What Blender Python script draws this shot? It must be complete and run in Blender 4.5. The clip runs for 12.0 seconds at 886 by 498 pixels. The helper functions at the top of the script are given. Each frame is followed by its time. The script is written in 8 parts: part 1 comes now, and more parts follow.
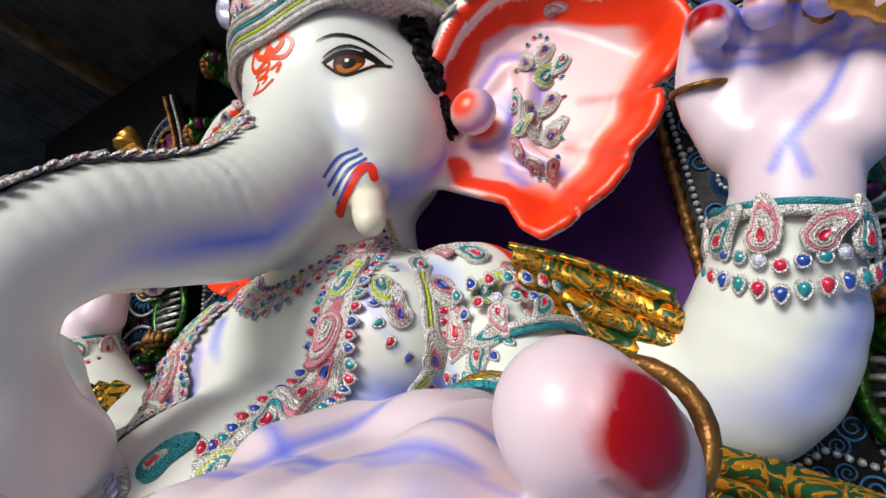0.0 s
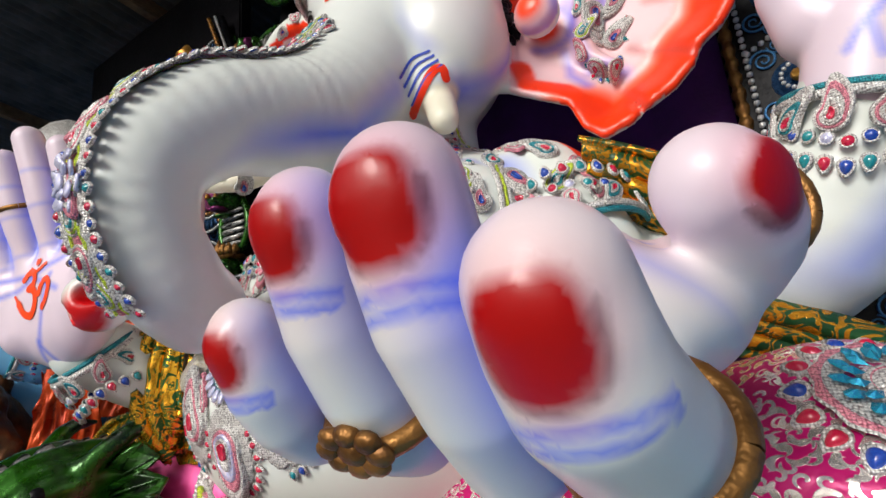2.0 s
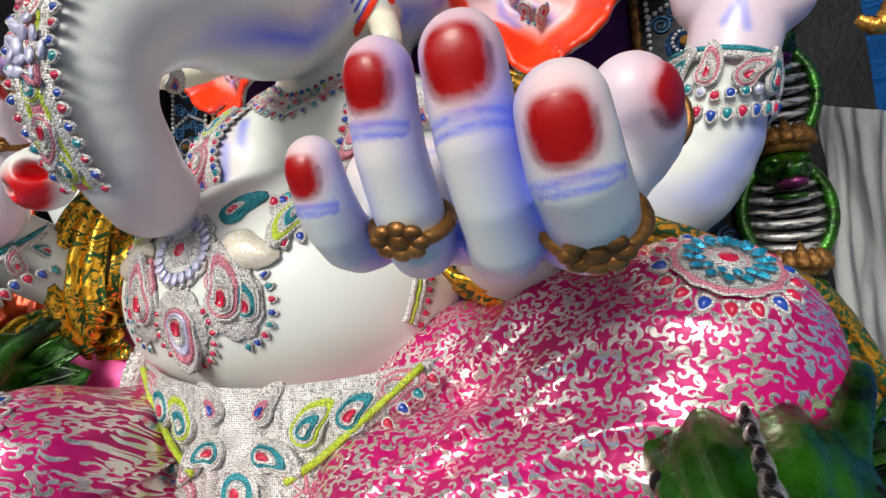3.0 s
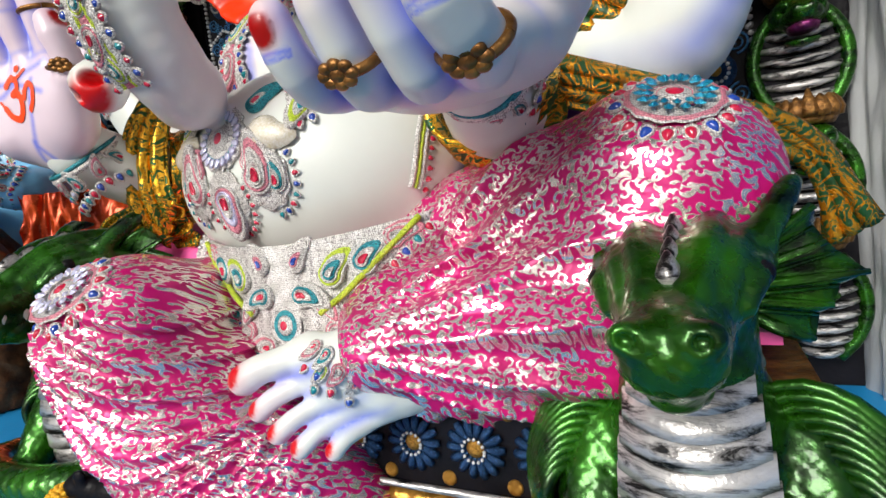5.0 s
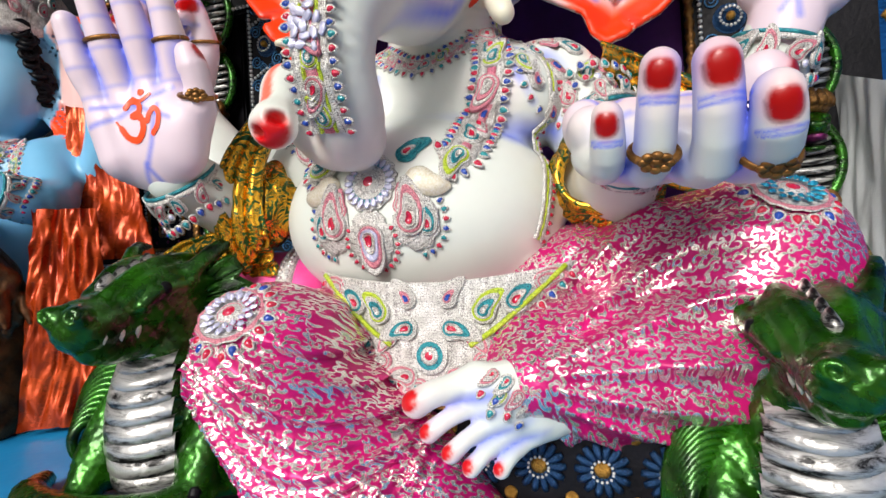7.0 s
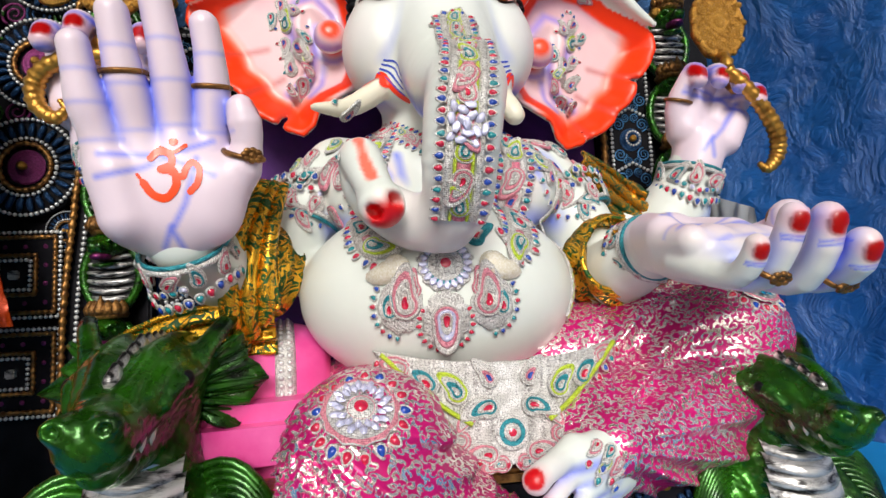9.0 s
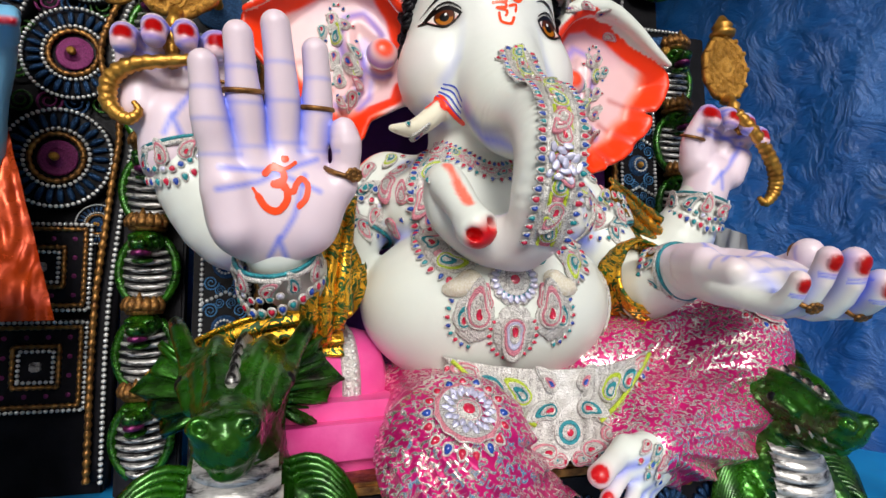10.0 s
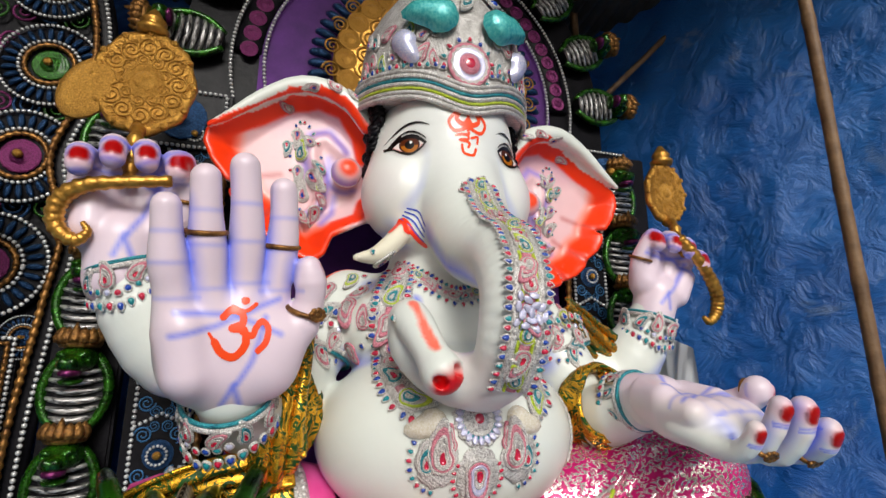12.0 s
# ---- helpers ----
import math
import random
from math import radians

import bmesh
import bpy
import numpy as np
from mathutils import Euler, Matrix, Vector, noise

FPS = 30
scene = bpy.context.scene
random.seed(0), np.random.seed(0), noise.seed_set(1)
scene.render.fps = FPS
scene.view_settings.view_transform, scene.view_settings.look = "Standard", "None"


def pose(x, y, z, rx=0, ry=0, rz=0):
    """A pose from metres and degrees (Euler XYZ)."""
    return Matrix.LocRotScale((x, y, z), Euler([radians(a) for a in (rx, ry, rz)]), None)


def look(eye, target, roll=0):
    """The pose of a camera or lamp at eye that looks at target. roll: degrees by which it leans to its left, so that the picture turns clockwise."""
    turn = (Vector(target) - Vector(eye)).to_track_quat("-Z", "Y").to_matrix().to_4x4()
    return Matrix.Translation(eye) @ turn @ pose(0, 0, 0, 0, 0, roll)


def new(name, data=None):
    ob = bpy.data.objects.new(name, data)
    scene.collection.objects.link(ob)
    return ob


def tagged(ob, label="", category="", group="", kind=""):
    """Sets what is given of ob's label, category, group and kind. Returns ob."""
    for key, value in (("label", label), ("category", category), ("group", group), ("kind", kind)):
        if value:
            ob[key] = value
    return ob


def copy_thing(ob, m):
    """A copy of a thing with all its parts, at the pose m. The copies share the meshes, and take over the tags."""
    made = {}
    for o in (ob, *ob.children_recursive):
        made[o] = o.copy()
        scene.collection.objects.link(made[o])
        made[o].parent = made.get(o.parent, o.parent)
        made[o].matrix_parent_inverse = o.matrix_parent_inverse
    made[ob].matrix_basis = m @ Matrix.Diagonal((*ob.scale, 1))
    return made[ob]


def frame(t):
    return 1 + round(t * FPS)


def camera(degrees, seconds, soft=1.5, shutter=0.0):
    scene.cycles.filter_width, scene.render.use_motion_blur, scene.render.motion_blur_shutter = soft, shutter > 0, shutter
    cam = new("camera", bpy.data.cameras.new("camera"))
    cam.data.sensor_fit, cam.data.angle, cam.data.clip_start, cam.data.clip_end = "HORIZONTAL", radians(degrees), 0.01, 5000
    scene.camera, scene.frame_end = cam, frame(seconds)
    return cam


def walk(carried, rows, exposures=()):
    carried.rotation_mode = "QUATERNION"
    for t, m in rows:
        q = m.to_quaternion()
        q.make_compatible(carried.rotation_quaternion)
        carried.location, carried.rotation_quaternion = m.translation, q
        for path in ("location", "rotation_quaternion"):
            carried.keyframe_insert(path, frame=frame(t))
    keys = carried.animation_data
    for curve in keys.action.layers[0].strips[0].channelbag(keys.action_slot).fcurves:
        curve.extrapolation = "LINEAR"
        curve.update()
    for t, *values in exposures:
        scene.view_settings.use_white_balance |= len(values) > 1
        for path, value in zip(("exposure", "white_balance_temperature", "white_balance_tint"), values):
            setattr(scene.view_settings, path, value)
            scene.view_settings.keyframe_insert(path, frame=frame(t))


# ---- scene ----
cam = camera(83.4, 12.0)
METRES, EYE, TILT, LEAN, TURN = 2.6, 1.6, 20.5, 5.5, 30.0
ROWS = [
    (0.0, 0.0, 0.0, 0.0, 0.0, 0.0, -0.0),
    (0.5, 0.0049, -0.0051, -0.0112, 1.28, -1.03, -0.06),
    (1.0, 0.0128, -0.015, -0.0171, 2.11, -1.68, -0.07),
    (1.5, -0.0026, -0.0267, -0.0225, 3.46, -4.25, 0.34),
    (2.0, -0.0398, -0.039, -0.0329, 2.87, -7.51, 0.43),
    (2.5, -0.0636, -0.0654, -0.0381, -2.23, -10.17, -2.08),
    (3.0, -0.0743, -0.0918, -0.0531, -8.14, -13.62, -5.1),
    (3.5, -0.0635, -0.1121, -0.0639, -9.32, -17.25, -5.25),
    (5.5, -0.0412, -0.1844, -0.0645, -1.44, -24.5, 1.73),
    (6.0, -0.1045, -0.2262, -0.0453, -1.88, -24.66, 0.51),
    (6.5, -0.1604, -0.2294, -0.0474, -4.88, -22.62, -3.21),
    (7.0, -0.2313, -0.1909, -0.0587, -10.28, -18.58, -6.2),
    (9.0, -0.5013, -0.0987, -0.072, -34.48, -8.74, -13.91),
    (9.5, -0.5677, -0.0753, -0.0849, -35.44, -9.34, -15.19),
    (10.0, -0.6326, -0.0583, -0.0799, -39.62, -7.61, -17.32),
    (10.5, -0.638, -0.0442, -0.0546, -43.81, -3.05, -18.27),
    (11.0, -0.6448, -0.0411, -0.0385, -44.86, -0.21, -18.02),
    (11.5, -0.6528, -0.0355, -0.0303, -44.66, 0.9, -18.08),
    (12.0, -0.6546, -0.0284, -0.0222, -45.66, 2.78, -18.66),
]
walk(cam, [(t, pose(0.82, 0, EYE, 0, 0, TURN) @ pose(0, 0, 0, TILT, LEAN, 0) @ pose(METRES * x, METRES * y, METRES * z, 90 + pitch, roll, yaw)) for t, x, y, z, yaw, pitch, roll in ROWS],
     ((0.0, -0.28), (3.5, -0.22), (6.5, -0.06), (9.5, -0.26), (12.0, -0.42)))

# ---- world and light ----
world = bpy.data.worlds.new("sky")
scene.world = world
world.use_nodes = True
wn = world.node_tree.nodes
sky = wn.new("ShaderNodeTexSky")
sky.sky_type, sky.sun_disc = "NISHITA", False
sky.sun_elevation, sky.sun_rotation = radians(30), radians(185)
sky.air_density, sky.dust_density, sky.ozone_density = 1.0, 4.0, 1.0
overcast = wn.new("ShaderNodeHueSaturation")
overcast.inputs["Saturation"].default_value = 0.3
world.node_tree.links.new(sky.outputs[0], overcast.inputs["Color"])
world.node_tree.links.new(overcast.outputs[0], wn["Background"].inputs[0])
wn["Background"].inputs[1].default_value = 0.088
sun_data = bpy.data.lights.new("sun", "SUN")
sun_data.energy, sun_data.angle, sun_data.color = 2.75, radians(24), (1.0, 0.97, 0.92)
sun = new("sun", sun_data)
sun.matrix_world = look((-0.6, -6, 4.9), (0, 0.6, 1.3))

# ---- materials ----
def material(name, build):
    m = bpy.data.materials.new(name)
    m.use_nodes = True
    nodes, links = m.node_tree.nodes, m.node_tree.links
    build(nodes, links, nodes["Principled BSDF"])
    return m


def ramp(nodes, links, source, stops):
    r = nodes.new("ShaderNodeValToRGB")
    while len(r.color_ramp.elements) < len(stops):
        r.color_ramp.elements.new(0.5)
    for e, (p, c) in zip(r.color_ramp.elements, stops):
        e.position, e.color = p, (*c, 1)
    links.new(source, r.inputs[0])
    return r.outputs[0]


def noise_out(nodes, links, scale, detail=4, rough=0.55, distort=0.0, coord="Object", stretch=None):
    c = nodes.new("ShaderNodeTexCoord")
    n = nodes.new("ShaderNodeTexNoise")
    n.inputs["Scale"].default_value, n.inputs["Detail"].default_value = scale, detail
    n.inputs["Roughness"].default_value, n.inputs["Distortion"].default_value = rough, distort
    if stretch:
        mp = nodes.new("ShaderNodeMapping")
        mp.inputs["Scale"].default_value = stretch
        links.new(c.outputs[coord], mp.inputs[0])
        links.new(mp.outputs[0], n.inputs["Vector"])
    else:
        links.new(c.outputs[coord], n.inputs["Vector"])
    return n.outputs["Fac"]


def bump(nodes, links, b, height, strength, distance=0.01):
    n = nodes.new("ShaderNodeBump")
    n.inputs["Strength"].default_value, n.inputs["Distance"].default_value = strength, distance
    links.new(height, n.inputs["Height"])
    links.new(n.outputs[0], b.inputs["Normal"])


def mixed(name, low, high, scale=12, rough=(0.4, 0.6), metal=0.0, relief=0.2, fine=60, depth=0.004, coat=0.0, random_tint=0.0):
    """A surface that wanders between two colours, with fine relief and uneven gloss."""
    def build(nodes, links, b):
        f = noise_out(nodes, links, scale, 5)
        col = ramp(nodes, links, f, [(0.32, low), (0.68, high)])
        if random_tint:
            oi = nodes.new("ShaderNodeObjectInfo")
            hsv = nodes.new("ShaderNodeHueSaturation")
            mr = nodes.new("ShaderNodeMapRange")
            mr.inputs["To Min"].default_value, mr.inputs["To Max"].default_value = 1 - random_tint, 1 + random_tint
            links.new(oi.outputs["Random"], mr.inputs["Value"])
            links.new(mr.outputs[0], hsv.inputs["Value"])
            links.new(col, hsv.inputs["Color"])
            col = hsv.outputs[0]
        links.new(col, b.inputs["Base Color"])
        b.inputs["Metallic"].default_value = metal
        g = noise_out(nodes, links, fine, 3)
        mr = nodes.new("ShaderNodeMapRange")
        mr.inputs["To Min"].default_value, mr.inputs["To Max"].default_value = rough
        links.new(g, mr.inputs["Value"])
        links.new(mr.outputs[0], b.inputs["Roughness"])
        b.inputs["Coat Weight"].default_value = coat
        bump(nodes, links, b, g, relief, depth)
    return material(name, build)


def painted(name, rough=(0.28, 0.42), coat=0.1, relief=0.12, attribute="paint"):
    """Airbrushed plaster: the colour is laid on the mesh, the gloss and grain come from here."""
    def build(nodes, links, b):
        a = nodes.new("ShaderNodeVertexColor")
        a.layer_name = attribute
        f = noise_out(nodes, links, 7, 4)
        hsv = nodes.new("ShaderNodeHueSaturation")
        mr = nodes.new("ShaderNodeMapRange")
        mr.inputs["To Min"].default_value, mr.inputs["To Max"].default_value = 0.93, 1.05
        links.new(f, mr.inputs["Value"])
        links.new(mr.outputs[0], hsv.inputs["Value"])
        links.new(a.outputs[0], hsv.inputs["Color"])
        links.new(hsv.outputs[0], b.inputs["Base Color"])
        g = noise_out(nodes, links, 90, 3)
        mg = nodes.new("ShaderNodeMapRange")
        mg.inputs["To Min"].default_value, mg.inputs["To Max"].default_value = rough
        links.new(g, mg.inputs["Value"])
        links.new(mg.outputs[0], b.inputs["Roughness"])
        b.inputs["Coat Weight"].default_value = coat
        bump(nodes, links, b, noise_out(nodes, links, 38, 4), relief, 0.004)
    return material(name, build)


def brocade(name, ground, deep, thread, scale=26.0, metal=0.9, cover=0.0, waves=22.0, ground_metal=0.1):
    """Woven brocade: curling metal-thread leaves on satin."""
    def build(nodes, links, b):
        c = nodes.new("ShaderNodeTexCoord")
        n1 = nodes.new("ShaderNodeTexNoise")
        n1.inputs["Scale"].default_value, n1.inputs["Detail"].default_value = scale * 0.55, 0
        links.new(c.outputs["Object"], n1.inputs["Vector"])
        add = nodes.new("ShaderNodeVectorMath")
        add.operation = "MULTIPLY_ADD"
        add.inputs[1].default_value = (0.10, 0.10, 0.10)
        links.new(n1.outputs["Color"], add.inputs[0])
        links.new(c.outputs["Object"], add.inputs[2])
        n2 = nodes.new("ShaderNodeTexNoise")
        n2.inputs["Scale"].default_value, n2.inputs["Detail"].default_value = scale, 1.0
        n2.inputs["Distortion"].default_value = 2.2
        links.new(add.outputs[0], n2.inputs["Vector"])
        sine = nodes.new("ShaderNodeMath")
        sine.operation = "SINE"
        mul = nodes.new("ShaderNodeMath")
        mul.operation = "MULTIPLY"
        mul.inputs[1].default_value = waves
        links.new(n2.outputs["Fac"], mul.inputs[0])
        links.new(mul.outputs[0], sine.inputs[0])
        mr = nodes.new("ShaderNodeMapRange")
        mr.inputs["From Min"].default_value, mr.inputs["From Max"].default_value = 0.12 - cover, 0.26 - cover
        links.new(sine.outputs[0], mr.inputs["Value"])
        mask = mr.outputs[0]
        base = ramp(nodes, links, noise_out(nodes, links, 9, 3), [(0.3, deep), (0.7, ground)])
        mix = nodes.new("ShaderNodeMix")
        mix.data_type = "RGBA"
        links.new(mask, mix.inputs["Factor"])
        links.new(base, mix.inputs["A"])
        mix.inputs["B"].default_value = (*thread, 1)
        links.new(mix.outputs["Result"], b.inputs["Base Color"])
        for key, lo, hi in (("Metallic", ground_metal, metal), ("Roughness", 0.40, 0.27)):
            m2 = nodes.new("ShaderNodeMapRange")
            m2.inputs["To Min"].default_value, m2.inputs["To Max"].default_value = lo, hi
            links.new(mask, m2.inputs["Value"])
            links.new(m2.outputs[0], b.inputs[key])
        mh = nodes.new("ShaderNodeMath")
        mh.operation = "MULTIPLY_ADD"
        mh.inputs[1].default_value = 0.12
        links.new(mask, mh.inputs[0])
        links.new(noise_out(nodes, links, 16, 3, 0.5, 0.6), mh.inputs[2])
        bump(nodes, links, b, mh.outputs[0], 0.5, 0.012)
    return material(name, build)


def calc(nodes, links, op, *values):
    """A math node on sockets or plain numbers."""
    n = nodes.new("ShaderNodeMath")
    n.operation = op
    for i, a in enumerate(values):
        if isinstance(a, (int, float)):
            n.inputs[i].default_value = a
        else:
            links.new(a, n.inputs[i])
    return n.outputs[0]


def scroll_mask(nodes, links, u, v, scale, arms, wind, reach, seed):
    """Curling leaves: a pinwheel of arms wound round each cell's heart; above 0 on the thread."""
    xyz = nodes.new("ShaderNodeCombineXYZ")
    links.new(u, xyz.inputs[0])
    links.new(v, xyz.inputs[1])
    mp = nodes.new("ShaderNodeMapping")
    mp.inputs["Location"].default_value = (seed, seed * 0.7, 0)
    links.new(xyz.outputs[0], mp.inputs[0])
    vo = nodes.new("ShaderNodeTexVoronoi")
    vo.voronoi_dimensions = "2D"
    vo.inputs["Scale"].default_value, vo.inputs["Randomness"].default_value = scale, 0.75
    links.new(mp.outputs[0], vo.inputs["Vector"])
    d = nodes.new("ShaderNodeVectorMath")
    d.operation = "SUBTRACT"
    links.new(mp.outputs[0], d.inputs[0])
    links.new(vo.outputs["Position"], d.inputs[1])
    sp = nodes.new("ShaderNodeSeparateXYZ")
    links.new(d.outputs[0], sp.inputs[0])
    col = nodes.new("ShaderNodeSeparateXYZ")
    links.new(vo.outputs["Color"], col.inputs[0])
    ang = calc(nodes, links, "ARCTAN2", sp.outputs[1], sp.outputs[0])
    r = calc(nodes, links, "MULTIPLY", calc(nodes, links, "SQRT", calc(nodes, links, "ADD", calc(nodes, links, "MULTIPLY", sp.outputs[0], sp.outputs[0]), calc(nodes, links, "MULTIPLY", sp.outputs[1], sp.outputs[1]))), scale)
    hand_ = calc(nodes, links, "MULTIPLY_ADD", calc(nodes, links, "GREATER_THAN", col.outputs[0], 0.5), 2.0, -1.0)
    turn = calc(nodes, links, "MULTIPLY", calc(nodes, links, "MULTIPLY", r, wind), hand_)
    wave = calc(nodes, links, "SINE", calc(nodes, links, "ADD", calc(nodes, links, "MULTIPLY_ADD", ang, float(arms), turn), calc(nodes, links, "MULTIPLY", col.outputs[1], 6.28)))
    fade = calc(nodes, links, "MULTIPLY", calc(nodes, links, "MAXIMUM", calc(nodes, links, "SUBTRACT", r, reach), 0.0), 5.0)
    return calc(nodes, links, "SUBTRACT", wave, fade)


def scroll_brocade(name, ground, deep, thread):
    """Magenta satin with woven silver scrolls of two sizes."""
    def build(nodes, links, b):
        c = nodes.new("ShaderNodeTexCoord")
        wob = nodes.new("ShaderNodeTexNoise")
        wob.inputs["Scale"].default_value, wob.inputs["Detail"].default_value = 16, 1
        links.new(c.outputs["Object"], wob.inputs["Vector"])
        add = nodes.new("ShaderNodeVectorMath")
        add.operation = "MULTIPLY_ADD"
        add.inputs[1].default_value = (0.016, 0.016, 0.016)
        links.new(wob.outputs["Color"], add.inputs[0])
        links.new(c.outputs["Object"], add.inputs[2])
        sp = nodes.new("ShaderNodeSeparateXYZ")
        links.new(add.outputs[0], sp.inputs[0])
        u, v = sp.outputs[0], calc(nodes, links, "MULTIPLY_ADD", sp.outputs[1], 0.7, sp.outputs[2])
        big = scroll_mask(nodes, links, u, v, 27.0, 3, 7.0, 0.46, 3.1)
        small = scroll_mask(nodes, links, u, v, 48.0, 1, 9.0, 0.40, 8.3)
        top = calc(nodes, links, "MAXIMUM", big, calc(nodes, links, "SUBTRACT", small, 0.1))
        mr = nodes.new("ShaderNodeMapRange")
        mr.inputs["From Min"].default_value, mr.inputs["From Max"].default_value = 0.22, 0.42
        links.new(top, mr.inputs["Value"])
        mask = mr.outputs[0]
        base = ramp(nodes, links, noise_out(nodes, links, 9, 3), [(0.3, deep), (0.7, ground)])
        mix = nodes.new("ShaderNodeMix")
        mix.data_type = "RGBA"
        links.new(mask, mix.inputs["Factor"])
        links.new(base, mix.inputs["A"])
        mix.inputs["B"].default_value = (*thread, 1)
        links.new(mix.outputs["Result"], b.inputs["Base Color"])
        for key, lo, hi in (("Metallic", 0.15, 0.8), ("Roughness", 0.36, 0.25)):
            m2 = nodes.new("ShaderNodeMapRange")
            m2.inputs["To Min"].default_value, m2.inputs["To Max"].default_value = lo, hi
            links.new(mask, m2.inputs["Value"])
            links.new(m2.outputs[0], b.inputs[key])
        weave = noise_out(nodes, links, 16, 3, 0.5, 0.6)
        bump(nodes, links, b, calc(nodes, links, "MULTIPLY_ADD", mask, 0.10, weave), 0.5, 0.012)
    return material(name, build)


def beadwork(name, gap, low, high, scale=300.0, metal=0.3, rough=0.3):
    """Rows of tiny sewn beads with dark gaps between them."""
    def build(nodes, links, b):
        g = nodes.new("ShaderNodeNewGeometry")
        vo = nodes.new("ShaderNodeTexVoronoi")
        vo.inputs["Scale"].default_value, vo.inputs["Randomness"].default_value = scale, 0.45
        links.new(g.outputs["Position"], vo.inputs["Vector"])
        bead = ramp(nodes, links, noise_out(nodes, links, 40, 3), [(0.35, low), (0.65, high)])
        edge = nodes.new("ShaderNodeMapRange")
        edge.inputs["From Min"].default_value, edge.inputs["From Max"].default_value = 0.42, 0.72
        links.new(vo.outputs["Distance"], edge.inputs["Value"])
        mix = nodes.new("ShaderNodeMix")
        mix.data_type = "RGBA"
        links.new(edge.outputs[0], mix.inputs["Factor"])
        links.new(bead, mix.inputs["A"])
        mix.inputs["B"].default_value = (*gap, 1)
        links.new(mix.outputs["Result"], b.inputs["Base Color"])
        b.inputs["Metallic"].default_value, b.inputs["Roughness"].default_value = metal, rough
        bump(nodes, links, b, calc(nodes, links, "SUBTRACT", 1.0, vo.outputs["Distance"]), 0.9, 0.0022)
    return material(name, build)


PAINT = painted("airbrushed plaster")
MAGENTA = scroll_brocade("magenta brocade", (0.74, 0.006, 0.21), (0.42, 0.003, 0.11), (0.86, 0.79, 0.74))
GOLDCLOTH = brocade("gold tissue cloth", (0.02, 0.11, 0.015), (0.01, 0.05, 0.01), (0.85, 0.44, 0.03), 22, 0.75, 0.5, 18, 0.3)
GREENCLOTH = brocade("green tissue cloth", (0.012, 0.085, 0.02), (0.006, 0.035, 0.01), (0.80, 0.34, 0.02), 26, 0.7, -0.35, 16)
PINK = mixed("pink satin", (0.75, 0.05, 0.28), (0.88, 0.14, 0.42), 6, (0.3, 0.45), 0.1)
ORANGE = mixed("orange satin", (0.30, 0.022, 0.004), (0.62, 0.075, 0.008), 7, (0.2, 0.34), 0.45, 0.3, 14, 0.012)
SILVER = beadwork("silver embroidery", (0.22, 0.20, 0.19), (0.62, 0.60, 0.56), (0.95, 0.93, 0.90), 260, 0.25, 0.28)
PINKBEAD = beadwork("pink bead thread", (0.30, 0.08, 0.12), (0.72, 0.16, 0.26), (0.88, 0.42, 0.46), 300, 0.1)
TEALBEAD = beadwork("teal bead thread", (0.01, 0.08, 0.12), (0.01, 0.25, 0.32), (0.06, 0.48, 0.52), 300, 0.3)
LIME = beadwork("lime bead thread", (0.22, 0.30, 0.01), (0.50, 0.66, 0.02), (0.72, 0.86, 0.08), 300, 0.0)
SHELL = mixed("iridescent shell", (0.70, 0.62, 0.42), (0.90, 0.86, 0.78), 25, (0.12, 0.3), 0.05, 0.5, 50, 0.004, 0.6)
# pastel noise colours stand in for the bright, shifting reflections of mirror glass
MIRROR = mixed("mirror sequin", (0.42, 0.50, 0.85), (0.92, 0.84, 0.90), 34, (0.08, 0.2), 0.35, 0.3, 40, 0.004)
TEALMIRROR = mixed("blue and green mirror chips", (0.0, 0.07, 0.42), (0.02, 0.50, 0.48), 24, (0.06, 0.15), 0.5, 0.3, 40, 0.004)
TURQ = mixed("turquoise shell", (0.02, 0.40, 0.42), (0.15, 0.65, 0.60), 20, (0.15, 0.3), 0.2, 0.5, 60, 0.004, 0.5)
RED = mixed("red glass gem", (0.45, 0.005, 0.03), (0.70, 0.02, 0.08), 40, (0.05, 0.12), 0.0, 0.1, 80, 0.002, 1.0)
BLUE = mixed("blue glass gem", (0.01, 0.03, 0.30), (0.02, 0.10, 0.50), 40, (0.05, 0.12), 0.0, 0.1, 80, 0.002, 1.0)
TEAL = mixed("teal glass gem", (0.005, 0.18, 0.22), (0.02, 0.35, 0.38), 40, (0.05, 0.12), 0.0, 0.1, 80, 0.002, 1.0)
GOLD = mixed("old gold paint", (0.30, 0.13, 0.02), (0.70, 0.38, 0.07), 22, (0.28, 0.45), 0.75, 0.5, 70, 0.006)
BRONZE = mixed("dark bronze paint", (0.10, 0.04, 0.012), (0.42, 0.20, 0.05), 26, (0.3, 0.5), 0.7, 0.6, 60, 0.006)
GREEN = mixed("metallic green paint", (0.001, 0.006, 0.001), (0.032, 0.18, 0.006), 10, (0.2, 0.36), 0.6, 0.35, 30, 0.008, 0.3)


def tarnish(nodes, links, b):
    """Silver paint with black streaks rubbed across it."""
    a = ramp(nodes, links, noise_out(nodes, links, 14, 7, 0.68, 0.6, "Object", (0.45, 1.0, 2.4)), [(0.40, (0.012, 0.011, 0.011)), (0.52, (0.60, 0.58, 0.56)), (0.75, (0.78, 0.77, 0.75))])
    links.new(a, b.inputs["Base Color"])
    b.inputs["Metallic"].default_value, b.inputs["Roughness"].default_value = 0.6, 0.3
    bump(nodes, links, b, noise_out(nodes, links, 40, 5, 0.6), 0.5, 0.006)


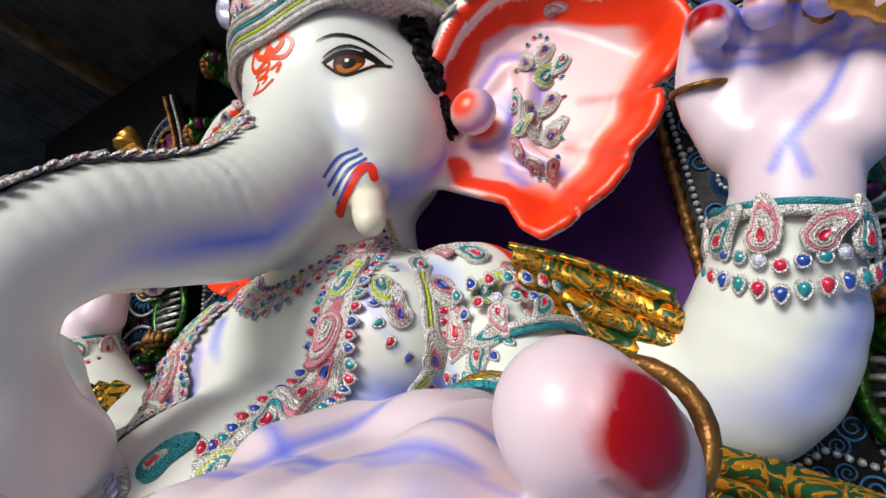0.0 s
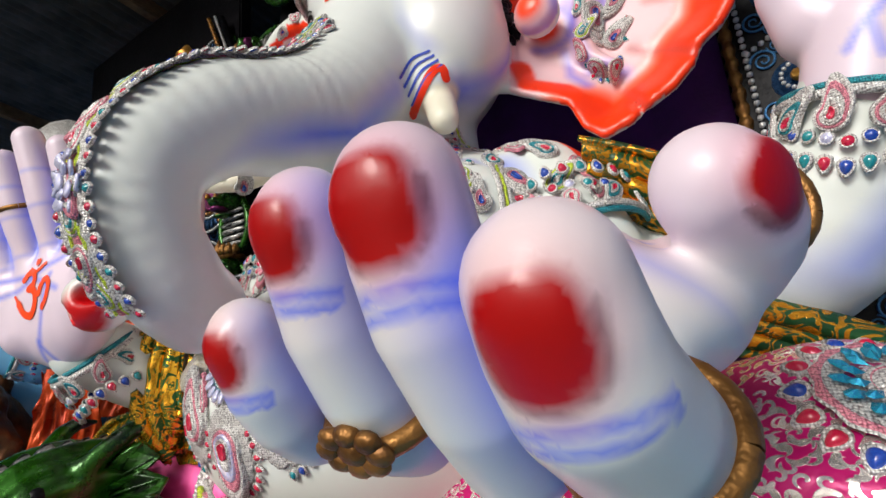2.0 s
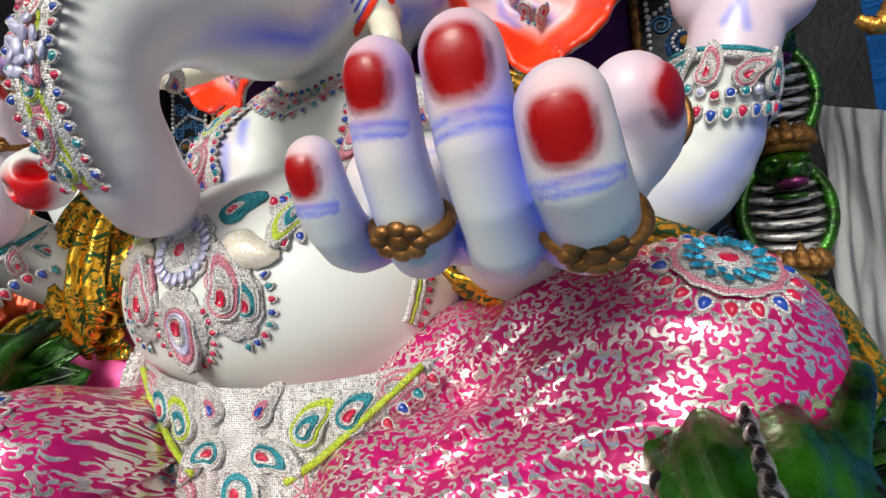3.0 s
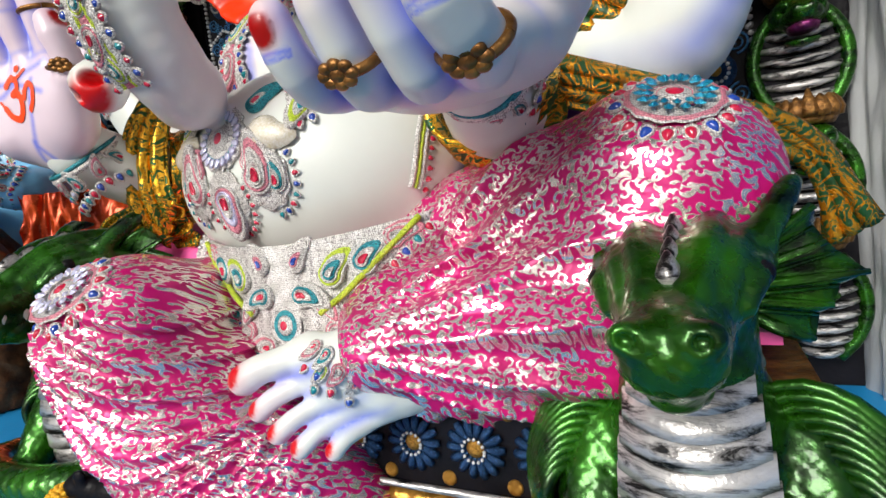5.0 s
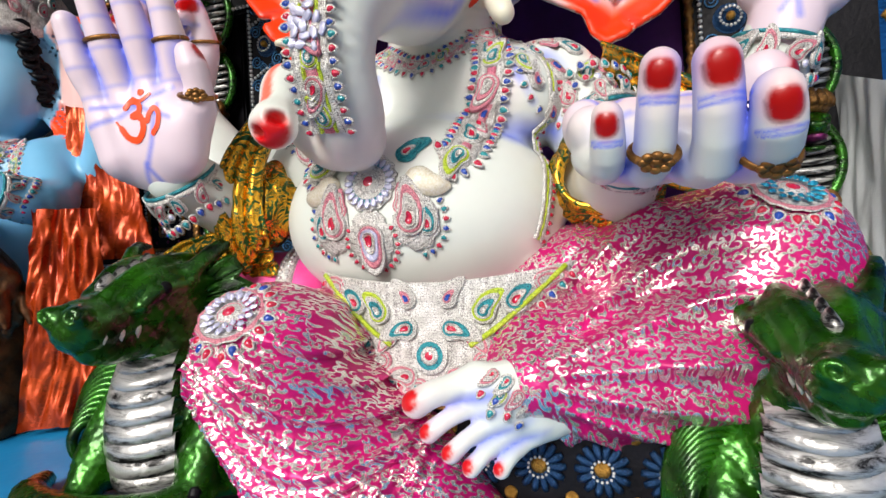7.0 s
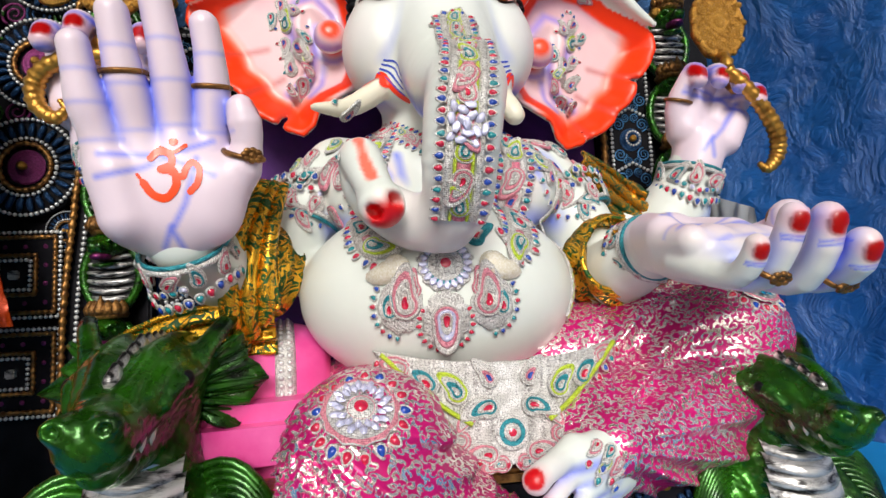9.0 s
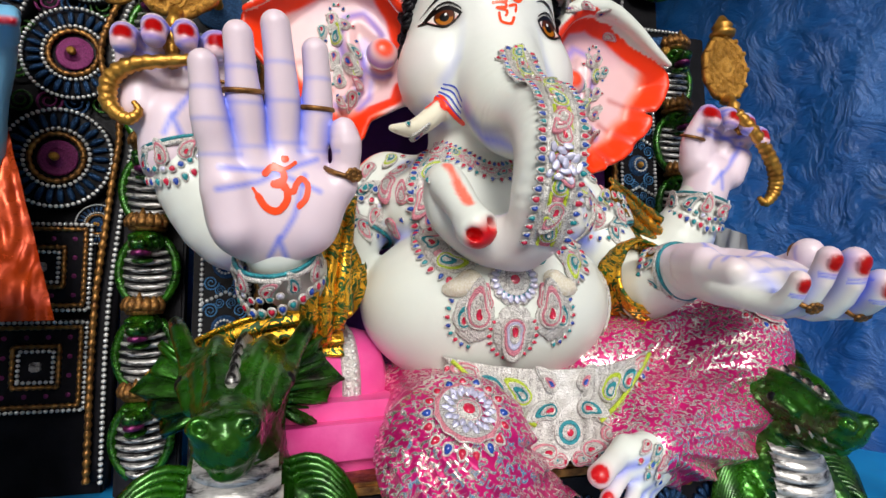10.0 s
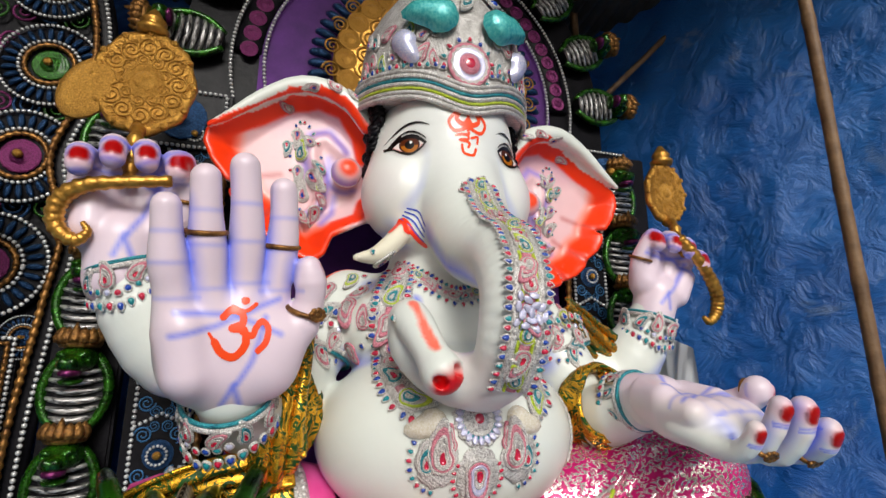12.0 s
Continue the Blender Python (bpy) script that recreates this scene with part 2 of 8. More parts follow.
SILVERPAINT = material("tarnished silver paint", tarnish)
BLACK = mixed("black lacquer", (0.003, 0.003, 0.004), (0.010, 0.009, 0.012), 8, (0.3, 0.5), 0.0, 0.3, 60, 0.006)
NAVY = mixed("metallic blue paint", (0.006, 0.02, 0.06), (0.03, 0.10, 0.24), 14, (0.22, 0.4), 0.7, 0.5, 60, 0.005)
BRIGHTBLUE = mixed("bright metallic blue line", (0.03, 0.12, 0.30), (0.10, 0.32, 0.60), 20, (0.2, 0.35), 0.6, 0.3, 60, 0.004)
PURPLE = mixed("purple velvet", (0.06, 0.006, 0.12), (0.12, 0.016, 0.22), 6, (0.6, 0.8), 0.0, 0.3, 90, 0.004)
PLUM = mixed("plum metallic paint", (0.06, 0.008, 0.04), (0.26, 0.03, 0.16), 16, (0.25, 0.4), 0.6, 0.4, 60, 0.005)
PEARL = mixed("pearl bead", (0.55, 0.55, 0.55), (0.8, 0.8, 0.78), 30, (0.15, 0.25), 0.3, 0.1, 60, 0.002)


def tarp_build(nodes, links, b):
    base = ramp(nodes, links, noise_out(nodes, links, 1.4, 5), [(0.3, (0.006, 0.065, 0.27)), (0.7, (0.02, 0.16, 0.50))])
    scuff = ramp(nodes, links, noise_out(nodes, links, 2.2, 9, 0.68, 0.8), [(0.60, (0, 0, 0)), (0.74, (0.55, 0.55, 0.55))])
    fleck = ramp(nodes, links, noise_out(nodes, links, 26, 6, 0.7, 0.5, "Object", (1, 1, 0.25)), [(0.64, (0, 0, 0)), (0.72, (0.35, 0.35, 0.35))])
    add = nodes.new("ShaderNodeMath")
    add.operation = "MAXIMUM"
    links.new(scuff, add.inputs[0])
    links.new(fleck, add.inputs[1])
    mix = nodes.new("ShaderNodeMix")
    mix.data_type = "RGBA"
    links.new(add.outputs[0], mix.inputs["Factor"])
    links.new(base, mix.inputs["A"])
    mix.inputs["B"].default_value = (0.30, 0.36, 0.40, 1)
    links.new(mix.outputs["Result"], b.inputs["Base Color"])
    b.inputs["Roughness"].default_value = 0.36
    bump(nodes, links, b, noise_out(nodes, links, 5.5, 9, 0.62, 1.2), 0.8, 0.06)


TARP = material("blue tarpaulin", tarp_build)
BLUESHEET = mixed("blue platform sheet", (0.01, 0.26, 0.62), (0.015, 0.34, 0.72), 3, (0.4, 0.55), 0.0, 0.3, 12, 0.01)
BAMBOO = mixed("weathered bamboo", (0.10, 0.05, 0.02), (0.26, 0.15, 0.07), 9, (0.5, 0.7), 0.0, 0.5, 50, 0.006)
ROOF = mixed("sooty roof sheet", (0.05, 0.045, 0.04), (0.11, 0.10, 0.09), 4, (0.6, 0.8), 0.0, 0.4, 30, 0.01)
EARTH = mixed("trodden earth floor", (0.16, 0.12, 0.09), (0.26, 0.21, 0.16), 3, (0.8, 0.95), 0.0, 0.6, 20, 0.02)
CEMENT = mixed("grey cement wall", (0.20, 0.19, 0.18), (0.32, 0.31, 0.29), 3, (0.8, 0.9), 0.0, 0.4, 24, 0.01)
BLACK.node_tree.nodes["Principled BSDF"].inputs["Specular IOR Level"].default_value = 0.12
ROOF.node_tree.nodes["Principled BSDF"].inputs["Specular IOR Level"].default_value = 0.2
IVORY = mixed("ivory paint", (0.72, 0.66, 0.50), (0.80, 0.76, 0.62), 8, (0.3, 0.45))
BROWNFUR = mixed("dark copper carved fur", (0.05, 0.018, 0.006), (0.26, 0.10, 0.035), 12, (0.3, 0.48), 0.5, 0.6, 40, 0.008)
MARIGOLD = mixed("marigold petals", (0.75, 0.35, 0.01), (0.85, 0.50, 0.02), 30, (0.6, 0.8), 0.0, 0.6, 90, 0.006)


def milky(nodes, links, b):
    b.inputs["Base Color"].default_value = (0.74, 0.76, 0.76, 1)
    b.inputs["Roughness"].default_value = 0.22
    f = noise_out(nodes, links, 7, 4, 0.5, 0.4, "Object", (1.0, 1.0, 0.35))
    mr = nodes.new("ShaderNodeMapRange")
    mr.inputs["To Min"].default_value, mr.inputs["To Max"].default_value = 0.50, 0.85
    links.new(f, mr.inputs["Value"])
    links.new(mr.outputs[0], b.inputs["Alpha"])
    bump(nodes, links, b, noise_out(nodes, links, 9, 4), 0.4, 0.02)


PLASTIC = material("milky plastic sheet", milky)

# ---- building tools ----
def arr(v):
    return np.array(v, dtype=np.float32)


def spline(points, n):
    """Catmull-Rom through rows of any width."""
    p = np.array(points, dtype=float)
    p = np.vstack([2 * p[0] - p[1], p, 2 * p[-1] - p[-2]])
    out = []
    for s in np.linspace(0, len(p) - 3 - 1e-6, n):
        i, u = int(s), s - int(s)
        a, b, c, d = p[i:i + 4]
        out.append(0.5 * (2 * b + (c - a) * u + (2 * a - 5 * b + 4 * c - d) * u * u + (3 * b - a - 3 * c + d) * u ** 3))
    return np.array(out)


def smin(a, b, k):
    h = np.maximum(k - np.abs(a - b), 0) / k
    return np.minimum(a, b) - h * h * k * 0.25


def ball(c, r, turn=(0, 0, 0)):
    """An ellipsoid: (distance function, low corner, high corner)."""
    c, r = arr(c), arr(np.broadcast_to(r, 3))
    m = arr(Euler([radians(a) for a in turn]).to_matrix())
    big = float(r.max())

    def f(p):
        q = (p - c) @ m
        k0 = np.linalg.norm(q / r, axis=-1)
        k1 = np.linalg.norm(q / (r * r), axis=-1) + 1e-6
        return k0 * (k0 - 1) / k1
    return f, c - big, c + big


def limb(points, n=0):
    """A tapered tube: rows x, y, z, radius; n: pieces of the smooth curve through them."""
    q = arr(spline(points, n) if n else points)

    def f(p):
        best = None
        for (ax, ay, az, r0), (bx, by, bz, r1) in zip(q[:-1], q[1:]):
            a, ab = arr((ax, ay, az)), arr((bx - ax, by - ay, bz - az))
            h = np.clip(((p - a) @ ab) / float(ab @ ab + 1e-9), 0, 1)
            d = np.linalg.norm(p - a - h[..., None] * ab, axis=-1) - (r0 + (r1 - r0) * h)
            best = d if best is None else np.minimum(best, d)
        return best
    r = q[:, 3:4]
    return f, (q[:, :3] - r).min(0), (q[:, :3] + r).max(0)


def box(c, half, round_=0.01, turn=(0, 0, 0)):
    c, half = arr(c), arr(half)
    m = arr(Euler([radians(a) for a in turn]).to_matrix())
    big = float(np.linalg.norm(half))

    def f(p):
        q = np.abs((p - c) @ m) - half + round_
        return np.linalg.norm(np.maximum(q, 0), axis=-1) + np.minimum(q.max(-1), 0) - round_
    return f, c - big, c + big


def plate(outline, back, thick, bowl, edge, frame_=None):
    """A dished plate standing in the x-z plane, with the given outline of x, z; frame_: a function that maps world places into its own."""
    o = arr(outline)

    def f(p):
        if frame_ is not None:
            p = frame_(p)
        x, y, z = p[..., 0], p[..., 1], p[..., 2]
        d = np.full(x.shape, 1e9, dtype=np.float32)
        inside = np.zeros(x.shape, dtype=bool)
        for (ax, az), (bx, bz) in zip(o, np.roll(o, -1, 0)):
            ex, ez = bx - ax, bz - az
            h = np.clip(((x - ax) * ex + (z - az) * ez) / (ex * ex + ez * ez), 0, 1)
            d = np.minimum(d, (x - ax - h * ex) ** 2 + (z - az - h * ez) ** 2)
            cross = ((az > z) != (bz > z)) & (x < ex * (z - az) / (ez + 1e-9) + ax)
            inside ^= cross
        d = np.sqrt(d) * np.where(inside, -1, 1)
        deep = np.clip(-d / edge, 0, 1)
        w = np.abs(y - back(x, z) - bowl * deep * deep * (3 - 2 * deep)) - thick * (0.6 + 0.4 * (1 - deep))
        q = np.stack([np.maximum(d + 0.012, 0), np.maximum(w + 0.012, 0)], -1)
        return np.linalg.norm(q, axis=-1) + np.minimum(np.maximum(d, w) + 0.012, 0) - 0.012
    return f


class Field:
    """A distance field on a grid, into which solids are melted; it gives a mesh, and places on its surface."""

    def __init__(self, low, high, step):
        self.low, self.step = arr(low), step
        self.n = np.ceil((arr(high) - self.low) / step).astype(int) + 1
        self.d = np.full(self.n, 0.4, dtype=np.float32)

    def sub(self, low, high, margin):
        a = np.maximum(np.floor((arr(low) - margin - self.low) / self.step).astype(int), 0)
        b = np.minimum(np.ceil((arr(high) + margin - self.low) / self.step).astype(int) + 1, self.n)
        if (b <= a).any():
            return None, None
        g = [self.low[i] + self.step * np.arange(a[i], b[i], dtype=np.float32) for i in range(3)]
        return tuple(slice(a[i], b[i]) for i in range(3)), np.stack(np.meshgrid(*g, indexing="ij"), -1)

    def add(self, solid, k=0.03, cut=False):
        f, low, high = solid
        s, p = self.sub(low, high, max(k, 3 * self.step) + 0.02)
        if s is None:
            return self
        e = f(p).astype(np.float32)
        self.d[s] = -smin(-self.d[s], e, k) if cut else smin(self.d[s], e, k)
        return self

    def ripple(self, g, low, high):
        """Push the surface out by g(places) metres."""
        s, p = self.sub(low, high, 0)
        self.d[s] -= g(p).astype(np.float32) * (np.abs(self.d[s]) < 0.09)
        return self

    def at(self, p):
        q = np.clip((np.asarray(p) - self.low) / self.step, 0, self.n - 1.001)
        i = q.astype(int)
        u = q - i
        out = 0
        for dx in (0, 1):
            for dy in (0, 1):
                for dz in (0, 1):
                    w = (u[..., 0] if dx else 1 - u[..., 0]) * (u[..., 1] if dy else 1 - u[..., 1]) * (u[..., 2] if dz else 1 - u[..., 2])
                    out = out + w * self.d[i[..., 0] + dx, i[..., 1] + dy, i[..., 2] + dz]
        return out

    def normal(self, p, h=0.012):
        p = np.asarray(p, dtype=float)
        e = np.eye(3) * h
        g = np.stack([self.at(p + e[i]) - self.at(p - e[i]) for i in range(3)], -1)
        return g / (np.linalg.norm(g, axis=-1, keepdims=True) + 1e-9)

    def cast(self, p, way, reach=1.2):
        """The first place on the surface from p along way, for rows of places."""
        p, way = np.array(p, dtype=float), np.asarray(way, dtype=float)
        way = way / np.linalg.norm(way, axis=-1, keepdims=True)
        gone = np.zeros(p.shape[:-1])
        for _ in range(90):
            d = self.at(p + way * gone[..., None])
            gone = np.minimum(gone + np.clip(d, -0.02, 0.05) * 0.8, reach)
        return p + way * gone[..., None]

    def snap(self, p):
        p = np.array(p, dtype=float)
        for _ in range(14):
            p = p - self.normal(p) * np.clip(self.at(p), -0.05, 0.05)[..., None] * 0.9
        return p

    def mesh(self):
        """Vertices and quads of the surface."""
        d, n = self.d, self.n
        inside = d < 0
        c = np.zeros(n - 1, dtype=np.int8)
        for dx in (0, 1):
            for dy in (0, 1):
                for dz in (0, 1):
                    c += inside[dx:n[0] - 1 + dx, dy:n[1] - 1 + dy, dz:n[2] - 1 + dz]
        act = np.argwhere((c > 0) & (c < 8))
        index = np.full(n - 1, -1, dtype=np.int64)
        index[act[:, 0], act[:, 1], act[:, 2]] = np.arange(len(act))
        total, count = np.zeros((len(act), 3)), np.zeros(len(act))
        corners = [(i, j, k) for i in (0, 1) for j in (0, 1) for k in (0, 1)]
        for a in corners:
            for b in corners:
                if sum(b) - sum(a) == 1 and all(y >= x for x, y in zip(a, b)):
                    da = d[act[:, 0] + a[0], act[:, 1] + a[1], act[:, 2] + a[2]]
                    db = d[act[:, 0] + b[0], act[:, 1] + b[1], act[:, 2] + b[2]]
                    hit = (da < 0) != (db < 0)
                    u = np.where(hit, da / np.where(hit, da - db, 1), 0)
                    total += np.where(hit[:, None], np.array(a) + u[:, None] * (np.array(b) - np.array(a)), 0)
                    count += hit
        verts = self.low + self.step * (act + total / count[:, None])
        quads = []
        for ax in range(3):
            o1, o2 = (ax + 1) % 3, (ax + 2) % 3
            lo = [slice(None)] * 3
            hi = [slice(None)] * 3
            lo[ax], hi[ax] = slice(0, -1), slice(1, None)
            s0, s1 = inside[tuple(lo)], inside[tuple(hi)]
            e = np.argwhere(s0 != s1)
            e = e[(e[:, o1] > 0) & (e[:, o2] > 0) & (e[:, o1] < n[o1] - 1) & (e[:, o2] < n[o2] - 1)]
            flip = s0[e[:, 0], e[:, 1], e[:, 2]]
            ring = []
            for p, q in ((1, 1), (0, 1), (0, 0), (1, 0)):
                v = e.copy()
                v[:, o1] -= p
                v[:, o2] -= q
                ring.append(index[v[:, 0], v[:, 1], v[:, 2]])
            f = np.stack(ring, -1)
            f[~flip] = f[~flip][:, ::-1]
            quads.append(f)
        return verts, np.vstack(quads)


def mesh_data(name, verts, faces, materials, colors=None, slots=None, smooth=True):
    me = bpy.data.meshes.new(name)
    v = np.asarray(verts, dtype=np.float32)
    f = faces if isinstance(faces, np.ndarray) else None
    if f is not None:
        me.vertices.add(len(v))
        me.vertices.foreach_set("co", v.ravel())
        k = f.shape[1]
        me.loops.add(f.size)
        me.loops.foreach_set("vertex_index", f.astype(np.int32).ravel())
        me.polygons.add(len(f))
        me.polygons.foreach_set("loop_start", np.arange(0, f.size, k, dtype=np.int32))
        me.polygons.foreach_set("loop_total", np.full(len(f), k, dtype=np.int32))
    else:
        me.from_pydata([tuple(map(float, a)) for a in v], [], [tuple(int(i) for i in a) for a in faces])
    for m in materials if isinstance(materials, (list, tuple)) else [materials]:
        me.materials.append(m)
    if slots is not None:
        me.polygons.foreach_set("material_index", np.asarray(slots, dtype=np.int32))
    if colors is not None:
        a = me.color_attributes.new("paint", "FLOAT_COLOR", "POINT")
        c = np.ones((len(v), 4), dtype=np.float32)
        c[:, :3] = colors
        a.data.foreach_set("color", c.ravel())
    me.polygons.foreach_set("use_smooth", np.full(len(me.polygons), smooth))
    me.update(calc_edges=True)
    me.validate()
    return me


def bm_data(bm, mat, smooth=True):
    me = bpy.data.meshes.new("mesh")
    bmesh.ops.recalc_face_normals(bm, faces=bm.faces)
    bm.to_mesh(me)
    bm.free()
    for m in mat if isinstance(mat, (list, tuple)) else [mat]:
        me.materials.append(m)
    for p in me.polygons:
        p.use_smooth = smooth
    return me


def part(name, data, parent, label="", m=None):
    ob = new(name, data)
    if parent is not None:
        ob.parent = parent
    if m is not None:
        ob.matrix_basis = m
    return tagged(ob, label)


def thing(name, label, category, group="", kind="", data=None, m=None):
    ob = new(name, data)
    if m is not None:
        ob.matrix_basis = m
    return tagged(ob, label, category, group, kind)


def block(sx, sy, sz, mat, bevel=0.01, centre=(0, 0, 0)):
    bm = bmesh.new()
    bmesh.ops.create_cube(bm, size=1, matrix=Matrix.Translation(centre) @ Matrix.Diagonal((sx, sy, sz, 1)))
    if bevel:
        bmesh.ops.bevel(bm, geom=bm.edges[:], offset=bevel, segments=2, affect="EDGES")
    return bm_data(bm, mat, False)


def lathe(profile, mat, n=32, squash=(1, 1), wobble=None):
    """Turned shape from rows of radius, height."""
    v, f = [], []
    for i, (r, z) in enumerate(profile):
        for j in range(n):
            a = 2 * math.pi * j / n
            w = wobble(a, z) if wobble else 1
            v.append((r * w * squash[0] * math.cos(a), r * w * squash[1] * math.sin(a), z))
    for i in range(len(profile) - 1):
        for j in range(n):
            f.append((i * n + j, i * n + (j + 1) % n, (i + 1) * n + (j + 1) % n, (i + 1) * n + j))
    f.append(tuple(reversed(range(n))))
    f.append(tuple((len(profile) - 1) * n + j for j in range(n)))
    return mesh_data("lathe", v, f, mat)


def tube(points, mat, sides=10, flat=1.0, up=(0, 0, 1), caps=True):
    """A swept tube through rows x, y, z, radius; flat below 1 squashes it along its own upright."""
    q = np.array(points, dtype=float)
    v, f = [], []
    for i, (x, y, z, r) in enumerate(q):
        t = q[min(i + 1, len(q) - 1), :3] - q[max(i - 1, 0), :3]
        t = t / (np.linalg.norm(t) + 1e-9)
        s = np.cross(t, up)
        s = s / (np.linalg.norm(s) + 1e-9)
        u = np.cross(s, t)
        for j in range(sides):
            a = 2 * math.pi * j / sides
            v.append(q[i, :3] + r * (math.cos(a) * s + flat * math.sin(a) * u))
    for i in range(len(q) - 1):
        for j in range(sides):
            f.append((i * sides + j, i * sides + (j + 1) % sides, (i + 1) * sides + (j + 1) % sides, (i + 1) * sides + j))
    if caps:
        f.append(tuple(reversed(range(sides))))
        f.append(tuple((len(q) - 1) * sides + j for j in range(sides)))
    return mesh_data("tube", v, f, mat)


def merge(items):
    """Joins (mesh, matrix) pairs into one mesh."""
    bm = bmesh.new()
    mats = []
    for me, m in items:
        start, base = len(bm.faces), len(bm.verts)
        bm.from_mesh(me)
        bm.verts.ensure_lookup_table()
        bm.faces.ensure_lookup_table()
        bmesh.ops.transform(bm, matrix=m, verts=bm.verts[base:])
        for fc in bm.faces[start:]:
            mat = me.materials[fc.material_index]
            if mat not in mats:
                mats.append(mat)
            fc.material_index = mats.index(mat)
    me = bpy.data.meshes.new("mesh")
    bm.to_mesh(me)
    bm.free()
    for m in mats:
        me.materials.append(m)
    return me


def on_surface(p, n, up=(0, 0, 1), lift=0.0):
    """A pose that stands at p with its own z along n and its own y as near to up as it can."""
    z = Vector(n).normalized()
    x = Vector(up).cross(z)
    x = x.normalized() if x.length > 1e-4 else Vector((1, 0, 0))
    y = z.cross(x)
    m = Matrix((x, y, z)).transposed().to_4x4()
    m.translation = Vector(p) + z * lift
    return m

# ---- setting ----
PLAT = 0.67   # top of the display platform
thing("floor", "trodden earth workshop floor", "floor", kind="structure", data=block(16, 16, 0.1, EARTH, 0, (0, 0, -0.05)))
thing("platform", "low display platform under a blue sheet", "platform", kind="structure", data=block(7.2, 2.9, 0.64, BLUESHEET, 0.02, (-1.2, 1.05, PLAT - 0.32)))


def sheet(name, label, corners, mat, nx, nz, fold, thick, kind="structure", category="tarpaulin", seed=0):
    """A hanging sheet between two lower and two upper corners, with creases."""
    a, b, c, d = (np.array(k, dtype=float) for k in corners)
    nrm = np.cross(b - a, d - a)
    nrm /= np.linalg.norm(nrm)
    v, f = [], []
    for j in range(nz + 1):
        for i in range(nx + 1):
            u, w = i / nx, j / nz
            p = (a * (1 - u) + b * u) * (1 - w) + (d * (1 - u) + c * u) * w
            s = noise.noise(Vector((u * 7 + seed, w * 2.0, seed))) * 0.6 + noise.noise(Vector((u * 3 + w * 5, w * 4 - u * 3, seed + 5))) * 0.5
            s += 0.45 * (1 - abs(noise.noise(Vector((u * 9 - w * 6, w * 5 + u * 3, seed + 9)))) * 2.5)
            v.append(p + nrm * s * fold)
    for j in range(nz):
        for i in range(nx):
            k = j * (nx + 1) + i
            f.append((k, k + 1, k + nx + 2, k + nx + 1))
    n0 = len(v)
    v = v + [p - nrm * thick for p in v]
    f = f + [tuple(n0 + i for i in reversed(q)) for q in f]
    return thing(name, label, category, kind=kind, data=mesh_data(name, v, f, mat))


sheet("wall_east", "creased blue tarpaulin wall with pale scuffs", ((1.35, 2.6, 0.0), (3.4, -1.2, 0.0), (3.4, -1.2, 4.4), (1.35, 2.6, 4.4)), TARP, 90, 90, 0.06, 0.004, seed=3)
sheet("wall_north", "blue tarpaulin hung behind the throne", ((-7.0, 2.55, 0.0), (1.6, 2.55, 0.0), (1.6, 2.55, 4.4), (-7.0, 2.55, 4.4)), TARP, 120, 60, 0.04, 0.004, seed=8)
thing("wall_west", "plain grey cement side wall", "wall", kind="structure", data=block(0.15, 8, 4.4, CEMENT, 0, (-7.0, -1.0, 2.2)))


def corrugated(name, label, x0, x1, y0, y1, z0, z1, pitch_, mat):
    """A roof of corrugated sheets that rises from y0 to y1."""
    v, f = [], []
    n = int((x1 - x0) / pitch_ * 8)
    for i in range(n + 1):
        x = x0 + (x1 - x0) * i / n
        h = 0.018 * math.sin(2 * math.pi * (x - x0) / pitch_)
        v += [(x, y0, z0 + h), (x, y1, z1 + h), (x, y0, z0 + h + 0.01), (x, y1, z1 + h + 0.01)]
    for i in range(n):
        a, b = 4 * i, 4 * i + 4
        f += [(a, a + 1, b + 1, b), (a + 2, b + 2, b + 3, a + 3)]
    return thing(name, label, "roof", kind="structure", data=mesh_data(name, v, f, mat))


corrugated("ceiling", "sooty corrugated roof sheets", -7.2, 4.0, -0.9, 3.0, 4.6, 4.1, 0.09, ROOF)

sheet("plastic_sheet", "milky translucent plastic sheet hanging beside the throne", ((1.22, 1.45, 0.0), (1.34, 1.05, 0.0), (1.34, 1.10, 1.75), (1.26, 1.42, 1.9)), PLASTIC, 30, 40, 0.02, 0.002, "", "plastic sheet", 21)


def pole(name, label, a, b, r, mat, knots=0.4):
    """A bamboo pole with its joints."""
    a, b = Vector(a), Vector(b)
    n = max(6, int((b - a).length / 0.05))
    rows = []
    for i in range(n + 1):
        q = a.lerp(b, i / n)
        d = (b - a).length * i / n
        k = abs((d / knots) % 1 - 0.5)
        w = 0.012 * noise.noise(Vector((d * 1.5, 3, r * 90)))
        rows.append((q.x + w, q.y + w, q.z, r * (1.12 if k > 0.46 else 1.0)))
    return thing(name, label, "pole", data=tube(rows, mat, 12, up=(0.3, 1, 0.1)))


